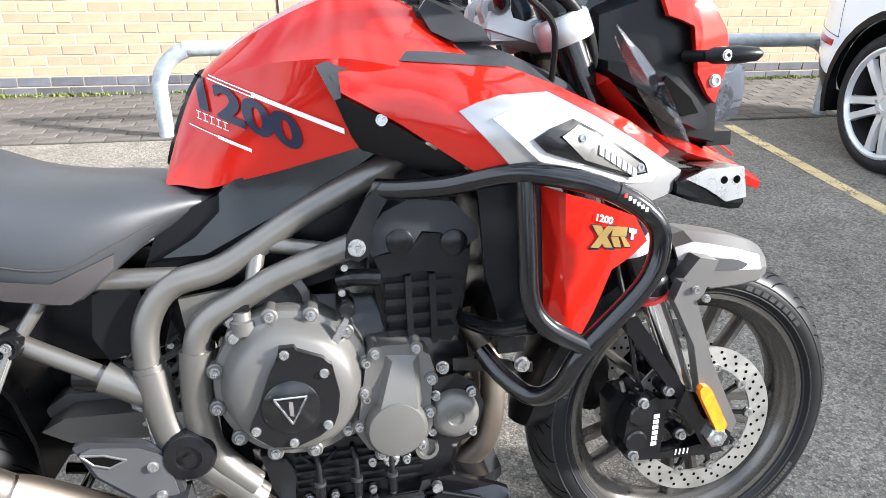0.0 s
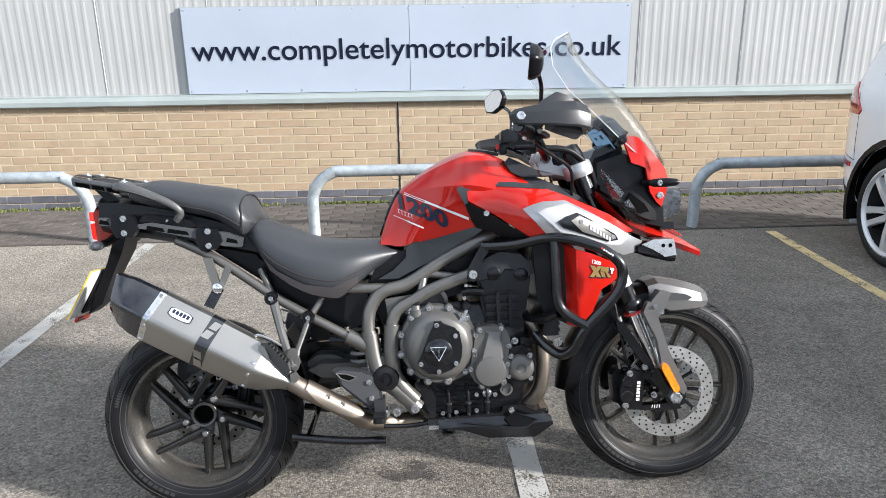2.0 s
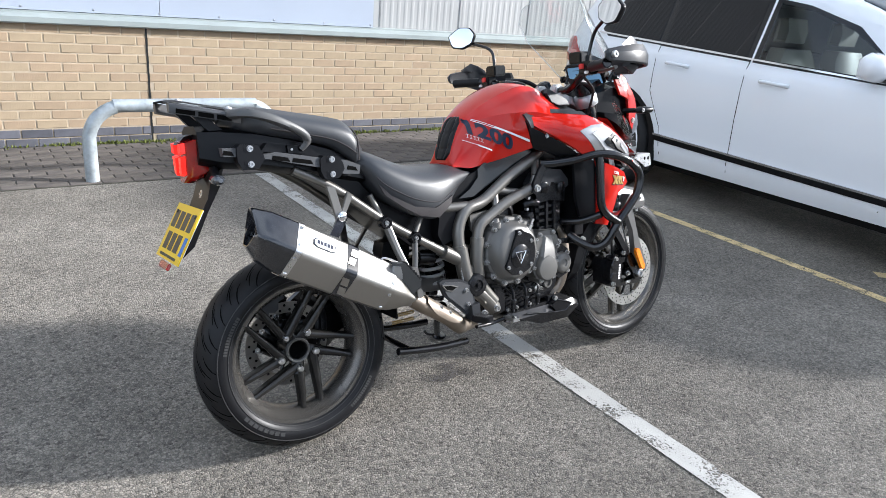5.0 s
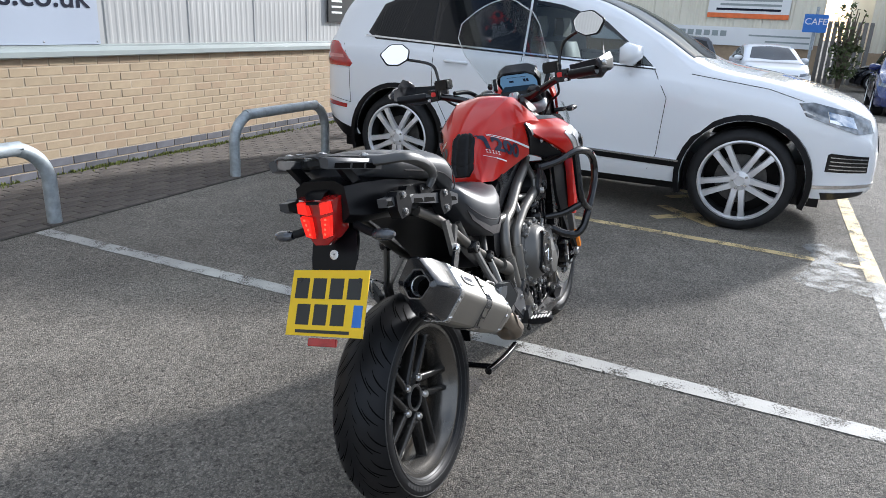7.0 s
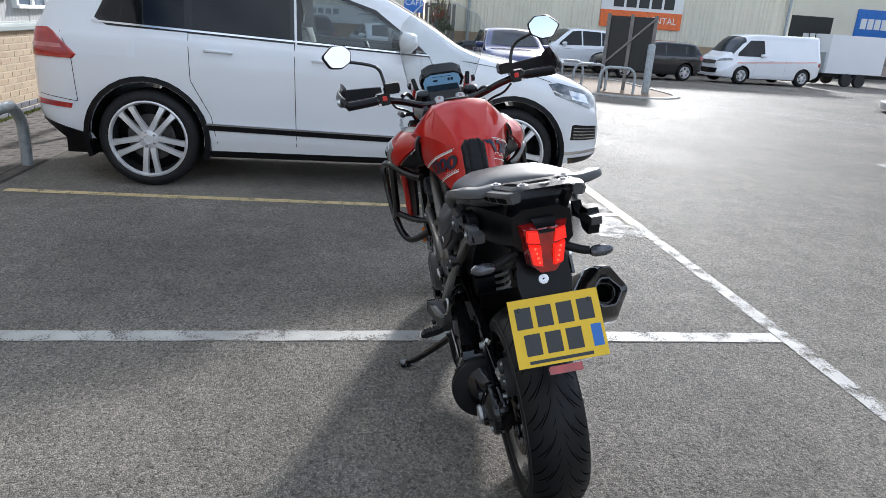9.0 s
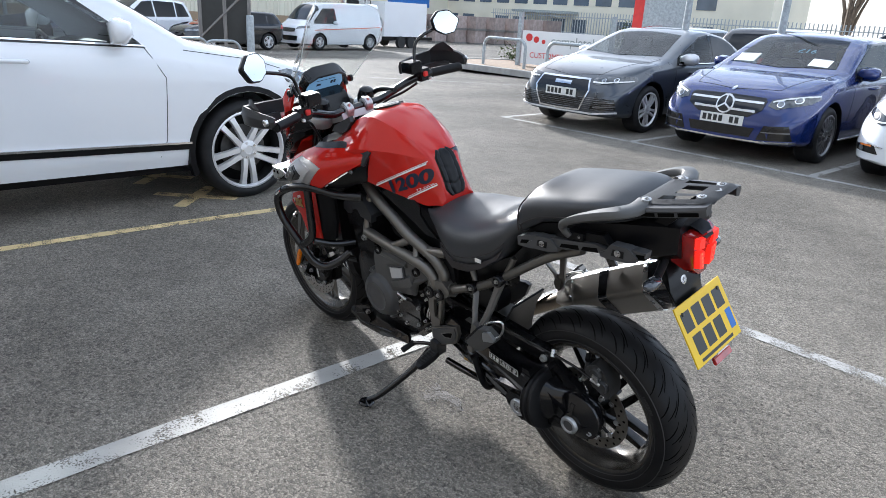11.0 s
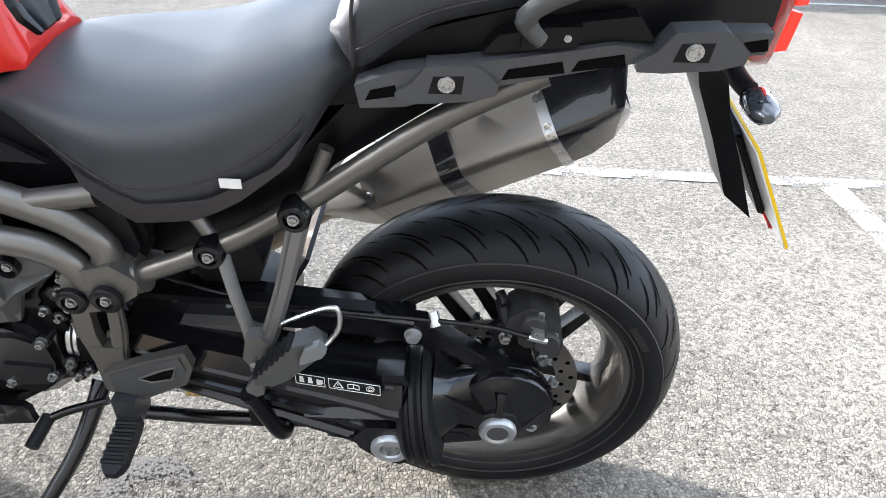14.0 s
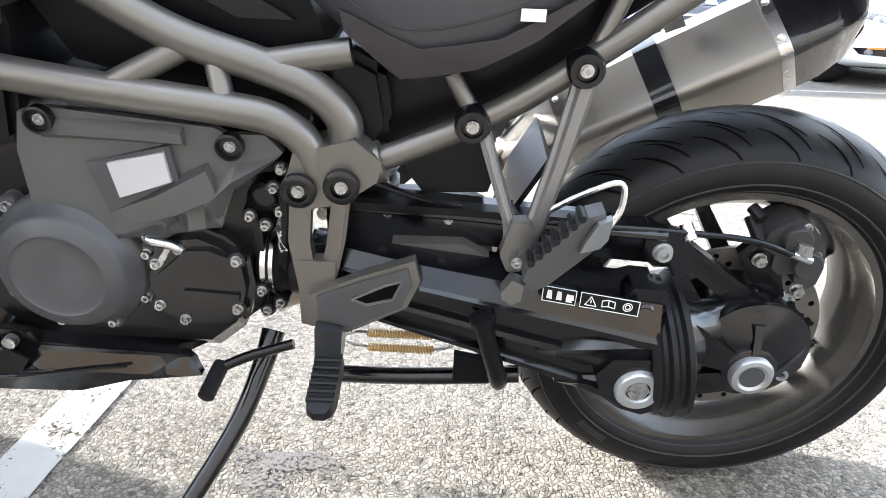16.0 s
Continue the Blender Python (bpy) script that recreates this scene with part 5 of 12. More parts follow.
def cabin(th, wb, h, trim=None):
    """Dash, wheel and front seats behind a clear windscreen."""
    part("cabin_floor", loft([[(x, -0.66, 0.40), (x, -0.70, 0.82), (x, -0.64, 0.82), (x, -0.60, 0.45), (x, 0.60, 0.45), (x, 0.64, 0.82), (x, 0.70, 0.82), (x, 0.66, 0.40)] for x in (0.10, wb - 0.5)]), CABIN_TRIM, th)
    part("dashboard", loft([[(x, y, z) for x, z in ((wb - 1.00, 0.55), (wb - 1.06, 0.80), (wb - 0.99, 0.90), (wb - 0.72, 0.915), (wb - 0.55, 0.90), (wb - 0.50, 0.6))] for y in (-0.66, 0.66)]), CABIN_TRIM, th, bevel=0.02)
    part("rear_bench", loft([[(x, y, z) for x, z in ((0.12, 0.55), (0.06, 1.05), (0.18, 1.06), (0.34, 0.75), (0.34, 0.55))] for y in (-0.62, 0.62)]), CABIN_TRIM, th, bevel=0.03)
    for sy in (-0.36, 0.36):
        st = part("seat_back", loft([[(x - 0.07, sy - w, z), (x + 0.05, sy - w, z), (x + 0.08, sy, z), (x + 0.05, sy + w, z), (x - 0.07, sy + w, z)] for x, z, w in ((wb - 1.50, 0.55, 0.24), (wb - 1.58, 0.85, 0.24), (wb - 1.66, 1.05, 0.19), (wb - 1.68, 1.10, 0.12))]), trim or CABIN_TRIM, th, bevel=0.02)
        part("head_rest", loft([[(wb - 1.70 + a, sy + b * k, h - 0.27 + c) for b, c in ((-0.12, -0.07), (0.12, -0.07), (0.13, 0.03), (0.08, 0.09), (-0.08, 0.09), (-0.13, 0.03))] for a, k in ((-0.04, 0.9), (0.0, 1.0), (0.05, 0.9))]), trim or CABIN_TRIM, st, bevel=0.01)
    part("steering_wheel", put(bmesh.new(), lathe([(0.175 + 0.015 * math.cos(q), 0.015 * math.sin(q)) for q in [2 * math.pi * k / 8 for k in range(8)]], 28, "x", closed=True), Matrix.Translation((wb - 1.16, -0.36, 0.88)) @ Matrix.Rotation(radians(-25), 4, "Y")), BLACK_PLASTIC, th)
    part("inner_mirror", box(wb - 1.10, wb - 1.07, -0.12, 0.12, h - 0.20, h - 0.14), BLACK_PLASTIC, th, bevel=0.008)


CLEAR = dict(clear=True, front_glass=FRONT_GLASS, screen_glass=FRONT_GLASS)
INDICATOR = mat("amber_indicator", (0.62, 0.16, 0.02), 0.2, var=0.2, vscale=40, coat=1.0)
ROT = 90
F_A = face(2.63, 0.86, [(0.44, 0.665), (0.52, 0.64), (0.84, 0.70), (0.86, 0.775), (0.62, 0.745), (0.45, 0.72)], [(0.50, 0.31), (0.80, 0.34), (0.78, 0.47), (0.56, 0.49)], [(0.50, 0.31), (0.80, 0.34), (0.78, 0.47), (0.56, 0.49)], True, 7, 0.004, None,
    [(-0.01, 0.70), (0.40, 0.70), (0.455, 0.56), (0.34, 0.30), (-0.01, 0.29)], [(0.60, 0.70, 0.026), (0.72, 0.718, 0.024)], [(0.47, 0.672), (0.60, 0.668), (0.83, 0.708)], [(3.36, -0.01), (3.27, 0.50), (2.20, 0.70)])
F_A[2] = ("grille", "x", [(-0.01, 0.30), (0.34, 0.31), (0.45, 0.56), (0.40, 0.69), (-0.01, 0.70)], GLOSS_BLACK, dict(off=0.009, xlo=2.94))
F_A += band("intake_slat", [(0.56, 0.36), (0.79, 0.385)], 0.006, ALLOY_DARK, 2.94) + band("intake_slat", [(0.57, 0.42), (0.78, 0.435)], 0.006, ALLOY_DARK, 2.94) + band("front_lip", [(-0.01, 0.262), (0.50, 0.268), (0.80, 0.30)], 0.010, ALLOY, 2.94) + band("badge", [(-0.01, 0.635), (0.13, 0.635)], 0.022, CHROME, 2.94, 0.018)
GREY_CAR = spec("saloon", 2.63, 1.41, 0.93, 0.86, 0.89, 0.325, 0.965, 0.235, "five", ALLOY, 0.92, F_A)
GREY_CAR.update(CLEAR, mirror_mat=ALLOY, plates=[("front", 3.49, 0.46, 0.52, 0.11)])
GREY_CAR["panels"] += [("window_trim", "y", [(0.0, 0.955), (1.96, 0.925), (1.96, 0.937), (0.0, 0.967)], CHROME, dict(off=0.009)), ("roof_trim", "y", [(0.30, 1.212), (0.95, 1.328), (1.28, 1.288), (1.28, 1.298), (0.95, 1.339), (0.29, 1.222)], CHROME, dict(off=0.009))]
saloon = build_car("saloon_car", "dark grey saloon car with silver-edged grille, parked nose out", GREY_CAR, pose(4.97, -8.42, 0, 0, 0, ROT), CAR_GREY, group="cars in the far bays")
cabin(saloon, 2.63, 1.41)
F_M = face(2.84, 0.84, [(0.48, 0.655), (0.58, 0.625), (0.82, 0.70), (0.88, 0.80), (0.70, 0.775), (0.50, 0.72)], [(-0.01, 0.51), (0.30, 0.515), (0.44, 0.60), (0.455, 0.70), (0.42, 0.73), (-0.01, 0.74)], [(0.44, 0.28), (0.78, 0.30), (0.74, 0.46), (0.50, 0.44)], False, 2, 0.024, ALLOY,
    (), [(0.60, 0.685, 0.036), (0.73, 0.735, 0.034)], [(0.52, 0.70), (0.66, 0.745), (0.84, 0.785)], [(3.49, -0.01), (3.40, 0.50), (2.42, 0.72)])
F_M += [disc_at("star_disc", 0, 0.625, 0.105, ALLOY, 3.2, 0.017, 14), disc_at("star_field", 0, 0.625, 0.088, GLOSS_BLACK, 3.2, 0.019, 14)] + band("star_arm", [(-0.005, 0.625), (-0.004, 0.72)], 0.012, ALLOY, 3.2, 0.021) + band("star_arm", [(0.0, 0.625), (0.08, 0.575)], 0.010, ALLOY, 3.2, 0.021) + band("front_lip", [(-0.01, 0.250), (0.50, 0.258), (0.80, 0.285)], 0.009, CHROME, 3.0) + [("lower_grille", "x", [(-0.01, 0.29), (0.36, 0.295), (0.40, 0.40), (-0.01, 0.40)], GLOSS_BLACK, dict(off=0.006, xlo=3.0)), disc_at("bonnet_badge", 0, 0.80, 0.022, CHROME, 3.0, 0.008)] + band("intake_slat", [(0.49, 0.37), (0.75, 0.385)], 0.006, ALLOY_DARK, 3.0)
BLUE_CAR = spec("estate", 2.84, 1.455, 1.00, 0.84, 0.90, 0.33, 0.985, 0.24, "multi", ALLOY_DARK, 0.94, F_M)
BLUE_CAR.update(CLEAR, plates=[("front", 3.675, 0.405, 0.52, 0.11)])
BLUE_CAR["papers"] = [[(2.15, 0.32), (2.32, 0.32), (2.32, 0.56), (2.15, 0.56)], [(2.12, -0.36), (2.32, -0.36), (2.32, -0.62), (2.12, -0.62)]]
BLUE_CAR["price"] = ("£16", 1.98, 0.16, 1.235, 0.42)
BLUE_CAR["panels"] += [("sill_strip", "y", [(0.45, 0.245), (2.40, 0.235), (2.40, 0.252), (0.45, 0.262)], CHROME, dict(off=0.010)), ("window_trim", "y", [(-0.70, 0.995), (2.18, 0.945), (2.18, 0.956), (-0.70, 1.006)], CHROME, dict(off=0.009))]
estate = build_car("estate_car", "metallic blue estate car with chrome grille, parked nose out", BLUE_CAR, pose(2.66, -8.70, 0, 0, 0, ROT), CAR_BLUE, group="cars in the far bays")
cabin(estate, 2.84, 1.455)
F_Z = face(2.70, 0.90, [(0.50, 0.635), (0.60, 0.615), (0.80, 0.68), (0.87, 0.80), (0.72, 0.755), (0.52, 0.68)], [(-0.01, 0.335), (0.20, 0.355), (0.36, 0.43), (0.455, 0.60), (0.455, 0.655), (-0.01, 0.672)], [(0.56, 0.335), (0.80, 0.35), (0.84, 0.41), (0.62, 0.43)], True, 5, 0.007, ALLOY_DARK,
    [(0.56, 0.668), (0.48, 0.640), (0.46, 0.585), (0.365, 0.415), (0.20, 0.338), (-0.01, 0.316)], [(0.68, 0.685, 0.044)], [(0.54, 0.645), (0.66, 0.64), (0.79, 0.69)], [(3.45, -0.01), (3.38, 0.44), (3.24, 0.60), (2.30, 0.72)])
F_Z += [("lower_grille", "x", [(-0.01, 0.245), (0.36, 0.25), (0.42, 0.29), (0.38, 0.315), (-0.01, 0.285)], GLOSS_BLACK, dict(off=0.006, xlo=3.1)), disc_at("badge", 0, 0.605, 0.070, CHROME, 3.1, 0.020, 12), disc_at("badge_field", 0, 0.605, 0.052, ALLOY_DARK, 3.1, 0.022, 12), disc_at("fog_lamp", 0.745, 0.375, 0.030, LAMP, 3.0, 0.010), ("indicator", "x", [(0.63, 0.405), (0.76, 0.405), (0.76, 0.422), (0.64, 0.422)], INDICATOR, dict(off=0.010, xlo=3.0))] + band("fog_trim", [(0.53, 0.405), (0.62, 0.425), (0.68, 0.435)], 0.005, CHROME, 3.0)
WHITE_CAR = spec("hatch", 2.70, 1.455, 0.86, 0.90, 0.895, 0.32, 0.99, 0.225, "multi", ALLOY_DARK, 0.93, F_Z)
WHITE_CAR.update(CLEAR, plates=[("front", 3.605, 0.44, 0.52, 0.11)])
WHITE_CAR["papers"] = [[(2.0, 0.36), (2.16, 0.36), (2.16, 0.60), (2.0, 0.60)], [(1.96, -0.36), (2.17, -0.36), (2.17, -0.58), (1.96, -0.58)], [(1.78, 0.02), (2.08, 0.02), (2.08, 0.10), (1.78, 0.10)]]
WHITE_CAR["price"] = ("£129", 1.86, 0.235, 1.245, 0.42)
hatch = build_car("hatchback", "white hatchback with black grille and price cards, parked nose out", WHITE_CAR, pose(0.41, -8.57, 0, 0, 0, ROT), CAR_WHITE, group="cars in the far bays")
cabin(hatch, 2.70, 1.455)
part("wiper", tube([(2.28, -0.50, 1.052), (2.22, -0.1, 1.075), (2.20, 0.35, 1.072)], 0.007, 6), BLACK_PLASTIC, hatch)
F_I = face(2.50, 0.72, [(0.46 + 0.17 + 0.145 * math.cos(0.5 * k + 0.2), 0.755 + 0.13 * math.sin(0.5 * k + 0.2)) for k in range(12)], [(-0.01, 0.42), (0.36, 0.44), (0.45, 0.52), (0.46, 0.60), (0.40, 0.655), (-0.01, 0.665)], [(-0.01, 0.27), (0.66, 0.29), (0.66, 0.37), (-0.01, 0.37)], True, 3, 0.010, CHROME,
    [(-0.01, 0.675), (0.40, 0.665), (0.475, 0.60), (0.465, 0.51), (0.37, 0.425), (-0.01, 0.40)], [(0.63, 0.755, 0.085)], (), [(3.10, -0.01), (3.02, 0.40), (2.80, 0.52), (2.00, 0.66)])
F_I[0] = ("lamp_ring", "x", F_I[0][2], CHROME, F_I[0][4])
F_I += [("bonnet_stripe", "z", [(2.15, 0.26), (3.05, 0.20), (3.05, 0.32), (2.15, 0.40)], CAR_SILVER, dict(off=0.006, zmin=0.7)), disc_at("fog_ring", 0.63, 0.455, 0.068, CHROME, 2.7, 0.012), disc_at("fog_lamp", 0.63, 0.455, 0.052, LAMP, 2.7, 0.015), disc_at("badge", 0, 0.735, 0.035, CHROME, 2.7, 0.012), ("bonnet_scoop", "z", [(2.92, -0.01), (2.97, -0.01), (2.95, 0.18), (2.92, 0.18)], GLOSS_BLACK, dict(off=0.008, zmin=0.7)), ("roof_panel", "z", [(0.05, -0.01), (1.18, -0.01), (1.14, 0.50), (0.05, 0.50)], CAR_SILVER, dict(off=0.004, zmin=1.2))]
SMALL_CAR = spec("hatch", 2.50, 1.415, 0.62, 0.72, 0.86, 0.31, 0.99, 0.215, "ten", ALLOY_DARK, 0.93, F_I)
SMALL_CAR.update(CLEAR, mirror_mat=CAR_SILVER, plates=[("front", 3.225, 0.46, 0.52, 0.11)])
SMALL_CAR["price"] = ("£ 1599", 1.66, 0.30, 1.225, 0.42)
SMALL_CAR["papers"] = [[(1.72, -0.30), (1.92, -0.30), (1.92, -0.52), (1.72, -0.52)], [(1.62, 0.02), (1.90, 0.02), (1.90, 0.10), (1.62, 0.10)]]
small = build_car("small_car", "very dark small hatchback with round lamps and pale bonnet stripes", SMALL_CAR, pose(-1.86, -8.25, 0, 0, 0, ROT), CAR_NAVY, group="cars in the far bays")
cabin(small, 2.50, 1.415)
build_car("crossover", "white crossover car with grey wheels, parked nose out", spec("suv", 2.66, 1.62, 0.86, 0.86, 0.90, 0.35, 1.05, 0.245, "five", ALLOY_DARK, 1.0, F_Z), pose(-4.55, -8.7, 0, 0, 0, ROT), CAR_WHITE, group="cars in the far bays")

# further rows, small in the picture
FAR = dict(detail=False)
LOW = lambda kind, h, hood: spec(kind, 2.65, h, 0.88, 0.85, 0.89, 0.32, hood, 0.22, "five", ALLOY, hood - 0.04, face(2.65, 0.85, [(0.48, 0.63), (0.84, 0.68), (0.84, 0.76), (0.50, 0.70)], [(-0.01, 0.48), (0.42, 0.50), (0.44, 0.66), (-0.01, 0.66)], [(-0.01, 0.28), (0.6, 0.30), (0.6, 0.38), (-0.01, 0.38)], False), 30)
build_car("estate_car", "dark estate car seen from behind the verge", LOW("estate", 1.52, 1.0), pose(4.9, -11.2, 0, 0, 0, -90), CAR_BLACK, **FAR)
build_car("small_car", "pale blue small car behind the verge", LOW("hatch", 1.45, 0.98), pose(7.6, -12.4, 0, 0, 0, -90), CAR_SILVER, **FAR)
build_car("small_car", "red small car in a far row", LOW("hatch", 1.48, 0.98), pose(10.3, -16.5, 0, 0, 0, -90), CAR_RED, **FAR)
build_car("pickup", "grey double-cab pickup seen from behind", LOW("suv", 1.78, 1.12), pose(-0.75, -11.9, 0, 0, 0, -90), CAR_GREY, **FAR)
build_car("small_car", "blue hatchback in a far row", LOW("hatch", 1.47, 0.98), pose(-3.6, -16.2, 0, 0, 0, -90), CAR_BLUE, **FAR)
build_car("off_roader", "black off-roader in a far row", LOW("suv", 1.74, 1.10), pose(6.9, -30.5, 0, 0, 0, -20), CAR_BLACK, **FAR)
for i, (x, y, a, pt, kd, nm, lb) in enumerate(((2.0, -30, 200, CAR_WHITE, "suv", "off_roader", "white off-roader in a far row"), (-1.0, -30.5, 190, CAR_SILVER, "hatch", "small_car", "silver hatchback in a far row"), (-4.0, -31, 185, CAR_BLUE, "saloon", "saloon_car", "dark blue saloon in a far row"), (-7.2, -31, 180, CAR_GREY, "estate", "estate_car", "grey estate in a far row"), (-10.5, -30, 178, CAR_BLACK, "hatch", "small_car", "black hatchback in a far row"), (10.8, -31, 165, CAR_RED, "hatch", "small_car", "dark red hatchback in a far row"), (14.0, -33, 170, CAR_WHITE, "hatch", "small_car", "white hatchback in a far row"), (-6.9, -12.6, -90, CAR_BLACK, "saloon", "saloon_car", "black saloon behind the verge"), (-9.4, -8.6, 90, CAR_SILVER, "hatch", "hatchback", "silver hatchback parked nose out"), (-6.95, -8.6, 90, CAR_NAVY, "suv", "crossover", "navy crossover parked nose out"))):
    build_car(nm, lb, LOW(kd, 1.74 if kd == "suv" else 1.45, 1.1 if kd == "suv" else 0.98), pose(x, y, 0, 0, 0, a), pt, **FAR)
# along the access road, beyond the white off-roader
SLOPE = lambda x: -0.02 * (x - 7)
VAN = spec("van", 2.93, 1.97, 0.95, 1.00, 0.97, 0.33, 1.15, 0.21, "five", ALLOY, 1.05, face(2.93, 1.0, [(0.55, 0.82), (0.90, 0.90), (0.90, 1.0), (0.58, 0.92)], [(-0.01, 0.70), (0.5, 0.72), (0.5, 0.86), (-0.01, 0.86)], [(-0.01, 0.36), (0.66, 0.38), (0.66, 0.56), (-0.01, 0.56)], False) + [("side_stripe", "y", [(-0.6, 0.98), (3.2, 0.80), (3.2, 0.83), (-0.6, 1.01)], ORANGE, dict(off=0.004))], 34)
build_car("van", "white panel van with a thin stripe along its side", VAN, pose(26.2, -16.6, SLOPE(24), 0, 0, 97), CAR_WHITE, category="van", **FAR)
build_car("hatchback", "dark hatchback parked before the hire shop", LOW("hatch", 1.47, 0.98), pose(25.6, -11.2, SLOPE(24), 0, 0, 98), CAR_BLACK, **FAR)
build_car("pickup", "white pickup parked before the hire shop", LOW("suv", 1.75, 1.08), pose(28.2, -8.6, SLOPE(26), 0, 0, 100), CAR_WHITE, **FAR)
build_car("estate_car", "dark blue estate parked before the hire shop", LOW("estate", 1.55, 1.0), pose(27.0, -5.6, SLOPE(25), 0, 0, 70), CAR_NAVY, **FAR)
build_car("hatchback", "dark blue hatchback facing the bays", LOW("hatch", 1.49, 0.98), pose(19.3, -2.75, SLOPE(18), 0, 0, 177), CAR_BLUE, **FAR)
build_car("saloon_car", "white saloon facing the bays", LOW("saloon", 1.43, 0.97), pose(23.5, 0.9, SLOPE(22), 0, 0, 192), CAR_WHITE, **FAR)
build_car("estate_car", "dark estate before the neighbouring shed", LOW("estate", 1.6, 1.02), pose(25.4, 3.2, SLOPE(24), 0, 0, 100), CAR_GREY, **FAR)


bush("shrub", 20.5, -38, -0.3, 2.4, 1.6, "ragged green shrub by the yard fence")
bush("shrub", 26, -40, -0.3, 2.6, 1.8, "ragged green shrub by the yard fence")
bush("shrub", 14.5, -15.0, 0.05, 1.2, 0.7, "low brown-green shrub on the corner verge", n=500, leaf=0.06)
for i in range(9):
    bush("bare_tree", -30 + 6.5 * i + (i % 3), -72 - 3 * (i % 2), 0, 3.2, 7.5 + (i % 4), "bare winter tree beyond the sheds", None, 0, "tree")
bush("tree", 27.2, -1.75, -0.3, 0.8, 2.6, "dark evergreen between the sheds", n=700, leaf=0.09, kind="tree")
slat = thing("slatted_gate", "brown slatted screen between the sheds", "fence", pose(29.5, -1.8, -0.3))
for k in range(9):
    part("slat", box(-0.02, 0.02, -0.9 + 0.2 * k, -0.76 + 0.2 * k, 0, 2.3), TIMBER, slat)
trailer = thing("box_trailer", "white box trailer with a ladder and ramp at its rear", "trailer", pose(29.4, -21.3, -0.45, 0, 0, 97))
part("body", box(-1.6, 1.6, -0.95, 0.95, 0.6, 2.3), CAR_WHITE, trailer, bevel=0.03)
part("chassis", box(-2.2, 1.7, -0.9, 0.9, 0.42, 0.58), BLACK_PLASTIC, trailer)
for s in (-1, 1):
    for x in (-0.35, 0.4):
        part("tyre", lathe([(0.001, -0.09), (0.29, -0.09), (0.31, 0), (0.29, 0.09), (0.001, 0.09)], 24, "y", (x, s * 0.98, 0.31)), mat('trailer_tyre', (0.022, 0.022, 0.023), 0.65), trailer)
part("ramp", box(1.62, 1.68, -0.8, 0.8, 0.6, 1.5), GALV, trailer)
for s in (-0.4, 0.0):
    part("ladder_rail", rod((1.70, s, 0.6), (1.70, s, 2.3), 0.025, 8), DARK_SIGN, trailer)
for k in range(6):
    part("ladder_rung", rod((1.70, -0.4, 0.8 + 0.26 * k), (1.70, 0.0, 0.8 + 0.26 * k), 0.018, 8), DARK_SIGN, trailer)
build_car("van", "dark grey panel van by the stacked pallets", VAN, pose(41.0, -29.2, SLOPE(41), 0, 0, 120), CAR_GREY, category="van", **FAR)

# ---- motorcycle ----
RED = mat("red_gloss_paint", (0.46, 0.012, 0.006), 0.35, var=0.03, vscale=3, coat=0.8, rvar=0.02, spec=0.06)
GUARD_GREY = mat("grey_satin_guard_paint", (0.165, 0.16, 0.155), 0.34, 0.6, var=0.06, rvar=0.03)
SILVER = mat("silver_satin_paint", (0.38, 0.38, 0.385), 0.30, 0.65, var=0.05, rvar=0.03)
WHITE_GLOSS = mat("white_gloss_inlay", (0.42, 0.42, 0.43), 0.2, var=0.02, coat=0.6)
RACK_GREY = mat("grey_rack_plastic", (0.055, 0.056, 0.059), 0.38, spec=0.42, var=0.1, vscale=8, bump=0.3, bscale=700)
HANDLE = mat("grey_moulded_handle", (0.075, 0.075, 0.074), 0.42, spec=0.4, var=0.08, vscale=8, bump=0.3, bscale=700)
FRAME = mat("graphite_frame_paint", (0.155, 0.147, 0.134), 0.34, 0.7, var=0.07, vscale=5, bump=0.15, bscale=700)
COVER = mat("grey_engine_casting", (0.118, 0.114, 0.107), 0.40, 0.40, var=0.08, vscale=7, bump=0.3, bscale=600)
ENGINE = mat("black_engine_paint", (0.006, 0.006, 0.007), 0.24, 0.0, spec=0.36, var=0.2, vscale=9, bump=0.2, bscale=420)
SATIN = mat("satin_black_paint", (0.005, 0.005, 0.006), 0.15, 0.0, var=0.15, vscale=7, spec=0.55)
GREY_PLASTIC = mat("dark_grey_plastic", (0.030, 0.031, 0.034), 0.30, spec=0.28, var=0.1, vscale=8, bump=0.3, bscale=700)
VINYL = mat("black_seat_vinyl", (0.028, 0.030, 0.034), 0.42, spec=0.55, var=0.08, vscale=5, bump=0.35, bscale=520)
FABRIC = mat("dark_seat_fabric", (0.026, 0.022, 0.023), 0.8, var=0.15, vscale=8, bump=0.7, bscale=900)
TITANIUM = mat("brushed_titanium", (0.36, 0.345, 0.32), 0.42, 1.0, var=0.05, vscale=5)
HOT_PIPE = mat("heat_tinted_steel", (0.30, 0.255, 0.21), 0.44, 1.0, var=0.22, vscale=9)
CARBON = mat("carbon_fibre", (0.014, 0.015, 0.018), 0.2, 0.2, var=0.25, vscale=60, coat=1.0)
RIM = mat("graphite_wheel_paint", (0.135, 0.127, 0.116), 0.26, 0.75, var=0.08, vscale=6)
SPOKE = mat("satin_black_spoke_paint", (0.020, 0.019, 0.018), 0.24, 0.4, var=0.1, vscale=8)
HANGER = mat("pale_grey_casting", (0.15, 0.145, 0.137), 0.4, 0.6, var=0.08, vscale=9)
BOLT = mat("zinc_bolt", (0.46, 0.455, 0.45), 0.28, 0.9, var=0.2, vscale=90)
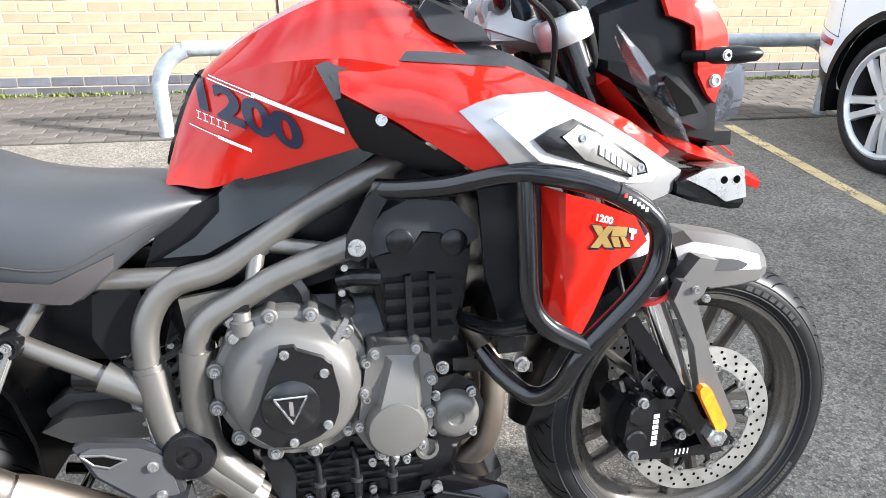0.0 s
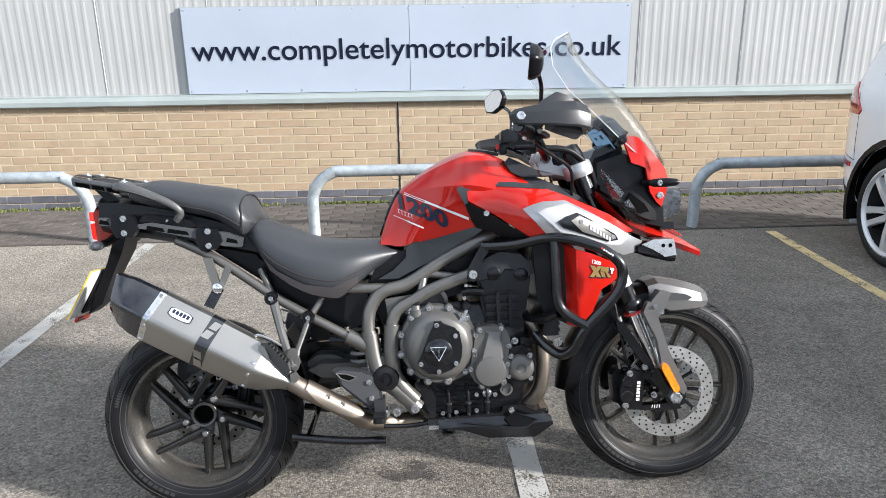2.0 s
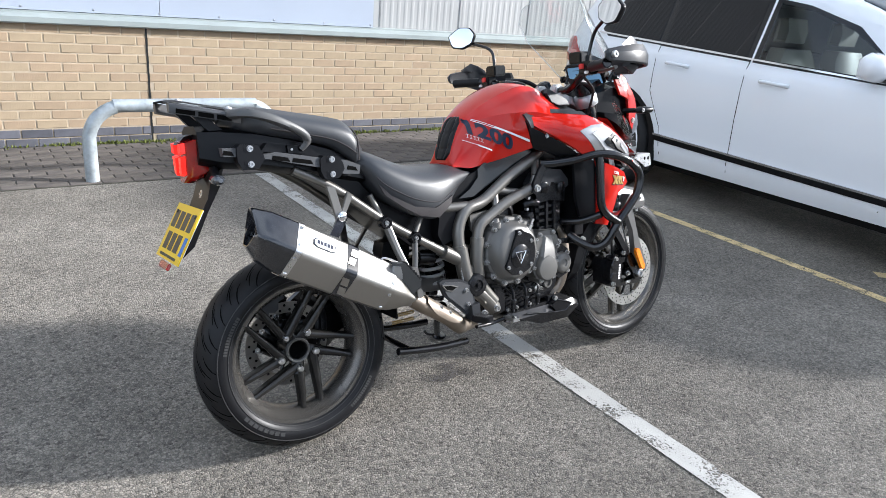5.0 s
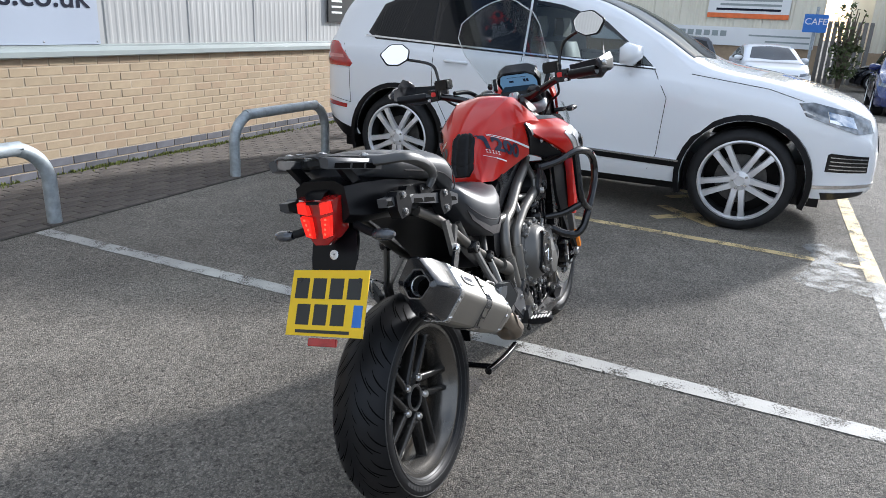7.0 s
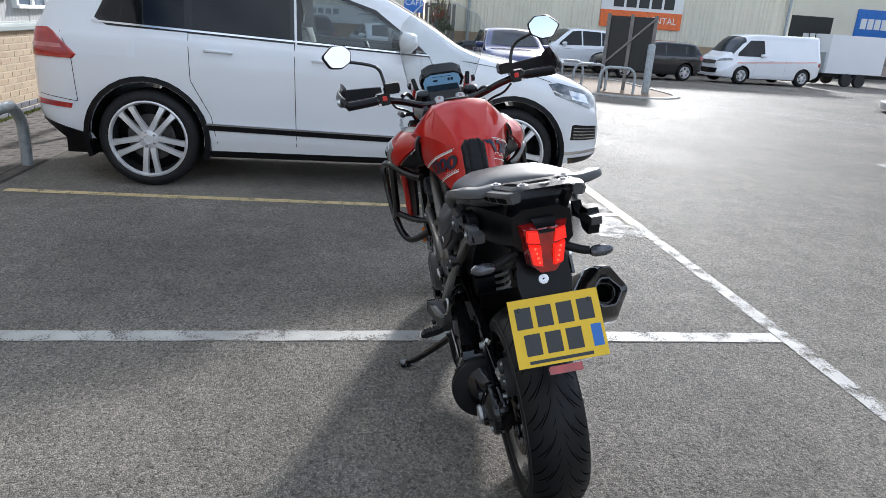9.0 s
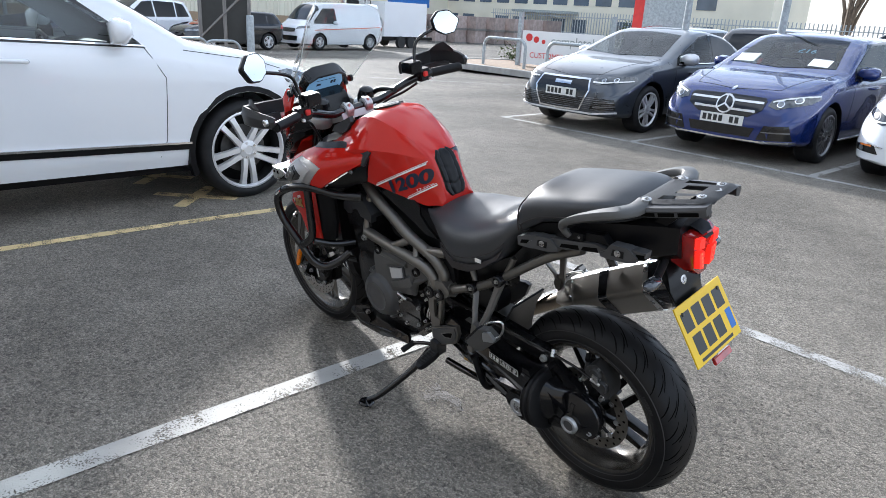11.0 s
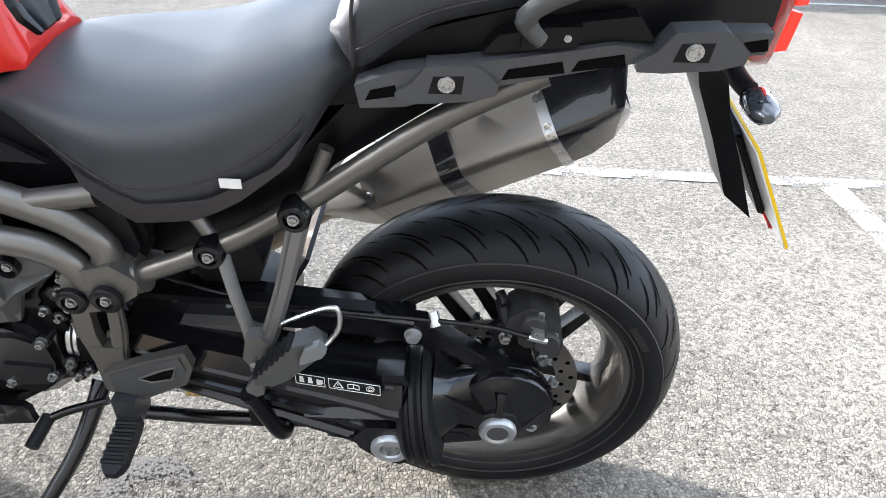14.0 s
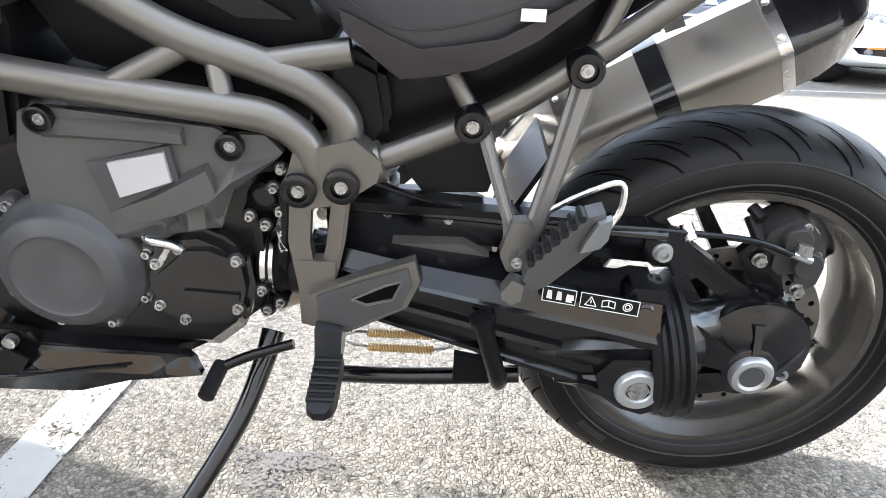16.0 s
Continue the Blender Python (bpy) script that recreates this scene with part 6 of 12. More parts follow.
RUBBER = mat("bike_tyre_rubber", (0.0095, 0.0095, 0.0105), 0.42, spec=0.20, var=0.2, vscale=10, bump=0.2, bscale=380)
# near-black that stands for the shade inside grooves, holes and openings
RECESS_SHADE = mat("tread_groove", (0.003, 0.003, 0.003), 0.9, var=0.1, spec=0.05)
TYRE_MARK = mat("raised_tyre_marking", (0.024, 0.024, 0.024), 0.6, var=0.2, vscale=30)
CALIPER = mat("dark_cast_caliper", (0.034, 0.034, 0.035), 0.5, 0.2, var=0.15, vscale=12, bump=0.4, bscale=420)
CLAMP = mat("cast_aluminium", (0.44, 0.45, 0.46), 0.40, 0.7, var=0.08, vscale=12, bump=0.15, bscale=500)
AMBER = mat("amber_reflector", (0.80, 0.22, 0.01), 0.2, var=0.25, vscale=60, bump=0.5, bscale=320, coat=0.8)
RED_LENS = mat("red_lens", (0.30, 0.008, 0.007), 0.12, var=0.25, vscale=35, coat=1.0)
RED_LENS_BRIGHT = glow("lit_red_lens", (0.72, 0.018, 0.010), 0.55)
DIODE = glow("lit_diode", (1.0, 0.10, 0.05), 0.8)
YELLOW_PLATE = mat("yellow_number_plate", (0.78, 0.51, 0.008), 0.35, var=0.03)
NAVY = mat("navy_decal", (0.008, 0.013, 0.034), 0.35, var=0.05, coat=0.2, spec=0.3)
PALE = mat("pale_decal", (0.74, 0.72, 0.70), 0.3, var=0.03, coat=0.8)
GOLD = mat("gold_anodised", (0.55, 0.38, 0.14), 0.35, 0.9, var=0.1)
SPRING = mat("pale_spring_paint", (0.36, 0.36, 0.35), 0.4, var=0.08)
# pale colour for the bright reflection along the windscreen's edge
SCREEN_HIGHLIGHT = mat("screen_edge_highlight", (0.62, 0.66, 0.67), 0.12, var=0.1, vscale=30, coat=1.0)
SCREEN = glass("clear_screen", (0.93, 0.945, 0.945))
MIRROR = mat("mirror_glass", (0.82, 0.84, 0.86), 0.02, 1.0, var=0.0, rvar=0.0)
LCD = glow("lit_display", (0.14, 0.27, 0.42), 0.30)
CLEAR_LENS = mat("clear_lens", (0.055, 0.06, 0.07), 0.08, 0.3, var=0.35, vscale=70, coat=1.0)

BIKE = pose(-0.062, 1.108, -0.008) @ Matrix.Rotation(radians(1.0), 4, "Z") @ Matrix.Rotation(radians(-0.9), 4, "Y") @ Matrix.Rotation(radians(-10.8), 4, "X")
bike = thing("motorcycle", "red and black adventure motorcycle leaning on its side stand", "motorcycle", BIKE)


def bp(name, bm, material, parent=None, label="", smooth=40, bevel=0.0):
    return part(name, bm, material, parent or bike, label, smooth, bevel)


def flip(bm):
    for v in bm.verts:
        v.co.y = -v.co.y
    bmesh.ops.reverse_faces(bm, faces=bm.faces)
    return bm


def both(name, fn, material, label="", **kw):
    """The same part on either side; fn builds the one on the right (y below 0)."""
    return [bp(name, fn(), material, label=label, **kw), bp(name, flip(fn()), material, label=label, **kw)]


def skin(poly, yf, t=0.006, step=0.02, s=-1):
    """A sheet with a side-view outline, bent to the half width yf(x, z)."""
    bm = bmesh.new()
    bm.faces.new([bm.verts.new((x, 0, z)) for x, z in poly])
    bmesh.ops.triangulate(bm, faces=bm.faces)
    cut(bm, step)
    for v in bm.verts:
        v.co.y = s * yf(v.co.x, v.co.z)
    return thicken(bm, t, (0, s, 0))


def slab(pts, s, y0, y1):
    """A side-view outline on the side s, thick from y0 to y1."""
    return plate(pts, min(s * y0, s * y1), max(s * y0, s * y1))


def cut(bm, step):
    for ax in (0, 2):
        lo, hi = min(v.co[ax] for v in bm.verts), max(v.co[ax] for v in bm.verts)
        k = lo + step
        while k < hi:
            p, n = [0, 0, 0], [0, 0, 0]
            p[ax], n[ax] = k, 1
            bmesh.ops.bisect_plane(bm, geom=bm.verts[:] + bm.edges[:] + bm.faces[:], plane_co=p, plane_no=n)
            k += step


def letters(body, size, m, bold=0.03):
    """Flat lettering as a bmesh; m turns it from the x-y plane into place."""
    cu = bpy.data.curves.new("tmp", "FONT")
    cu.body, cu.size, cu.align_x, cu.align_y, cu.offset = body, size, "CENTER", "CENTER", size * bold
    ob = new("tmp", cu)
    bpy.context.view_layer.update()
    me = bpy.data.meshes.new_from_object(ob.evaluated_get(bpy.context.evaluated_depsgraph_get()))
    bpy.data.objects.remove(ob)
    bm = bmesh.new()
    bm.from_mesh(me)
    bmesh.ops.transform(bm, matrix=m, verts=bm.verts)
    return bm


def bolt(p, r=0.007, axis="y", s=-1, h=0.005, parent=None, material=None):
    """A socket-head bolt."""
    r *= 0.86
    q = [(r * 1.25, 0.0), (r * 1.25, s * 0.0015), (r, s * 0.0015), (r * 0.96, s * h), (r * 0.55, s * h), (r * 0.5, s * h * 0.4), (0, s * h * 0.4)]
    return bp("bolt", lathe(q, 14, axis, p), material or BOLT, parent)


# wheels
def bike_wheel(name, c, r, rim, hw, hb, disc, label):
    """hub mesh > tyre, spokes, discs; hw: half the rim's width, hb: half the tyre's."""
    w = bp(name, lathe([(0.036, -0.026), (0.042, -0.020), (0.046, 0.03), (0.044, 0.05), (0.032, 0.05), (0.030, -0.024)], 36, "y", c, closed=True), SPOKE, label=label)
    d = r - rim
    tp = [(rim - 0.004, -hw * 0.86), (rim + 0.004, -hw * 1.06), (rim + d * 0.16, -hb * 0.93), (rim + d * 0.34, -hb), (rim + d * 0.50, -hb * 0.985), (rim + d * 0.66, -hb * 0.88), (rim + d * 0.79, -hb * 0.70), (rim + d * 0.89, -hb * 0.50), (rim + d * 0.965, -hb * 0.27), (rim + d * 0.992, -hb * 0.12), (r, 0.0)]
    tp = [(a, b) for a, b in tp] + [(a, -b) for a, b in tp[-2::-1]]
    bp("tyre", lathe(tp, 96, "y", c, caps=False), RUBBER, w, "black road tyre with slashed tread", smooth=60)
    rp = [(rim + 0.006, -hw), (rim + 0.004, -hw - 0.004), (rim - 0.006, -hw - 0.003), (rim - 0.010, -hw + 0.006), (rim - 0.018, -hw + 0.016), (rim - 0.03, -hw * 0.45), (rim - 0.034, 0), (rim - 0.03, hw * 0.45), (rim - 0.018, hw - 0.016), (rim - 0.010, hw - 0.006), (rim - 0.006, hw + 0.003), (rim + 0.004, hw + 0.004), (rim + 0.006, hw)]
    bp("rim", lathe(rp, 96, "y", c, caps=False), RIM, w, smooth=50)
    # raised lines round the side walls
    for s in (-1, 1):
        for rr, y in ((0.10, (hw * 1.06 + hb * 0.93) / 2), (0.24, hb * 0.972), (0.56, hb * 0.955)):
            R, y = rim + d * rr, s * y
            bp("side_wall_line", lathe([(R - 0.0016, y - s * 0.0008), (R - 0.0005, y + s * 0.0014), (R + 0.0005, y + s * 0.0014), (R + 0.0016, y - s * 0.0008)], 72, "y", c, caps=False), TYRE_MARK, w)
    # tread slashes, following the crown: dark strips painted for the shade in grooves
    def at(ang, u):
        a = abs(u)
        k = [(0, r), (0.12, rim + d * 0.992), (0.27, rim + d * 0.965), (0.50, rim + d * 0.89), (0.70, rim + d * 0.79), (0.88, rim + d * 0.66), (0.985, rim + d * 0.50)]
        rr = interp(k, a) + 0.0009
        return (c[0] + rr * math.cos(ang), c[1] + hb * u, c[2] + rr * math.sin(ang))
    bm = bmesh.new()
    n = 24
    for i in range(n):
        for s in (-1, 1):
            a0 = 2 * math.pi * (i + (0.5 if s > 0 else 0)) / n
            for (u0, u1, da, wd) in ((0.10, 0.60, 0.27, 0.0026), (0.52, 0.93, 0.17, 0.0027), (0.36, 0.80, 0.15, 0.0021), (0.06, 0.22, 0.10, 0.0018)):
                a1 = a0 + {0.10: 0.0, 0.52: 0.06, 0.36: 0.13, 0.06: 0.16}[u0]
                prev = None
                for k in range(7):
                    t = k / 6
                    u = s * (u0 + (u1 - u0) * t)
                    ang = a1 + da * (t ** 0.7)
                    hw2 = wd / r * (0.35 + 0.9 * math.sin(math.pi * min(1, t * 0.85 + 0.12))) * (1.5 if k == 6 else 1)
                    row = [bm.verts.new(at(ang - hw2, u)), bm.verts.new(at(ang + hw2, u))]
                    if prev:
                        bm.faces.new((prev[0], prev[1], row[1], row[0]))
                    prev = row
    g = bp("tread_groove", bm, RECESS_SHADE, w)
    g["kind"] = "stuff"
    # raised bars of maker's marking on the side walls
    for s in (-1, 1):
        for a0, cnt, sz in (((3.75, 8, 0.016), (0.65, 8, 0.016), (2.45, 14, 0.007), (5.3, 14, 0.007)) if s < 0 else ((2.45, 12, 0.004), (5.3, 12, 0.004))):
            bm = bmesh.new()
            for k in range(cnt):
                a = a0 + k * sz * 1.25 / (rim + d * 0.4)
                q = []
                for da, rr in ((0, 0.30), (sz * 0.9, 0.30), (sz * 0.9, 0.30 + sz * 16 * 0.9 / (d * 1000) * 10 * 0.1 + 0.12), (0, 0.42)):
                    R = rim + d * min(rr, 0.52)
                    yy = interp([(0.04, hw * 1.06), (0.16, hb * 0.93), (0.34, hb), (0.50, hb * 0.985), (0.66, hb * 0.88)], min(rr, 0.52))
                    an = a + da / R
                    q.append(bm.verts.new((c[0] + R * math.cos(an), c[1] + s * (yy + 0.0012), c[2] + R * math.sin(an))))
                bm.faces.new(q if s < 0 else q[::-1])
            bp("tyre_marking", bm, TYRE_MARK, w)
    return w


def arm(c, a0, r0, a1, r1, w0, w1, y0, y1, dep):
    """One spoke arm from (angle, radius) to (angle, radius), tapered and rounded."""
    p, q = Vector((r0 * math.cos(a0), 0, r0 * math.sin(a0))), Vector((r1 * math.cos(a1), 0, r1 * math.sin(a1)))
    e = (q - p).normalized()
    nrm = Vector((-e.z, 0, e.x))
    rings = []
    for t in (0, 0.35, 0.75, 0.93, 1.0):
        m = p + (q - p) * t + Vector(c)
        w = w0 + (w1 - w0) * t + (0.006 if t == 1 else 0)
        y = y0 + (y1 - y0) * t
        rings.append([m + nrm * w + Vector((0, y + dep, 0)), m + nrm * w + Vector((0, y + 0.006, 0)), m + nrm * w * 0.55 + Vector((0, y, 0)), m - nrm * w * 0.55 + Vector((0, y, 0)), m - nrm * w + Vector((0, y + 0.006, 0)), m - nrm * w + Vector((0, y + dep, 0))])
    return loft(rings)


RC, FC = (0.010, 0.0, 0.318), (1.530, 0.0, 0.325)
rear = bike_wheel("rear_wheel", RC, 0.318, 0.222, 0.064, 0.086, None, "graphite five-spoke rear wheel with a wide black tyre")
for i in range(5):
    a = radians(-88 + 72 * i)
    for a0, a1 in ((a + 0.03, a - 0.03), (a - 0.08, a - 0.97)):
        bp("spoke", arm(RC, a0, 0.056, a1, 0.203, 0.0145, 0.0085, -0.026, -0.036, 0.034), SPOKE, rear, smooth=50)
    bp("spoke_root", arm(RC, a, 0.034, a - 0.05, 0.078, 0.021, 0.019, -0.016, -0.025, 0.03), SPOKE, rear, smooth=50)
    b = a + 0.0
    bp("wheel_bolt", lathe([(0.0125, -0.014), (0.0120, -0.030), (0.008, -0.035), (0.0, -0.036)], 12, "y", (RC[0] + 0.062 * math.cos(b), 0, RC[2] + 0.062 * math.sin(b))), STEEL, rear)
bp("hub_ring", lathe([(0.040, 0.0), (0.040, -0.026), (0.038, -0.029), (0.034, -0.028), (0.032, -0.02), (0.031, 0.02)], 36, "y", RC, caps=False), COVER, rear)
bp("hub_bore", lathe([(0.0318, 0.01), (0.0, 0.012)], 24, "y", RC), RECESS_SHADE, rear)
front = bike_wheel("front_wheel", FC, 0.325, 0.245, 0.046, 0.061, None, "graphite five-spoke front wheel with a black tyre")
for i in range(5):
    a = radians(60 + 72 * i)
    for k in (-1, 1):
        bp("spoke", arm(FC, a + k * 0.34, 0.045, a + k * 0.15, 0.222, 0.010, 0.0085, -0.015, -0.013, 0.028), RIM, front, smooth=50)


def brake_disc(c, y, r, ri, holes, parent, size=0.0034, rows=3, material=DISC):
    bp("brake_disc", lathe([(r, y - 0.0025), (r, y + 0.0025), (ri, y + 0.0025), (ri, y - 0.0025)], 72, "y", c, closed=True), material, parent)
    bm = bmesh.new()
    for i in range(holes):
        for k in range(rows):
            a = 2 * math.pi * (i + k / rows) / holes
            rr = ri + (r - ri) * (0.22 + 0.84 / rows * k + 0.06 * (3 - rows))
            for s in (-1, 1):
                lathe([(size, y + s * 0.0029), (0.0, y + s * 0.0029)], 8, "y", (c[0] + rr * math.cos(a), 0, c[2] + rr * math.sin(a)), bm)
    bp("disc_hole", bm, RECESS_SHADE, parent)["kind"] = "stuff"
    for i in range(10):
        a = 2 * math.pi * i / 10
        bm = lathe([(0.009, y - 0.005), (0.009, y + 0.005), (0.004, y + 0.005), (0.004, y - 0.005)], 14, "y", (c[0] + (ri - 0.002) * math.cos(a), 0, c[2] + (ri - 0.002) * math.sin(a)), closed=True)
        bp("disc_bobbin", bm, STEEL, parent)
        bp("disc_carrier_arm", arm((c[0], y - 0.002, c[2]), a + 0.18, 0.045, a, ri - 0.006, 0.006, 0.005, 0, 0, 0.004), SATIN, parent)


brake_disc(FC, -0.078, 0.1525, 0.112, 28, front)
brake_disc(FC, 0.078, 0.1525, 0.112, 28, front)
brake_disc(RC, 0.062, 0.141, 0.105, 22, rear, 0.0046, 2, OLD_DISC)
bp("axle", rod((FC[0], -0.145, FC[2]), (FC[0], 0.145, FC[2]), 0.013, 20), STEEL, front)

# fork, clamps, front brakes
FK = lambda z: 1.242 - 0.3714 * (z - 1.060) - 0.004


def fork_leg():
    return rod((FK(1.11), -0.105, 1.11), (FK(0.63), -0.105, 0.63), 0.0285, 24)


both("fork_tube", fork_leg, SATIN, "black fork outer tube")
both("fork_slider", lambda: rod((FK(0.64), -0.105, 0.64), (FK(0.385), -0.105, 0.385), 0.0225, 24), CHROME, "polished fork slider")
both("fork_seal", lambda: lathe([(0.031, 0), (0.033, 0.004), (0.033, 0.03), (0.03, 0.034)], 24, "z", (FK(0.62), -0.105, 0.61)), ENGINE)
both("fork_marking", lambda: put(rod((FK(0.715), -0.105, 0.715), (FK(0.688), -0.105, 0.688), 0.0290, 24), bmesh.new()), PALE)
both("fork_ring", lambda: rod((FK(0.605), -0.105, 0.605), (FK(0.598), -0.105, 0.598), 0.031, 24), RED_PAINT)
both("fork_foot", lambda: plate([(1.466, 0.425), (1.492, 0.415), (1.530, 0.370), (1.566, 0.335), (1.562, 0.300), (1.536, 0.290), (1.510, 0.300), (1.486, 0.345), (1.452, 0.388)], -0.138, -0.085), SATIN, bevel=0.006)
both("caliper_arm", lambda: plate([(1.392, 0.413), (1.466, 0.403), (1.490, 0.375), (1.480, 0.356), (1.450, 0.385), (1.396, 0.390)], -0.132, -0.100), SATIN, bevel=0.005)
both("caliper_arm", lambda: plate([(1.374, 0.311), (1.426, 0.299), (1.536, 0.306), (1.556, 0.284), (1.530, 0.280), (1.444, 0.284), (1.377, 0.290)], -0.132, -0.100), SATIN, bevel=0.005)
for k in range(4):
    both("arm_mark", lambda: plate([(1.455 + 0.008 * k, 0.290), (1.457 + 0.008 * k, 0.290), (1.459 + 0.008 * k, 0.301), (1.457 + 0.008 * k, 0.301)], -0.1335, -0.131), PALE)
both("axle_nut", lambda: lathe([(0.021, -0.136), (0.021, -0.150), (0.017, -0.153), (0.009, -0.153), (0.008, -0.140), (0, -0.140)], 6, "y", FC), STEEL)
both("fork_guard", lambda: plate([(1.424, 0.608), (1.438, 0.640), (1.452, 0.638), (1.470, 0.594), (1.505, 0.482), (1.563, 0.356), (1.553, 0.335), (1.530, 0.358), (1.486, 0.418), (1.467, 0.519)], -0.156, -0.130), GUARD_GREY, "grey fork guard", bevel=0.007)
both("fork_reflector", lambda: plate([(1.477, 0.437), (1.482, 0.445), (1.493, 0.443), (1.500, 0.434), (1.535, 0.362), (1.531, 0.351), (1.519, 0.349), (1.513, 0.356), (1.479, 0.424)], -0.169, -0.154), AMBER, "amber side reflector", bevel=0.005)
both("brake_hose_strut", lambda: plate([(1.341, 0.579), (1.364, 0.581), (1.461, 0.434), (1.460, 0.417), (1.439, 0.425), (1.347, 0.552)], -0.142, -0.118), BLACK_PLASTIC, bevel=0.004)


def caliper():
    bm = plate([(1.377, 0.404), (1.412, 0.414), (1.431, 0.401), (1.429, 0.346), (1.423, 0.297), (1.372, 0.300), (1.351, 0.334), (1.356, 0.374)], -0.134, -0.096)
    plate([(1.356, 0.415), (1.398, 0.420), (1.405, 0.396), (1.400, 0.310), (1.372, 0.294), (1.344, 0.304), (1.338, 0.394)], -0.094, -0.050, bm)
    return bm


for cal in both("brake_caliper", caliper, ENGINE, "black radial brake caliper", bevel=0.006):
    s = -1 if cal.data.vertices[0].co.y < 0 else 1
    for p in ((1.385, 0.409), (1.369, 0.305), (1.433, 0.428), (1.462, 0.335)):
        bp("caliper_lug", lathe([(0.014, s * 0.100), (0.014, s * 0.133), (0.012, s * 0.136), (0, s * 0.136)], 18, "y", (p[0], 0, p[1])), SATIN, cal)
        bolt((p[0], s * 0.136, p[1]), 0.0095, "y", s, 0.009, cal)
    for z in (0.383, 0.332):
        bp("piston_housing", lathe([(0.021, s * 0.120), (0.021, s * 0.136), (0.018, s * 0.139), (0, s * 0.1395)], 24, "y", (1.381 if z > 0.35 else 1.375, 0, z)), SATIN, cal)
    bp("bridge_pin", rod((1.345, s * 0.075, 0.368), (1.352, s * 0.075, 0.345), 0.006, 10), BOLT, cal)
    bp("pad_spring", plate([(1.341, 0.378), (1.350, 0.380), (1.352, 0.336), (1.343, 0.334)], min(s * 0.086, s * 0.064), max(s * 0.086, s * 0.064)), FRAME, cal, bevel=0.001)
    bp("bleed_nipple", rod((1.366, s * 0.095, 0.415), (1.360, s * 0.097, 0.435), 0.0042, 8), BOLT, cal)
    for k in range(6):
        bp("marking_bar", plate([(1.404 + 0.0008 * k, 0.318 + 0.011 * k), (1.415 + 0.0008 * k, 0.319 + 0.011 * k), (1.415 + 0.0008 * k, 0.327 + 0.011 * k), (1.404 + 0.0008 * k, 0.326 + 0.011 * k)], min(s * 0.1345, s * 0.1355), max(s * 0.1345, s * 0.1355)), PALE, cal)
both("brake_line", lambda: tube([(1.30, -0.09, 0.85), (1.335, -0.10, 0.70), (1.355, -0.13, 0.56), (1.372, -0.125, 0.47), (1.395, -0.11, 0.42)], 0.0045, 8), ENGINE)
both("hose_union", lambda: rod((1.352, -0.134, 0.595), (1.364, -0.133, 0.555), 0.0075, 10), STEEL)
bp("triple_clamp_top", put(put(plate([(1.120, 1.066), (1.262, 1.022), (1.270, 1.048), (1.128, 1.092)], -0.082, 0.082), lathe([(0.042, -0.022), (0.045, -0.018), (0.045, 0.018), (0.042, 0.022), (0.03, 0.024), (0.03, -0.022)], 28, "z", (0, 0, 0)), Matrix.Translation((FK(1.06), -0.105, 1.06)) @ Matrix.Rotation(radians(-20), 4, "Y")), lathe([(0.042, -0.022), (0.045, -0.018), (0.045, 0.018), (0.042, 0.022), (0.03, 0.024), (0.03, -0.022)], 28, "z"), Matrix.Translation((FK(1.06), 0.105, 1.06)) @ Matrix.Rotation(radians(-20), 4, "Y")), CLAMP, label="cast aluminium top fork clamp", bevel=0.003)
both("fork_cap", lambda: put(bmesh.new(), lathe([(0.032, 0), (0.033, 0.02), (0.026, 0.05), (0.014, 0.056), (0, 0.056)], 20, "z"), Matrix.Translation((FK(1.085), -0.105, 1.085)) @ Matrix.Rotation(radians(-20), 4, "Y")), ENGINE)
bp("triple_clamp_low", plate([(1.24, 0.905), (1.335, 0.875), (1.34, 0.91), (1.25, 0.945)], -0.14, 0.14), ENGINE, bevel=0.008)
bp("steering_head", rod((1.125, 0, 1.02), (1.215, 0, 0.84), 0.034, 20), FRAME)


def guard_arc(r, a0, a1, hw, n=16, lip=0.035, t=0.004, flat=0.5):
    """A mudguard: a curved shell over the front tyre."""
    rings = []
    for i in range(n + 1):
        a = radians(a0 + (a1 - a0) * i / n)
        taper = 1.0 - 0.45 * max(0, (0.18 - i / n) / 0.18) ** 2
        w = hw * taper
        pts = [(-w, r - lip), (-w * 0.97, r - lip * 0.25), (-w * flat, r + 0.004), (0, r + 0.010), (w * flat, r + 0.004), (w * 0.97, r - lip * 0.25), (w, r - lip)]
        pts += [(y * 0.95, q - t) for y, q in pts[::-1]]
        rings.append([(FC[0] + q * math.cos(a), y, FC[2] + q * math.sin(a)) for y, q in pts])
    return loft(rings)


def mudguard_ring(x, zb, zt, zc, w):
    out = [(-w, zb), (-w * 1.02, zb + 0.45 * (zt - zb)), (-w * 0.86, zt), (-w * 0.40, zc), (w * 0.40, zc), (w * 0.86, zt), (w * 1.02, zb + 0.45 * (zt - zb)), (w, zb)]
    return [(x, y, z) for y, z in out] + [(x, y * 0.94, z - 0.004) for y, z in out[::-1]]


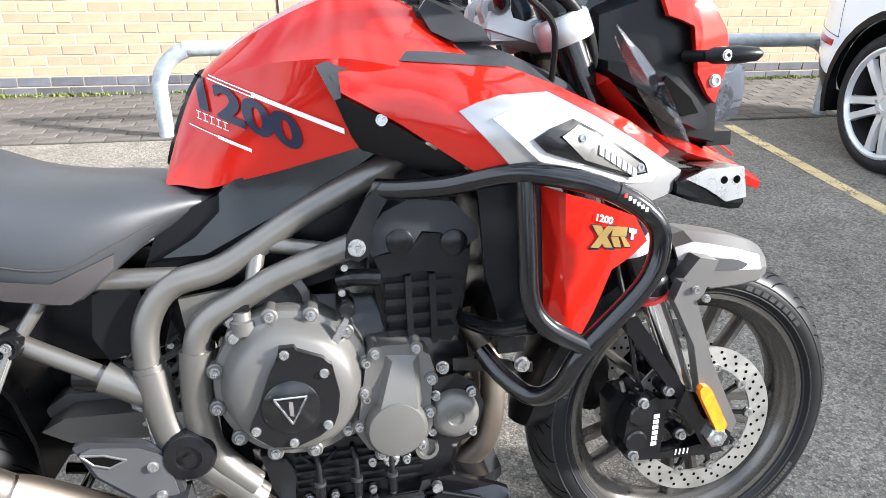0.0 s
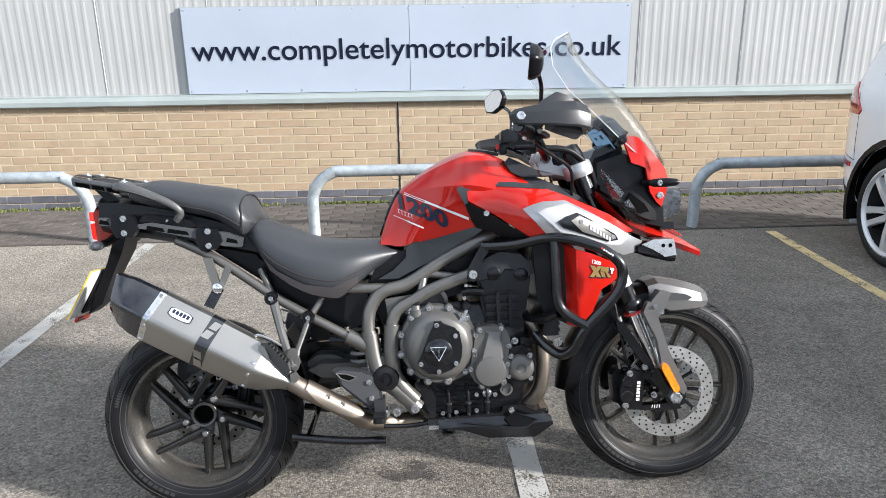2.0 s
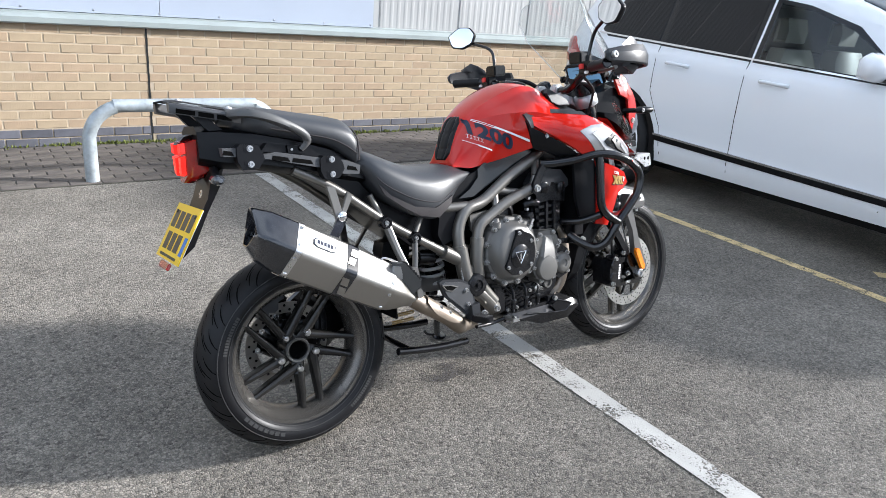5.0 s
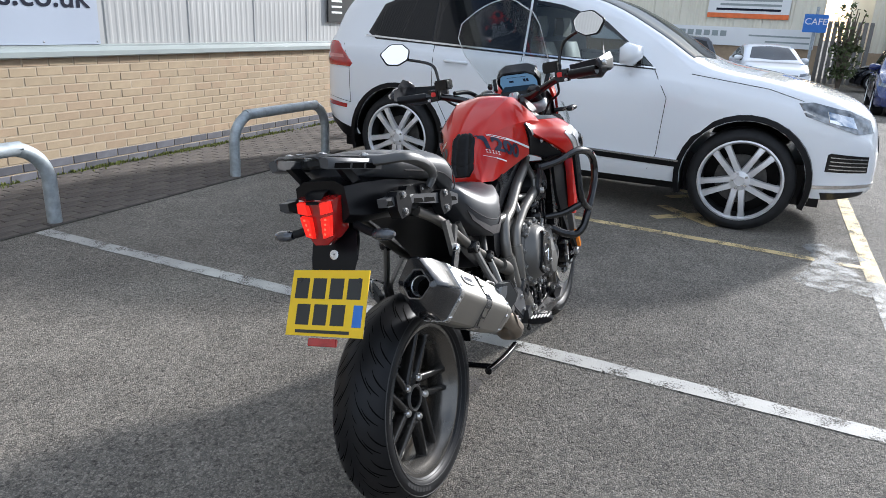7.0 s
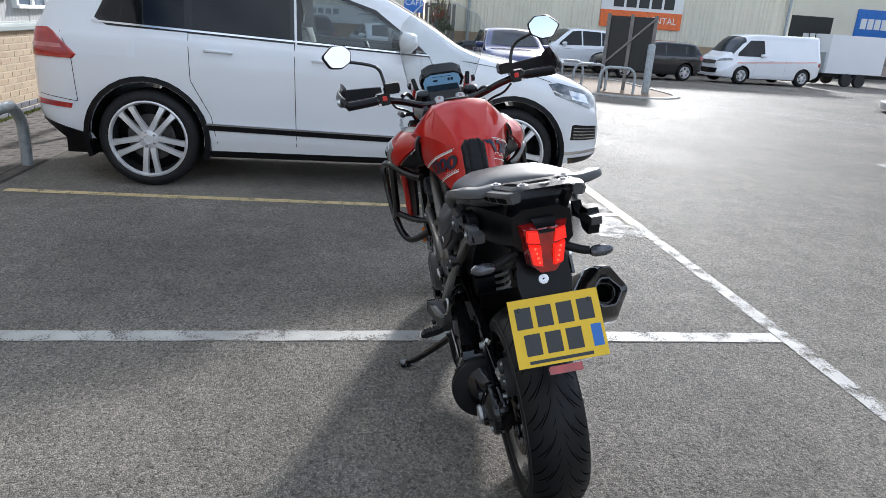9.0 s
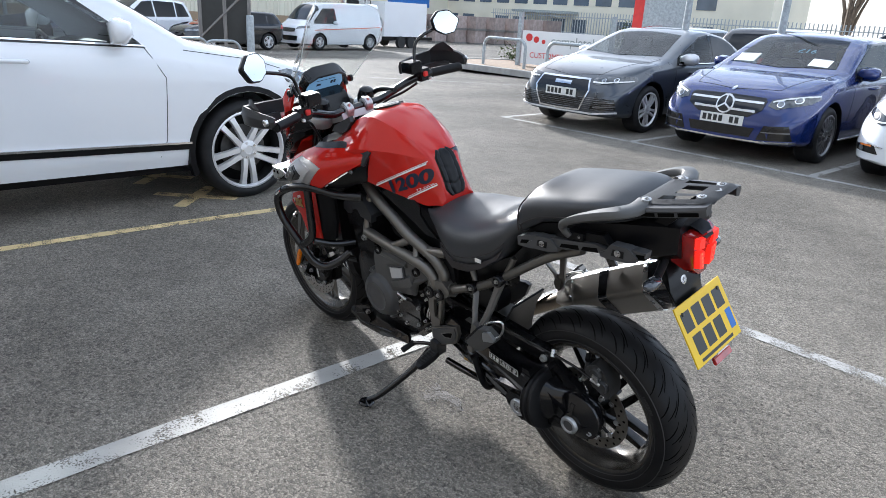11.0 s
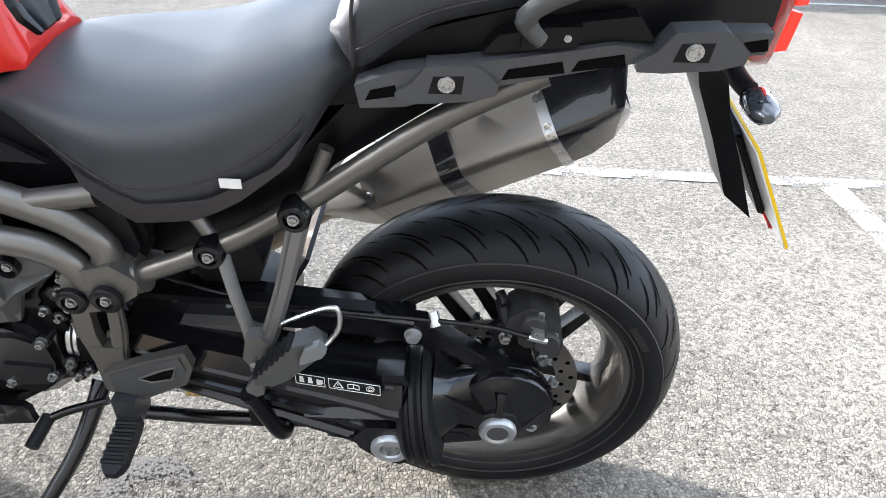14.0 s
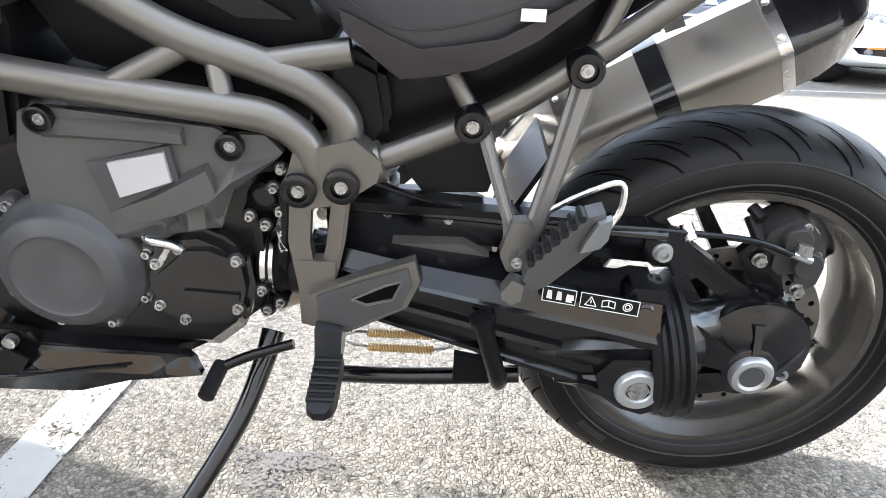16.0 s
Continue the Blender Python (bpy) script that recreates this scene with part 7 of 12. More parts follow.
mg = bp("front_mudguard", loft([mudguard_ring(*q) for q in ((1.470, 0.642, 0.676, 0.688, 0.078), (1.505, 0.612, 0.684, 0.697, 0.080), (1.540, 0.595, 0.677, 0.692, 0.080), (1.600, 0.596, 0.661, 0.680, 0.078), (1.650, 0.598, 0.643, 0.664, 0.066), (1.676, 0.603, 0.632, 0.648, 0.046), (1.691, 0.612, 0.620, 0.632, 0.020))]), GUARD_GREY, label="silver-grey front mudguard with a black rear", smooth=18)
bp("mudguard_rear", guard_arc(0.350, 178, 98, 0.078, 22, 0.05), BLACK_PLASTIC, mg, smooth=35)
for s in (-1, 1):
    bp("mudguard_inlay", slab([(1.530, 0.655), (1.590, 0.646), (1.612, 0.636), (1.600, 0.627), (1.532, 0.630), (1.520, 0.642)], s, 0.070, 0.0835), RACK_GREY, mg, bevel=0.004)
for s in (-1, 1):
    bp("mudguard_bracket", plate([(1.455, 0.625), (1.492, 0.668), (1.528, 0.660), (1.503, 0.60), (1.482, 0.580)], s * 0.118, s * 0.078), GUARD_GREY, mg, bevel=0.006)
    for p in ((1.462, 0.625), (1.482, 0.607)):
        bolt((p[0], s * 0.158, p[1]), 0.007, "y", s, 0.006)

# frame and subframe
R_UP = [(1.13, -0.035, 0.955), (1.05, -0.085, 0.915), (0.929, -0.128, 0.860), (0.807, -0.132, 0.800), (0.692, -0.138, 0.733), (0.612, -0.145, 0.712), (0.573, -0.150, 0.662), (0.566, -0.155, 0.594), (0.580, -0.162, 0.50), (0.612, -0.165, 0.45)]
R_LO = [(0.895, -0.175, 0.762), (0.868, -0.170, 0.752), (0.772, -0.163, 0.718), (0.707, -0.162, 0.684), (0.658, -0.163, 0.657), (0.638, -0.165, 0.613), (0.632, -0.168, 0.531), (0.635, -0.168, 0.47)]
L_UP = [(1.13, 0.035, 0.955), (1.05, 0.085, 0.905), (0.94, 0.125, 0.845), (0.811, 0.135, 0.775), (0.724, 0.140, 0.731), (0.629, 0.145, 0.702), (0.574, 0.150, 0.680), (0.544, 0.152, 0.645), (0.547, 0.155, 0.60)]
L_LO = [(0.945, 0.165, 0.695), (0.910, 0.165, 0.689), (0.822, 0.165, 0.677), (0.671, 0.165, 0.660), (0.616, 0.165, 0.648), (0.586, 0.163, 0.622), (0.578, 0.160, 0.59)]
fr = bp("main_frame", put(put(tube(R_UP, 0.0205, 20), tube(R_LO, 0.0195, 20)), put(tube(L_UP, 0.0205, 20), tube(L_LO, 0.0195, 20))), FRAME, label="graphite tubular steel trellis frame", smooth=60)
for p, q, r in (((0.742, -0.136, 0.76), (0.728, -0.162, 0.69), 0.013), ((0.80, -0.135, 0.79), (0.60, -0.135, 0.715), 0.002), ((0.62, -0.14, 0.722), (0.50, -0.13, 0.725), 0.0165), ((0.955, -0.12, 0.868), (0.905, -0.17, 0.80), 0.013), ((0.905, -0.17, 0.80), (0.885, -0.175, 0.755), 0.013), ((0.84, -0.15, 0.748), (0.75, -0.135, 0.762), 0.013), ((0.800, 0.165, 0.678), (0.712, 0.14, 0.722), 0.0145), ((0.686, 0.142, 0.712), (0.673, 0.165, 0.665), 0.013), ((0.640, 0.145, 0.704), (0.535, 0.14, 0.722), 0.0165), ((0.95, 0.12, 0.84), (0.945, 0.165, 0.70), 0.014)):
    bp("frame_brace", rod(p, q, r, 14), FRAME, fr)
for pts in (R_UP[-3:], R_LO[-3:]):
    bp("weld_sleeve", tube([pts[0], pts[1], pts[2]], 0.0245, 18), FRAME, fr)
bp("frame_casting", put(put(tube([(0.568, -0.156, 0.585), (0.580, -0.163, 0.50), (0.600, -0.166, 0.450), (0.655, -0.166, 0.400), (0.705, -0.164, 0.345)], 0.0265, 18), tube([(0.632, -0.168, 0.545), (0.636, -0.168, 0.47), (0.655, -0.168, 0.425), (0.700, -0.166, 0.372)], 0.0235, 18)), plate([(0.575, 0.52), (0.640, 0.52), (0.655, 0.44), (0.690, 0.385), (0.660, 0.375), (0.60, 0.425)], -0.176, -0.14)), FRAME, fr, smooth=50)
bp("frame_cap", lathe([(0.040, -0.165), (0.041, -0.190), (0.036, -0.197), (0.02, -0.199), (0.018, -0.195), (0.008, -0.195), (0.007, -0.202), (0, -0.202)], 32, "y", (0.612, 0, 0.452)), ENGINE, fr, "black round pivot cap")
bp("frame_casting_left", plate([(0.50, 0.61), (0.53, 0.635), (0.60, 0.615), (0.612, 0.575), (0.59, 0.545), (0.545, 0.555), (0.505, 0.585)], 0.12, 0.178), FRAME, fr, bevel=0.012)
for p in ((0.545, 0.180, 0.580), (0.595, 0.178, 0.572)):
    bp("frame_boss", lathe([(0.021, -0.01), (0.021, 0.008), (0.017, 0.011), (0.012, 0.011), (0.011, 0.006), (0, 0.006)], 20, "y", p), ENGINE, fr)
    bolt((p[0], p[1] + 0.006, p[2]), 0.007, "y", 1, 0.006, fr)
for p in ((0.888, -0.200, 0.760), (0.697, -0.190, 0.352), (0.70, -0.172, 0.655), (1.145, -0.176, 0.533), (0.64, -0.19, 0.345), (0.605, -0.20, 0.345)):
    bolt(p, 0.0125, "y", -1, 0.010, fr)
bolt((0.944, 0.178, 0.675), 0.0125, "y", 1, 0.010, fr)
bp("engine_hanger", plate([(0.62, 0.69), (0.70, 0.70), (0.725, 0.665), (0.715, 0.63), (0.69, 0.632), (0.665, 0.66), (0.64, 0.62), (0.625, 0.64)], -0.150, -0.138), FRAME, fr, bevel=0.003)
bp("upper_mount_plate", plate([(0.870, 0.745), (0.875, 0.78), (0.905, 0.83), (0.93, 0.855), (0.95, 0.845), (0.925, 0.81), (0.908, 0.775), (0.908, 0.748), (0.89, 0.738)], -0.198, -0.186), ENGINE, fr, bevel=0.004)
SUB = [(0.0, -0.125, 0.898), (0.12, -0.135, 0.835), (0.283, -0.143, 0.715), (0.39, -0.148, 0.647), (0.565, -0.155, 0.545)]
sf = bp("subframe", put(tube(SUB, 0.0145, 16), tube([(x, -y, z + 0.008) for x, y, z in SUB[:-1]] + [(0.545, 0.155, 0.585)], 0.0145, 16)), FRAME, label="graphite tubular rear subframe", smooth=60)
for s in (-1, 1):
    bp("subframe_strut", rod((0.245, s * 0.13, 0.80), (0.276, s * 0.142, 0.725), 0.010, 12), FRAME, sf)
    bp("subframe_strut", rod((0.43, s * 0.13, 0.705), (0.395, s * 0.146, 0.655), 0.010, 12), FRAME, sf)
    bp("subframe_sleeve", rod((0.50, s * 0.154, 0.582 + (0.02 if s > 0 else 0)), (0.56, s * 0.156, 0.548 + (0.035 if s > 0 else 0)), 0.024, 16), FRAME, sf)
    def hanger_leg(rows):
        return loft([[(x + a * w, s * (y + b), z + 0.35 * a * w) for a, b in ((-1, -0.008), (-1, 0.001), (-0.55, 0.008), (0.35, 0.0085), (0.62, 0.003), (1, 0.001), (1, -0.008))] for x, y, z, w in rows])
    hg = bp("pillion_hanger", put(put(hanger_leg(((0.278, 0.156, 0.722, 0.0130), (0.304, 0.186, 0.620, 0.0110), (0.322, 0.208, 0.562, 0.0110), (0.342, 0.220, 0.512, 0.0085))), hanger_leg(((0.390, 0.156, 0.655, 0.0095), (0.370, 0.186, 0.601, 0.0088), (0.352, 0.208, 0.556, 0.0092), (0.346, 0.220, 0.512, 0.0085)))), slab([(0.352, 0.565), (0.333, 0.567), (0.322, 0.552), (0.336, 0.502), (0.352, 0.500), (0.362, 0.522)], s, 0.203, 0.223)), HANGER, label="grey cast pillion footrest hanger", bevel=0.003, smooth=26)
    for p in (((0.284, 0.722), (0.400, 0.654)) if s > 0 else ((0.278, 0.712), (0.385, 0.648))):
        bp("hanger_boss", lathe([(0.020, s * 0.145), (0.0205, s * 0.169), (0.018, s * 0.174), (0.0125, s * 0.174), (0.0115, s * 0.169), (0, s * 0.169)], 20, "y", (p[0], 0, p[1])), ENGINE, hg)
        bolt((p[0], s * 0.171, p[1]), 0.007, "y", s, 0.006, hg)
    OX, OZ = -0.013, 0.010
    def lean(bm):
        for v in bm.verts:
            d = -0.766 * (v.co.x - 0.332) - 0.643 * (v.co.z - 0.540)
            v.co.y -= s * 0.75 * d
        return bm

    pg = bp("pillion_footrest", lean(slab([(x + OX, z + OZ) for x, z in ((0.292, 0.588), (0.272, 0.588), (0.262, 0.545), (0.268, 0.525), (0.318, 0.476), (0.336, 0.474), (0.350, 0.502), (0.347, 0.524))], s, 0.240, 0.268)), HANDLE, bevel=0.007)
    for k in range(7):
        q = Vector((0.345 + OX, 0, 0.530 + OZ)).lerp(Vector((0.298 + OX, 0, 0.586 + OZ)), k / 6)
        bp("footrest_rib", rod((q.x, s * 0.241, q.z), (q.x, s * 0.267, q.z), 0.0042, 8), RUBBER, pg)
    bp("footrest_tip", lean(slab([(x + OX, z + OZ) for x, z in ((0.279, 0.578), (0.263, 0.580), (0.259, 0.545), (0.266, 0.532), (0.291, 0.534), (0.288, 0.552))], s, 0.264, 0.276)), CLAMP, pg, bevel=0.005)
    bp("footrest_spring_loop", tube([(0.312, s * 0.205, 0.572), (0.282, s * 0.206, 0.592), (0.244, s * 0.205, 0.610), (0.231, s * 0.205, 0.604), (0.232, s * 0.208, 0.578), (0.244, s * 0.215, 0.560), (0.262, s * 0.235, 0.550)], 0.0036, 8), STEEL, pg)
    bp("footrest_bracket", slab([(x + OX, z + 0.028) for x, z in ((0.360, 0.474), (0.371, 0.456), (0.370, 0.448), (0.358, 0.440), (0.348, 0.446), (0.346, 0.468))], s, 0.222, 0.242), HANGER, pg, bevel=0.003)
    bolt((0.343, s * 0.232, 0.520), 0.006, "y", s, 0.006, pg)
# engine, right-hand side
eng = bp("engine", put(loft([[(x, y, z) for y, z in ((-0.11, z0), (-0.138, z0 + 0.05), (-0.138, z1 - 0.03), (-0.12, z1), (0.12, z1), (0.138, z1 - 0.03), (0.138, z0 + 0.05), (0.11, z0))] for x, z0, z1 in ((0.655, 0.37, 0.58), (0.70, 0.33, 0.64), (0.80, 0.30, 0.67), (0.95, 0.30, 0.66), (1.04, 0.33, 0.62), (1.065, 0.40, 0.56))]), plate([(0.925, 0.60), (0.905, 0.735), (0.915, 0.775), (1.045, 0.80), (1.075, 0.755), (1.068, 0.70), (1.045, 0.57)], -0.150, 0.150)), ENGINE, label="black three-cylinder engine with grey side covers", bevel=0.01)
bp("cam_cover", plate([(0.912, 0.735), (0.906, 0.770), (0.932, 0.803), (0.975, 0.822), (1.04, 0.812), (1.075, 0.775), (1.078, 0.752), (1.055, 0.738), (1.035, 0.742), (1.02, 0.765), (0.99, 0.77), (0.972, 0.745), (0.94, 0.742)], -0.168, 0.165), GREY_PLASTIC, eng, bevel=0.007)
bp("head_face", plate([(0.914, 0.733), (0.945, 0.738), (0.972, 0.742), (0.992, 0.765), (1.02, 0.762), (1.035, 0.738), (1.066, 0.735), (1.060, 0.69), (1.02, 0.70), (0.985, 0.705), (0.945, 0.70), (0.925, 0.70)], -0.163, 0.16), ENGINE, eng, bevel=0.005)
for x, z in ((0.955, 0.755), (1.04, 0.748)):
    bp("cam_plug", lathe([(0.021, -0.15), (0.021, -0.170), (0.016, -0.173), (0, -0.171)], 24, "y", (x, 0, z)), ENGINE, eng)
for k in range(4):
    for x in (0.945, 0.985, 1.02):
        z = 0.60 + 0.026 * k
        bp("cylinder_rib", box(x - 0.016, x + 0.016, -0.164, -0.148, z, z + 0.010), ENGINE, eng, bevel=0.003)
for x in (0.965, 1.003):
    bp("cylinder_web", box(x - 0.005, x + 0.005, -0.170, -0.148, 0.585, 0.70), ENGINE, eng, bevel=0.003)


def dome(c, prof, seg=40, wob=None):
    """A turned cover whose rim is pushed in and out by wob(angle)."""
    bm = lathe(prof, seg, "y", (0, 0, 0))
    for v in bm.verts:
        a = math.atan2(v.co.z, v.co.x)
        k = wob(a) if wob else 1
        r = math.hypot(v.co.x, v.co.z)
        mix = min(1, max(0, (r - 0.06) / 0.05))
        v.co.x *= 1 + (k - 1) * mix
        v.co.z *= 1 + (k - 1) * mix
        v.co += Vector((c[0], 0, c[1]))
    return bm


CC = (0.776, 0.547)
cl = bp("clutch_cover", dome(CC, [(0.120, -0.125), (0.121, -0.176), (0.118, -0.182), (0.108, -0.184), (0.101, -0.198), (0.094, -0.212), (0.086, -0.220), (0.06, -0.224), (0.0, -0.226)], 60, lambda a: 1 + 0.045 * max(0, math.cos(a - 2.0)) ** 8 + 0.05 * max(0, math.cos(a + 1.0)) ** 10 + 0.03 * max(0, math.cos(a - 0.6)) ** 8 - 0.03 * max(0, math.cos(a + 2.7)) ** 4), COVER, eng, "grey cast clutch cover ringed with bolts", smooth=50)
for k in range(12):
    a = radians(12 + 30 * k)
    q = (CC[0] + 0.117 * math.cos(a), CC[1] + 0.117 * math.sin(a))
    bp("cover_boss", lathe([(0.013, -0.12), (0.013, -0.186), (0.011, -0.188), (0, -0.188)], 14, "y", (q[0], 0, q[1])), COVER, eng)
    bolt((q[0], -0.188, q[1]), 0.0072, "y", -1, 0.008, eng)
bp("badge_plate", plate([(CC[0] + x, CC[1] + z) for x, z in ((-0.012, 0.082), (0.010, 0.082), (0.013, 0.076), (0.050, 0.060), (0.056, 0.052), (0.062, 0.048), (0.070, 0.0), (0.066, -0.03), (0.058, -0.05), (0.035, -0.066), (0.0, -0.079), (-0.035, -0.075), (-0.062, -0.052), (-0.066, -0.042), (-0.05, -0.01), (-0.03, 0.04), (-0.015, 0.068))], -0.233, -0.21), ENGINE, eng, bevel=0.003)
bp("badge_disc", lathe([(0.042, -0.230), (0.042, -0.2345), (0.040, -0.2360), (0, -0.2360)], 40, "y", (CC[0] - 0.002, 0, CC[1] - 0.012)), SATIN, eng)
TB = [(CC[0] - 0.026, CC[1] + 0.004), (CC[0] + 0.022, CC[1] + 0.004), (CC[0] - 0.002, CC[1] - 0.038)]
for a, b in zip(TB, TB[1:] + TB[:1]):
    bp("badge_edge", rod((a[0], -0.2365, a[1]), (b[0], -0.2365, b[1]), 0.0019, 8), CHROME, eng)
bp("badge_stem", plate([(CC[0] - 0.005, CC[1] - 0.002), (CC[0] + 0.001, CC[1] - 0.002), (CC[0] + 0.001, CC[1] - 0.026), (CC[0] - 0.005, CC[1] - 0.024)], -0.2375, -0.235), CHROME, eng)
for x, z in ((-0.005, 0.071), (0.050, 0.036), (0.049, -0.048), (-0.003, -0.071), (-0.056, -0.045)):
    bolt((CC[0] + x, -0.233, CC[1] + z), 0.0068, "y", -1, 0.006, eng)
bp("oil_filler", lathe([(0.020, 0.0), (0.020, 0.02), (0.015, 0.022), (0.013, 0.034), (0, 0.034)], 18, "z", (0.712, -0.175, 0.637)), COVER, eng)
bp("oil_filler_grip", box(0.700, 0.724, -0.180, -0.170, 0.66, 0.682), ENGINE, eng, bevel=0.004)
bp("oil_sticker", box(0.6975, 0.712, -0.196, -0.190, 0.585, 0.612), PALE, eng)
bp("clutch_cable_lever", plate([(0.818, 0.600), (0.834, 0.612), (0.862, 0.655), (0.869, 0.651), (0.845, 0.605), (0.832, 0.592)], -0.205, -0.196), STEEL, eng, bevel=0.002)
bp("cable_boss", lathe([(0.014, -0.13), (0.014, -0.19), (0.010, -0.195), (0, -0.195)], 16, "y", (0.866, 0, 0.662)), ENGINE, eng)
bp("gearbox_hump", lathe([(0.052, -0.11), (0.052, -0.155), (0.04, -0.16), (0.038, -0.15), (0, -0.15)], 30, "y", (0.762, 0, 0.672)), ENGINE, eng)
C2 = [(0.892, 0.588), (0.915, 0.600), (0.962, 0.598), (0.990, 0.575), (0.996, 0.55), (0.988, 0.50), (0.990, 0.455), (0.975, 0.425), (0.925, 0.408), (0.885, 0.425), (0.868, 0.455), (0.878, 0.51)]
bp("starter_gear_cover", plate(C2, -0.195, -0.125), COVER, eng, bevel=0.010)
bp("starter_gear_dome", lathe([(0.050, -0.19), (0.050, -0.205), (0.044, -0.214), (0.030, -0.216), (0, -0.217)], 36, "y", (0.930, 0, 0.462)), COVER, eng)
bp("starter_gear_rib", loft([[(0.918, -0.194, 0.585), (0.972, -0.194, 0.580), (0.962, -0.200, 0.57), (0.93, -0.200, 0.575)], [(0.90, -0.194, 0.50), (0.975, -0.194, 0.50), (0.965, -0.213, 0.495), (0.905, -0.213, 0.495)]]), COVER, eng, bevel=0.004)
for x, z in ((0.904, 0.588), (0.968, 0.590), (0.990, 0.535), (0.985, 0.478), (0.970, 0.423), (0.905, 0.415), (0.872, 0.468), (0.884, 0.525)):
    bp("cover_boss", lathe([(0.0115, -0.12), (0.0115, -0.197), (0, -0.197)], 12, "y", (x, 0, z)), COVER, eng)
    bolt((x, -0.197, z), 0.0068, "y", -1, 0.008, eng)
bp("pump_base", plate([(0.990, 0.42), (0.985, 0.49), (1.005, 0.525), (1.035, 0.53), (1.065, 0.51), (1.080, 0.47), (1.065, 0.415), (1.02, 0.40)], -0.175, -0.12), ENGINE, eng, bevel=0.008)
bp("pump_cap", lathe([(0.041, -0.165), (0.041, -0.185), (0.036, -0.194), (0.026, -0.198), (0.014, -0.198), (0.012, -0.195), (0, -0.195)], 36, "y", (1.028, 0, 0.462)), COVER, eng, "round grey water pump cap")
for a in (50, 130, 215, 310):
    q = (1.028 + 0.046 * math.cos(radians(a)), 0.462 + 0.046 * math.sin(radians(a)))
    bolt((q[0], -0.178, q[1]), 0.008, "y", -1, 0.010, eng)
bolt((1.012, -0.178, 0.545), 0.010, "y", -1, 0.010, eng)
bp("sump", loft([[(x, y, z) for y, z in ((-0.11, z0), (-0.14, z0 + 0.03), (-0.14, 0.42), (0.14, 0.42), (0.14, z0 + 0.03), (0.11, z0))] for x, z0 in ((0.70, 0.32), (0.74, 0.285), (0.98, 0.285), (1.03, 0.33))]), ENGINE, eng, bevel=0.008)
for x, z in ((0.783, 0.319), (0.825, 0.320), (0.889, 0.322), (0.997, 0.319), (0.891, 0.373), (0.949, 0.370), (0.740, 0.352)):
    bp("bolt_lug", lathe([(0.010, -0.120), (0.010, -0.147), (0.008, -0.149), (0, -0.149)], 14, "y", (x, 0, z)), ENGINE, eng)
    bolt((x, -0.149, z), 0.0065, "y", -1, 0.008, eng)
bp("drain_plug", lathe([(0.014, -0.130), (0.014, -0.158), (0.011, -0.161), (0.006, -0.161), (0.005, -0.156), (0, -0.156)], 20, "y", (0.923, 0, 0.377)), STEEL, eng)
bp("sump_shoulder", plate([(0.712, 0.418), (0.745, 0.410), (0.764, 0.372), (0.760, 0.322), (0.744, 0.318), (0.728, 0.350)], -0.158, -0.120), ENGINE, eng, bevel=0.006)
for k in range(5):
    bp("sump_rib", box(0.765, 0.975, -0.147, -0.135, 0.335 + 0.015 * k, 0.340 + 0.015 * k), ENGINE, eng, bevel=0.0015)
for x in (0.802, 0.863, 0.922):
    bp("breather_hose", tube([(x - 0.004, -0.146, 0.405), (x, -0.158, 0.385), (x, -0.160, 0.345)], 0.0048, 10), RUBBER, eng)
    bp("hose_sleeve", rod((x, -0.160, 0.352), (x, -0.159, 0.322), 0.0085, 14), ENGINE, eng)
    bp("hose_collar", rod((x, -0.160, 0.356), (x, -0.160, 0.350), 0.0100, 14), GREY_PLASTIC, eng)
    bp("hose_end", rod((x, -0.159, 0.322), (x, -0.158, 0.310), 0.0055, 12), GREY_PLASTIC, eng)
for sx in (-1, 1):
    bp("cable_stay", rod((0.802, -0.150, 0.375), (0.802 + 0.030 * sx, -0.148, 0.402), 0.0028, 8), RUBBER, eng)
bp("sight_glass", lathe([(0.020, -0.14), (0.020, -0.152), (0.014, -0.152), (0.013, -0.146), (0, -0.146)], 24, "y", (0.985, 0, 0.385)), COVER, eng)
for y in (-0.10, -0.02, 0.07):
    bp("header_pipe", tube([(1.06, y, 0.60), (1.105, y * 1.05, 0.53), (1.112, y * 1.05, 0.44), (1.095, y * 0.95, 0.35), (1.03, y * 0.7, 0.29), (0.92, y * 0.5, 0.262)], 0.0225, 18), HOT_PIPE, eng, "heat-tinted exhaust header")
bp("throttle_sensor", tube([(0.86, -0.155, 0.70), (0.885, -0.165, 0.705), (0.92, -0.162, 0.70)], 0.014, 12), ENGINE, eng)
for p in ((0.868, -0.172, 0.725), (0.862, -0.170, 0.685)):
    bp("hose_clip", lathe([(0.0055, -0.008), (0.0055, 0.006), (0, 0.006)], 10, "y", p), BOLT, eng)
bp("airbox", plate([(0.56, 0.71), (0.60, 0.80), (0.80, 0.88), (1.0, 0.93), (1.08, 0.86), (1.02, 0.80), (0.90, 0.76), (0.86, 0.69), (0.66, 0.64)], -0.105, 0.105), BLACK_PLASTIC, bevel=0.01)
bp("belly_pan", loft([[(x, -w, zt), (x, -w, zm), (x, -w * 0.72, zb), (x, w * 0.72, zb), (x, w, zm), (x, w, zt)] for x, w, zt, zm, zb in ((0.755, 0.12, 0.300, 0.294, 0.282), (0.80, 0.15, 0.308, 0.284, 0.262), (0.89, 0.166, 0.314, 0.275, 0.242), (1.0, 0.166, 0.320, 0.280, 0.240), (1.09, 0.145, 0.314, 0.285, 0.245), (1.125, 0.11, 0.304, 0.287, 0.27))]), SATIN, label="black plastic belly pan", bevel=0.004)
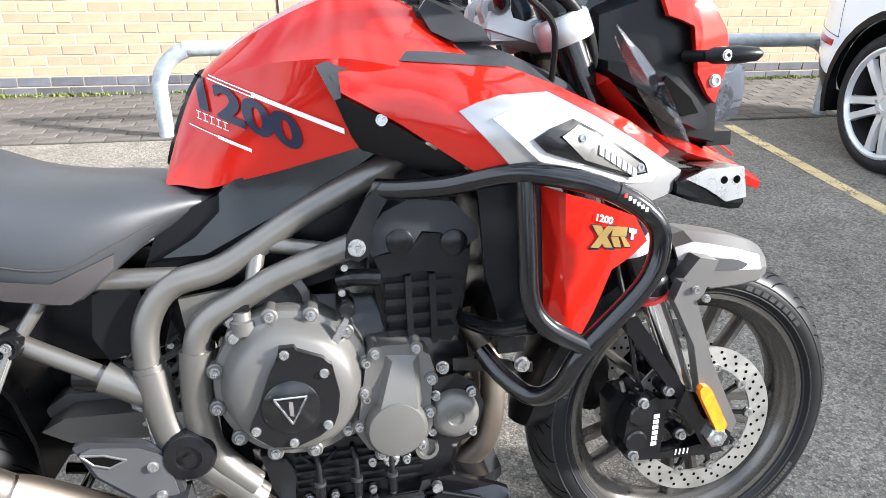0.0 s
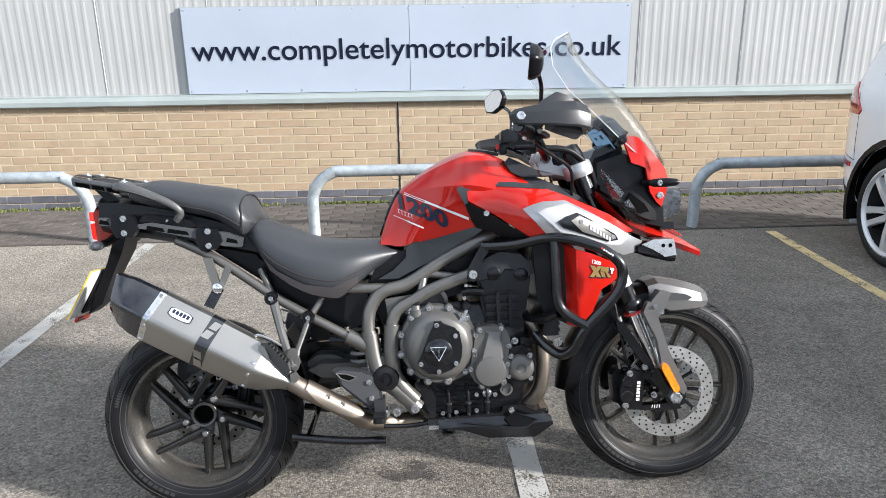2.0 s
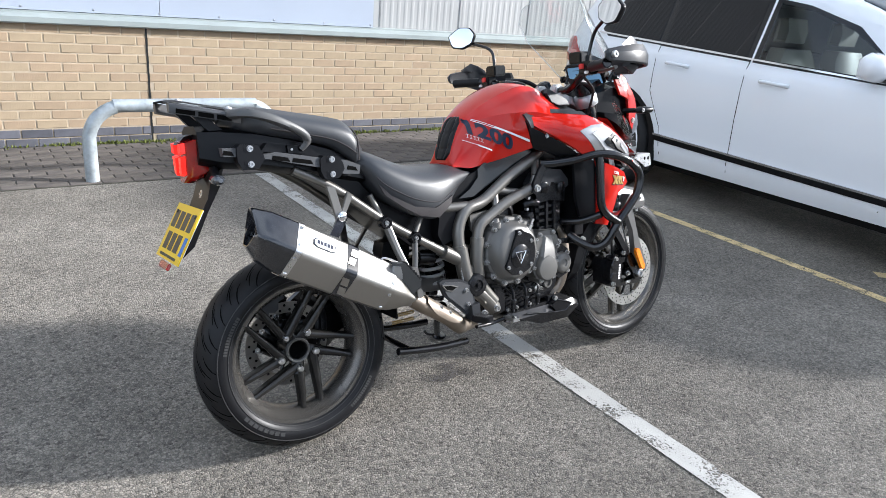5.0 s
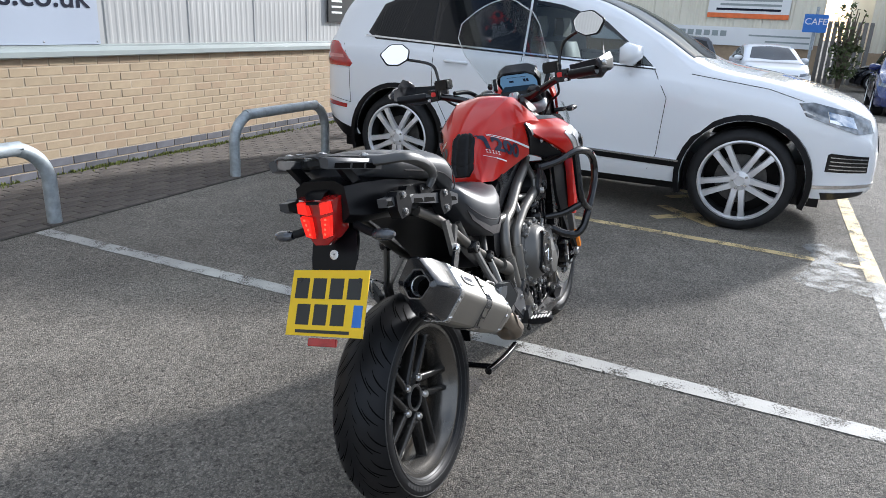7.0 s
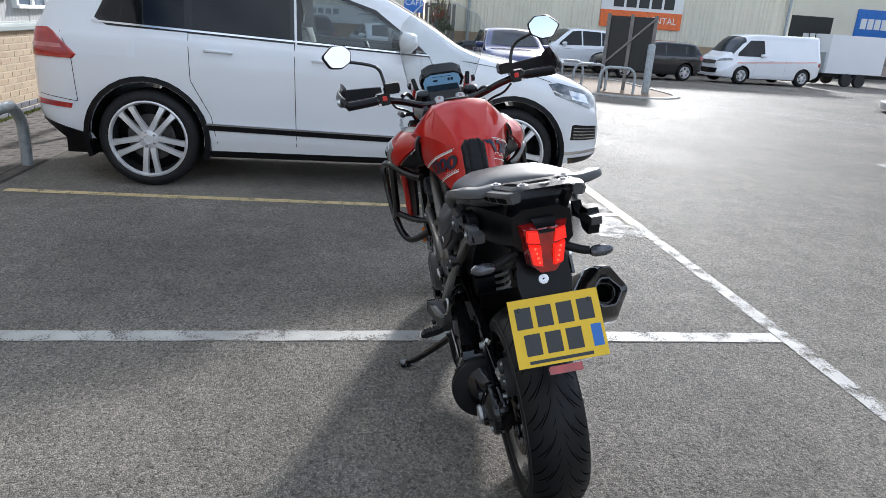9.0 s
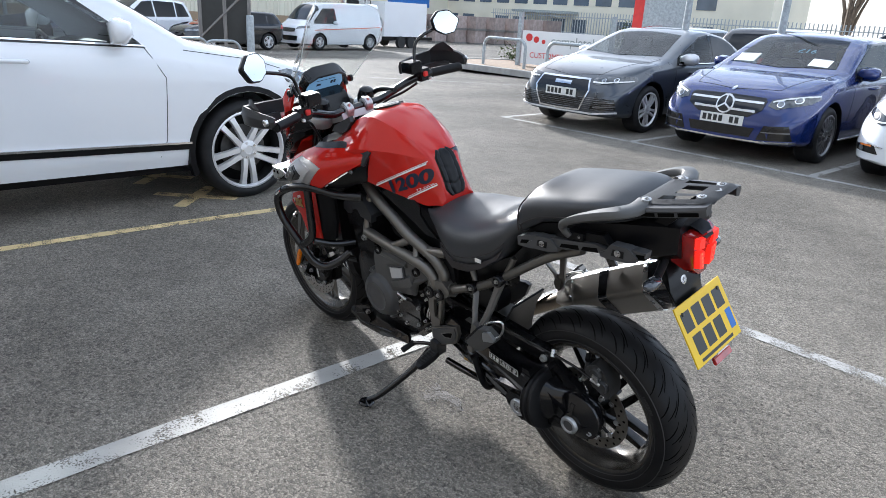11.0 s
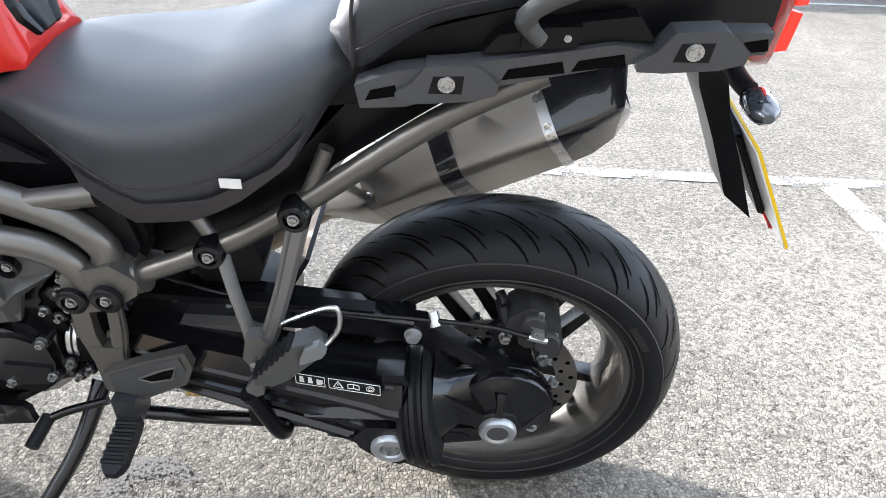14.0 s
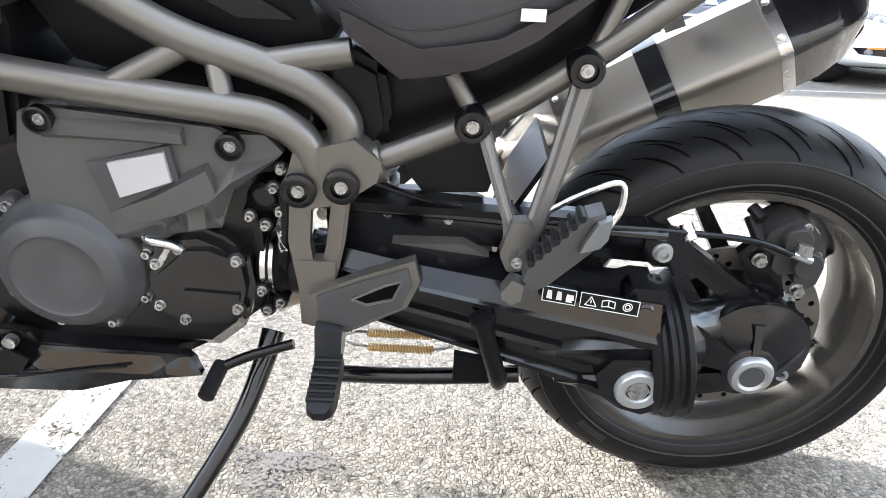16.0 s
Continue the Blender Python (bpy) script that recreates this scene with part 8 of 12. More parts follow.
both("belly_pan_wing", lambda: skin([(0.745, 0.285), (0.765, 0.310), (0.845, 0.312), (0.964, 0.315), (0.971, 0.336), (1.025, 0.340), (1.122, 0.295), (1.126, 0.272), (1.070, 0.234), (0.924, 0.239), (0.844, 0.270)], lambda x, z: 0.168 + 0.012 * min(1, max(0, (0.300 - z) / 0.012)) - 0.25 * max(0, 0.272 - z) - 0.10 * max(0, x - 1.06), 0.012, 0.012), SATIN, smooth=18)
both("belly_pan_recess", lambda: skin([(1.001, 0.322), (1.075, 0.296), (1.041, 0.272), (0.994, 0.274), (0.972, 0.305)], lambda x, z: 0.186, 0.004, 0.03), BLACK_PLASTIC)
both("belly_pan_edge", lambda: tube([(1.001, -0.187, 0.322), (1.075, -0.187, 0.296), (1.041, -0.187, 0.272), (0.990, -0.187, 0.275), (0.905, -0.183, 0.288), (0.845, -0.182, 0.297)], 0.0026, 8, n=1), SATIN)
both("belly_pan_bolt", lambda: lathe([(0.009, -0.172), (0.009, -0.184), (0.005, -0.185), (0.0, -0.183)], 14, "y", (0.995, 0, 0.327)), BOLT)

bp("shock_cover", slab([(0.470, 0.600), (0.430, 0.612), (0.372, 0.606), (0.362, 0.570), (0.372, 0.535), (0.455, 0.530), (0.478, 0.560)], 1, 0.02, 0.085), BLACK_PLASTIC, label="black plastic cover ahead of the rear wheel", bevel=0.012)
bp("linkage", slab([(0.475, 0.470), (0.440, 0.488), (0.385, 0.490), (0.352, 0.470), (0.345, 0.452), (0.470, 0.440)], 1, 0.00, 0.075), COVER, label="cast suspension link behind the swing arm", bevel=0.008)

# engine, left-hand side
AC = (0.893, 0.447)
bp("alternator_cover", dome(AC, [(0.094, 0.14), (0.095, 0.160), (0.091, 0.168), (0.084, 0.172), (0.080, 0.187), (0.075, 0.193), (0.063, 0.196), (0.0605, 0.1985), (0.057, 0.1992), (0.054, 0.1965), (0.030, 0.1975), (0.0, 0.198)], 44, lambda a: 1 + 0.05 * max(0, math.cos(a + 2.4)) ** 6), RACK_GREY, eng, "dark grey alternator cover", smooth=50)
for k in range(9):
    a = radians(10 + 40 * k)
    bp("bolt_lug", lathe([(0.012, 0.120), (0.012, 0.156), (0.010, 0.159), (0, 0.159)], 14, "y", (AC[0] + 0.098 * math.cos(a), 0, AC[1] + 0.098 * math.sin(a))), RACK_GREY, eng)
    bolt((AC[0] + 0.098 * math.cos(a), 0.159, AC[1] + 0.098 * math.sin(a)), 0.0062, "y", 1, 0.008, eng)
GC = [(0.788, 0.488), (0.759, 0.500), (0.725, 0.505), (0.695, 0.492), (0.668, 0.466), (0.664, 0.42), (0.675, 0.377), (0.708, 0.359), (0.761, 0.356), (0.798, 0.377), (0.806, 0.432)]
bp("gear_cover", plate(GC, 0.12, 0.158), SATIN, eng, bevel=0.006)
bp("gear_cover_face", plate([(0.736 + (x - 0.736) * 0.86, 0.428 + (z - 0.428) * 0.84) for x, z in GC], 0.150, 0.168), SATIN, eng, bevel=0.007)
bp("gear_cover_rib", plate([(0.782, 0.441), (0.741, 0.478), (0.713, 0.480), (0.690, 0.470), (0.761, 0.437)], 0.164, 0.174), SATIN, eng, bevel=0.004)
bp("gear_cover_step", plate([(0.753, 0.418), (0.748, 0.408), (0.683, 0.405), (0.683, 0.415)], 0.164, 0.172), SATIN, eng, bevel=0.003)
for x, z in ((0.751, 0.478), (0.783, 0.455), (0.682, 0.464), (0.788, 0.392), (0.758, 0.371), (0.688, 0.391)):
    bp("bolt_lug", lathe([(0.013, 0.120), (0.013, 0.164), (0.011, 0.167), (0, 0.167)], 16, "y", (x, 0, z)), SATIN, eng)
    bolt((x, 0.167, z), 0.0066, "y", 1, 0.008, eng)
bp("oil_pipe", tube([(0.795, 0.165, 0.493), (0.780, 0.176, 0.492), (0.757, 0.176, 0.487), (0.748, 0.172, 0.478)], 0.0055, 10), STEEL, eng)
bp("oil_pipe_bracket", plate([(0.768, 0.478), (0.758, 0.482), (0.776, 0.452), (0.786, 0.450)], 0.166, 0.172), BOLT, eng, bevel=0.001)
PANEL_Y = lambda x, z: 0.166 + 0.05 * (0.62 - z) * (1 if x > 0.72 else 0.4)
lep = bp("left_engine_panel", skin([(0.907, 0.645), (0.877, 0.652), (0.688, 0.637), (0.676, 0.630), (0.632, 0.631), (0.613, 0.611), (0.675, 0.563), (0.694, 0.511), (0.708, 0.534), (0.757, 0.523), (0.777, 0.512), (0.844, 0.487), (0.870, 0.500), (0.915, 0.515), (0.918, 0.60)], PANEL_Y, 0.010, 0.02, 1), HANDLE, eng, "charcoal plastic engine side panel")
bp("panel_ridge", loft([[(x, 0.1660, z + 0.006), (x, 0.1660 + h, z), (x, 0.1660 + h * 0.8, z - 0.012), (x, 0.1660, z - 0.018)] for x, z, h in ((0.885, 0.634, 0.004), (0.80, 0.634, 0.010), (0.722, 0.632, 0.014))]), HANDLE, lep, smooth=20)
bp("panel_facet", loft([[(0.700, 0.1660, 0.596), (0.700, 0.1800, 0.590), (0.760, 0.1820, 0.556), (0.822, 0.1740, 0.528), (0.822, 0.1660, 0.515)], [(0.690, 0.1640, 0.560), (0.690, 0.1800, 0.556), (0.745, 0.1800, 0.530), (0.815, 0.1720, 0.508), (0.815, 0.1640, 0.500)]]), HANDLE, lep, smooth=20)
bp("panel_tip", loft([[(0.615, 0.1640, 0.609), (0.616, 0.1700, 0.608), (0.622, 0.1640, 0.600)], [(0.668, 0.1640, 0.596), (0.672, 0.1840, 0.578), (0.680, 0.1640, 0.556)], [(0.712, 0.1640, 0.572), (0.706, 0.1800, 0.545), (0.695, 0.1640, 0.514)]]), HANDLE, lep, smooth=20)
bp("panel_recess", skin([(0.838, 0.590), (0.740, 0.616), (0.733, 0.570), (0.822, 0.526)], lambda x, z: 0.1745, 0.008, 0.03, 1), RACK_GREY, lep)
bp("blank_sticker", skin([(0.811, 0.594), (0.745, 0.610), (0.741, 0.574), (0.804, 0.551)], lambda x, z: 0.1805, 0.005, 0.03, 1), WHITE_GLOSS, lep, "blank white square sticker")
for x, z in ((0.880, 0.640), (0.671, 0.618)):
    bp("bolt_cup", lathe([(0.016, 0.166), (0.016, 0.1775), (0.0135, 0.1785), (0.012, 0.172), (0, 0.172)], 20, "y", (x, 0, z)), ENGINE, lep)
    bolt((x, 0.172, z), 0.0062, "y", 1, 0.004, eng)
for x, z, y in ((0.621, 0.584, 0.150), (0.631, 0.560, 0.152), (0.644, 0.511, 0.156), (0.626, 0.529, 0.152), (0.662, 0.523, 0.156), (0.656, 0.417, 0.160), (0.652, 0.385, 0.160), (0.635, 0.395, 0.156)):
    bolt((x, y, z), 0.0056, "y", 1, 0.009, eng)
    bp("bolt_lug", lathe([(0.011, y - 0.045), (0.011, y - 0.004), (0.009, y), (0, y)], 14, "y", (x, 0, z)), ENGINE, eng)
bp("breather_union", lathe([(0.020, 0.120), (0.020, 0.152), (0.015, 0.157), (0.013, 0.150), (0.0, 0.150)], 24, "y", (0.645, 0, 0.545)), ENGINE, eng)
bp("breather_hose", tube([(0.622, 0.150, 0.560), (0.618, 0.155, 0.525), (0.624, 0.155, 0.480), (0.630, 0.140, 0.440)], 0.0065, 10), RUBBER, eng)
bp("hose_spring", tube([(0.624 + 0.0065 * math.cos(j * 1.3), 0.155 + 0.0065 * math.sin(j * 1.3), 0.505 - 0.0005 * j) for j in range(60)], 0.0012, 5, n=1), BOLT, eng)
bp("gaiter_front", lathe([(0.036, -0.03), (0.044, -0.025), (0.044, -0.012), (0.040, -0.008), (0.048, 0.0), (0.043, 0.008), (0.048, 0.016), (0.042, 0.03)], 28, "x", (0.635, 0.105, 0.428)), RUBBER, eng, "black rubber drive gaiter")
for x in (0.652, 0.585):
    bp("hose_band", lathe([(0.0455, -0.008), (0.047, -0.008), (0.047, 0.008), (0.0455, 0.008)], 28, "x", (x, 0.105, 0.428), closed=True), STEEL, eng)

# swing arm and final drive on the left
ARM_SEC = ((0.20, 1.0), (0.72, 0.96), (0.97, 0.56), (1.06, 0.50), (1.06, 0.40), (0.92, 0.34), (0.92, 0.06), (1.08, 0.0), (1.10, -0.12), (0.90, -0.20), (0.84, -0.56), (0.98, -0.64), (0.96, -0.76), (0.55, -1.0), (-0.5, -1.0), (-0.95, -0.6), (-1.0, 0.0), (-0.95, 0.6), (-0.5, 1.0))
sw = bp("swing_arm", loft([[(x, yc + ry * a, zc + rz * b) for a, b in ARM_SEC] for x, yc, zc, ry, rz in ((0.600, 0.105, 0.428, 0.038, 0.040), (0.565, 0.108, 0.428, 0.042, 0.045), (0.55, 0.11, 0.428, 0.050, 0.052), (0.47, 0.12, 0.413, 0.052, 0.056), (0.36, 0.13, 0.392, 0.053, 0.065), (0.25, 0.137, 0.370, 0.056, 0.077), (0.195, 0.140, 0.358, 0.060, 0.086), (0.178, 0.140, 0.354, 0.066, 0.094), (0.152, 0.140, 0.349, 0.068, 0.097), (0.146, 0.140, 0.348, 0.062, 0.090))]), SATIN, label="black cast single-sided swing arm with drive shaft", smooth=20)
bp("arm_gusset", loft([[(0.30, 0.180, 0.372), (0.30, 0.196, 0.366), (0.30, 0.180, 0.358)], [(0.205, 0.185, 0.405), (0.205, 0.208, 0.385), (0.205, 0.185, 0.330)], [(0.170, 0.190, 0.410), (0.170, 0.210, 0.390), (0.170, 0.190, 0.320)]]), SATIN, sw, smooth=20)
bp("arm_gusset", loft([[(0.27, 0.176, 0.318), (0.27, 0.190, 0.312), (0.27, 0.172, 0.304)], [(0.19, 0.190, 0.335), (0.19, 0.204, 0.320), (0.19, 0.180, 0.285)]]), SATIN, sw, smooth=20)
bp("arm_vent_cap", plate([(0.198, 0.448), (0.190, 0.462), (0.150, 0.462), (0.142, 0.444), (0.160, 0.436), (0.190, 0.438)], 0.150, 0.186), SATIN, sw, bevel=0.004)
bp("arm_plug", lathe([(0.013, 0.175), (0.013, 0.190), (0.010, 0.193), (0.006, 0.190), (0, 0.190)], 18, "y", (0.172, 0, 0.430)), SATIN, sw)
for x, z in ((0.50, 0.505), (0.42, 0.498), (0.34, 0.492), (0.24, 0.490)):
    bolt((x, 0.098, z), 0.006, "y", 1, 0.004, sw)
bp("shaft_upper_rail", tube([(0.56, 0.098, 0.512), (0.40, 0.10, 0.506), (0.26, 0.106, 0.500), (0.14, 0.118, 0.500)], 0.007, 8), SATIN, sw)
bp("pivot_lug", plate([(0.225, 0.345), (0.205, 0.372), (0.150, 0.375), (0.135, 0.335), (0.138, 0.292), (0.155, 0.283), (0.185, 0.292), (0.215, 0.320)], 0.16, 0.214), SATIN, sw, bevel=0.008)
bp("pivot_nut", lathe([(0.030, 0.210), (0.030, 0.219), (0.027, 0.223), (0.017, 0.223), (0.0155, 0.220)], 36, "y", (0.168, 0, 0.328), caps=False), CLAMP, sw, "bright aluminium pivot nut")
bp("nut_socket", lathe([(0.0155, 0.2205), (0.0145, 0.213), (0.0, 0.213)], 6, "y", (0.168, 0, 0.328)), BOLT, sw)
bp("gaiter_rear", put(bmesh.new(), lathe([(0.088, -0.026), (0.097, -0.023), (0.098, -0.016), (0.091, -0.012), (0.091, -0.007), (0.098, -0.002), (0.098, 0.004), (0.090, 0.008), (0.089, 0.013), (0.094, 0.018), (0.086, 0.026)], 48, "x"), Matrix.Translation((0.126, 0.140, 0.345)) @ Matrix.Rotation(radians(9), 4, "Y")), RUBBER, sw, "black ribbed rubber gaiter")
fd = bp("final_drive", loft([[(x, yc + ry * math.cos(t), zc + rz * math.sin(t)) for t in [2 * math.pi * k / 24 for k in range(24)]] for x, yc, zc, ry, rz in ((0.108, 0.135, 0.342, 0.060, 0.080), (0.085, 0.130, 0.340, 0.046, 0.068), (0.050, 0.118, 0.338, 0.034, 0.066), (0.005, 0.108, 0.338, 0.034, 0.078), (-0.04, 0.106, 0.338, 0.030, 0.068), (-0.064, 0.102, 0.338, 0.020, 0.045))]), SATIN, sw, "black final drive housing", smooth=50)
bp("drive_dish", lathe([(0.079, 0.122), (0.080, 0.134), (0.077, 0.141), (0.070, 0.143), (0.034, 0.158), (0.0, 0.160)], 48, "y", (-0.004, 0, 0.340)), SATIN, sw, smooth=30)
bp("axle_boss", lathe([(0.040, 0.140), (0.037, 0.163), (0.032, 0.166), (0.0, 0.166)], 36, "y", (0.004, 0, 0.322)), SATIN, sw)
for web in ([(0.110, 0.400), (0.098, 0.400), (0.030, 0.352), (0.022, 0.330), (0.040, 0.322), (0.105, 0.338)], [(0.110, 0.310), (0.045, 0.318), (0.020, 0.300), (0.030, 0.286), (0.075, 0.276), (0.108, 0.268)]):
    bp("drive_web", plate(web, 0.120, 0.164), SATIN, sw, bevel=0.006)
    c = (sum(p[0] for p in web) / 6, sum(p[1] for p in web) / 6)
    bp("web_recess", plate([(c[0] + 0.006 + (x - c[0]) * 0.52, c[1] + (z - c[1]) * 0.48) for x, z in web], 0.1635, 0.1650), ENGINE, sw)
bp("dish_rib", loft([[(0.004 - w, 0.150, z), (0.004 - w * 0.6, y, z), (0.004 + w * 0.6, y, z), (0.004 + w, 0.150, z)] for z, w, y in ((0.352, 0.009, 0.168), (0.375, 0.008, 0.160), (0.392, 0.010, 0.154))]), SATIN, sw, smooth=20)
bp("dish_rib", loft([[(x, 0.142, z + 0.008), (x, y, z + 0.004), (x, y, z - 0.004), (x, 0.142, z - 0.008)] for x, z, y in ((-0.028, 0.318, 0.166), (-0.050, 0.330, 0.156), (-0.070, 0.344, 0.146))]), SATIN, sw, smooth=20)
for k in range(5):
    a = radians(20 + 28 * k)
    bolt((-0.004 + 0.080 * math.cos(a + 1.2), 0.128, 0.340 + 0.080 * math.sin(a + 1.2)), 0.0055, "y", 1, 0.007, sw, ENGINE)
bp("axle_nut", lathe([(0.029, 0.162), (0.030, 0.172), (0.027, 0.177), (0.021, 0.178), (0.0165, 0.175)], 40, "y", (0.004, 0, 0.322), caps=False), CLAMP, sw, "bright aluminium axle nut")
bp("axle_bore", lathe([(0.0170, 0.1755), (0.0150, 0.166), (0.0115, 0.166), (0.0105, 0.172), (0.0, 0.158)], 24, "y", (0.004, 0, 0.322)), RACK_GREY, sw)
bolt((-0.052, 0.140, 0.305), 0.0105, "y", 1, 0.009, sw, CLAMP)
bp("torque_arm", plate([(0.168, 0.470), (0.166, 0.500), (0.150, 0.508), (0.122, 0.504), (0.104, 0.488), (-0.016, 0.404), (-0.058, 0.388), (-0.072, 0.366), (-0.060, 0.352), (-0.030, 0.362), (0.012, 0.384), (0.096, 0.446), (0.126, 0.456), (0.150, 0.455)], 0.096, 0.120), SATIN, sw, bevel=0.005)
bp("torque_arm_groove", plate([(0.098, 0.474), (-0.010, 0.398), (-0.004, 0.390), (0.100, 0.462)], 0.1185, 0.1212), ENGINE, sw)
bp("torque_arm_leg", plate([(0.132, 0.458), (0.112, 0.458), (0.060, 0.384), (0.022, 0.378), (0.020, 0.366), (0.070, 0.366), (0.078, 0.372)], 0.098, 0.118), SATIN, sw, bevel=0.004)
bolt((0.142, 0.120, 0.478), 0.0125, "y", 1, 0.010, sw, CLAMP)
bp("upper_arm", loft([[(x, y + b, z + a) for a, b in ((-w, -0.018), (w, -0.018), (w, 0.018), (-w, 0.018))] for x, y, z, w in ((0.58, 0.078, 0.500, 0.028), (0.40, 0.082, 0.492, 0.027), (0.26, 0.088, 0.486, 0.027), (0.16, 0.096, 0.484, 0.026), (0.14, 0.098, 0.482, 0.018))]), SATIN, sw, bevel=0.008)
bp("upper_arm_line", plate([(0.36, 0.470), (0.19, 0.466), (0.186, 0.470), (0.36, 0.474)], 0.105, 0.112), SATIN, sw)
bp("cable_guide", plate([(0.60, 0.526), (0.42, 0.522), (0.20, 0.514), (0.20, 0.506), (0.42, 0.512), (0.60, 0.514)], 0.090, 0.112), BLACK_PLASTIC, sw, bevel=0.003)
bp("hose_clip", rod((0.115, 0.104, 0.512), (0.108, 0.118, 0.496), 0.009, 12), STEEL, sw)
bp("swing_arm_bridge", plate([(0.56, 0.47), (0.40, 0.475), (0.36, 0.455), (0.40, 0.43), (0.56, 0.42)], -0.06, 0.12), COVER, sw, bevel=0.01)
bp("wheel_inner_guard", loft([[(x, y, z) for y in (-0.07, 0.085)] + [(x - 0.006, y, z - 0.004) for y in (0.085, -0.07)] for x, z in ((0.36, 0.36), (0.355, 0.44), (0.335, 0.52), (0.30, 0.585))]), BLACK_PLASTIC, sw)
LABEL_Z = lambda x: 0.447 - (0.300 - x) * 0.150
for x0, x1 in ((0.303, 0.262), (0.256, 0.183)):
    bp("warning_label", plate([(x0, LABEL_Z(x0)), (x0, LABEL_Z(x0) + 0.021), (x1, LABEL_Z(x1) + 0.021), (x1, LABEL_Z(x1))], 0.190, 0.1972), SATIN, sw)
    q = lambda x, d: (x, 0.1976, LABEL_Z(x) + d)
    for a, b in ((q(x0, 0), q(x1, 0)), (q(x1, 0), q(x1, 0.021)), (q(x1, 0.021), q(x0, 0.021)), (q(x0, 0.021), q(x0, 0))):
        bp("label_line", rod(a, b, 0.0006, 6), PALE, sw)
for xs, zs in (((0.298, 0.291), (0.004, 0.016)), ((0.286, 0.279), (0.004, 0.016)), ((0.274, 0.264), (0.006, 0.014)), ((0.274, 0.266), (0.003, 0.006))):
    bp("label_mark", plate([(xs[0], LABEL_Z(xs[0]) + zs[0]), (xs[0] - 0.001, LABEL_Z(xs[0]) + zs[1]), (xs[1] + 0.001, LABEL_Z(xs[1]) + zs[1]), (xs[1], LABEL_Z(xs[1]) + zs[0])], 0.1970, 0.1978), PALE, sw)
for a, b in (((0.250, 0.004), (0.236, 0.004)), ((0.250, 0.004), (0.243, 0.017)), ((0.236, 0.004), (0.243, 0.017)), ((0.243, 0.008), (0.243, 0.012)), ((0.229, 0.005), (0.229, 0.014)), ((0.221, 0.006), (0.221, 0.015)), ((0.213, 0.005), (0.213, 0.014)), ((0.229, 0.014), (0.221, 0.016)), ((0.221, 0.016), (0.213, 0.014)), ((0.229, 0.005), (0.221, 0.007)), ((0.221, 0.007), (0.213, 0.005))):
    bp("label_mark", rod((a[0], 0.1977, LABEL_Z(a[0]) + a[1]), (b[0], 0.1977, LABEL_Z(b[0]) + b[1]), 0.0007, 6), PALE, sw)
for rr in (0.0062, 0.0036):
    bp("label_mark", lathe([(rr, 0.1970), (rr, 0.1978), (rr - 0.0011, 0.1978), (rr - 0.0011, 0.1970)], 24, "y", (0.197, 0, LABEL_Z(0.197) + 0.0105), closed=True), PALE, sw)
rcal = bp("rear_caliper", plate([(0.004, 0.478), (0.000, 0.500), (-0.014, 0.512), (-0.030, 0.522), (-0.050, 0.518), (-0.066, 0.500), (-0.080, 0.482), (-0.087, 0.450), (-0.084, 0.424), (-0.068, 0.412), (-0.054, 0.424), (-0.050, 0.440), (-0.030, 0.436), (-0.018, 0.446), (-0.016, 0.468)], 0.040, 0.096), CALIPER, label="dark grey rear brake caliper", bevel=0.007)
for x, z, r in ((-0.036, 0.494, 0.020), (-0.060, 0.458, 0.021)):
    bp("caliper_piston_cap", lathe([(r, 0.092), (r, 0.104), (r * 0.85, 0.108), (0, 0.108)], 24, "y", (x, 0, z)), CALIPER, rcal)
bp("caliper_slide", rod((0.012, 0.060, 0.505), (0.002, 0.090, 0.480), 0.010, 14), RUBBER, rcal)
bp("caliper_slide", rod((0.016, 0.062, 0.520), (0.006, 0.080, 0.512), 0.0085, 14), RUBBER, rcal)
bp("banjo_block", plate([(-0.034, 0.482), (-0.032, 0.496), (-0.052, 0.492), (-0.054, 0.476)], 0.096, 0.116), BOLT, rcal, bevel=0.002)
for x, z in ((0.003, 0.460), (-0.060, 0.414)):
    bolt((x, 0.096, z), 0.0095, "y", 1, 0.010, rcal)
for x, z in ((-0.072, 0.470), (-0.046, 0.512)):
    bolt((x, 0.097, z), 0.0055, "y", 1, 0.006, rcal)
bp("caliper_bracket", plate([(0.03, 0.465), (0.01, 0.49), (-0.03, 0.45), (-0.05, 0.40), (-0.03, 0.385), (0.0, 0.42)], 0.078, 0.092), ENGINE, rcal, bevel=0.004)
bp("brake_line_rear", tube([(0.60, 0.09, 0.565), (0.523, 0.09, 0.545), (0.422, 0.10, 0.520), (0.266, 0.11, 0.508), (0.138, 0.115, 0.506), (0.03, 0.115, 0.498), (-0.03, 0.112, 0.478), (-0.052, 0.108, 0.470)], 0.0042, 8), ENGINE)
bp("line_union", rod((-0.028, 0.113, 0.480), (-0.058, 0.108, 0.468), 0.0055, 8), STEEL)

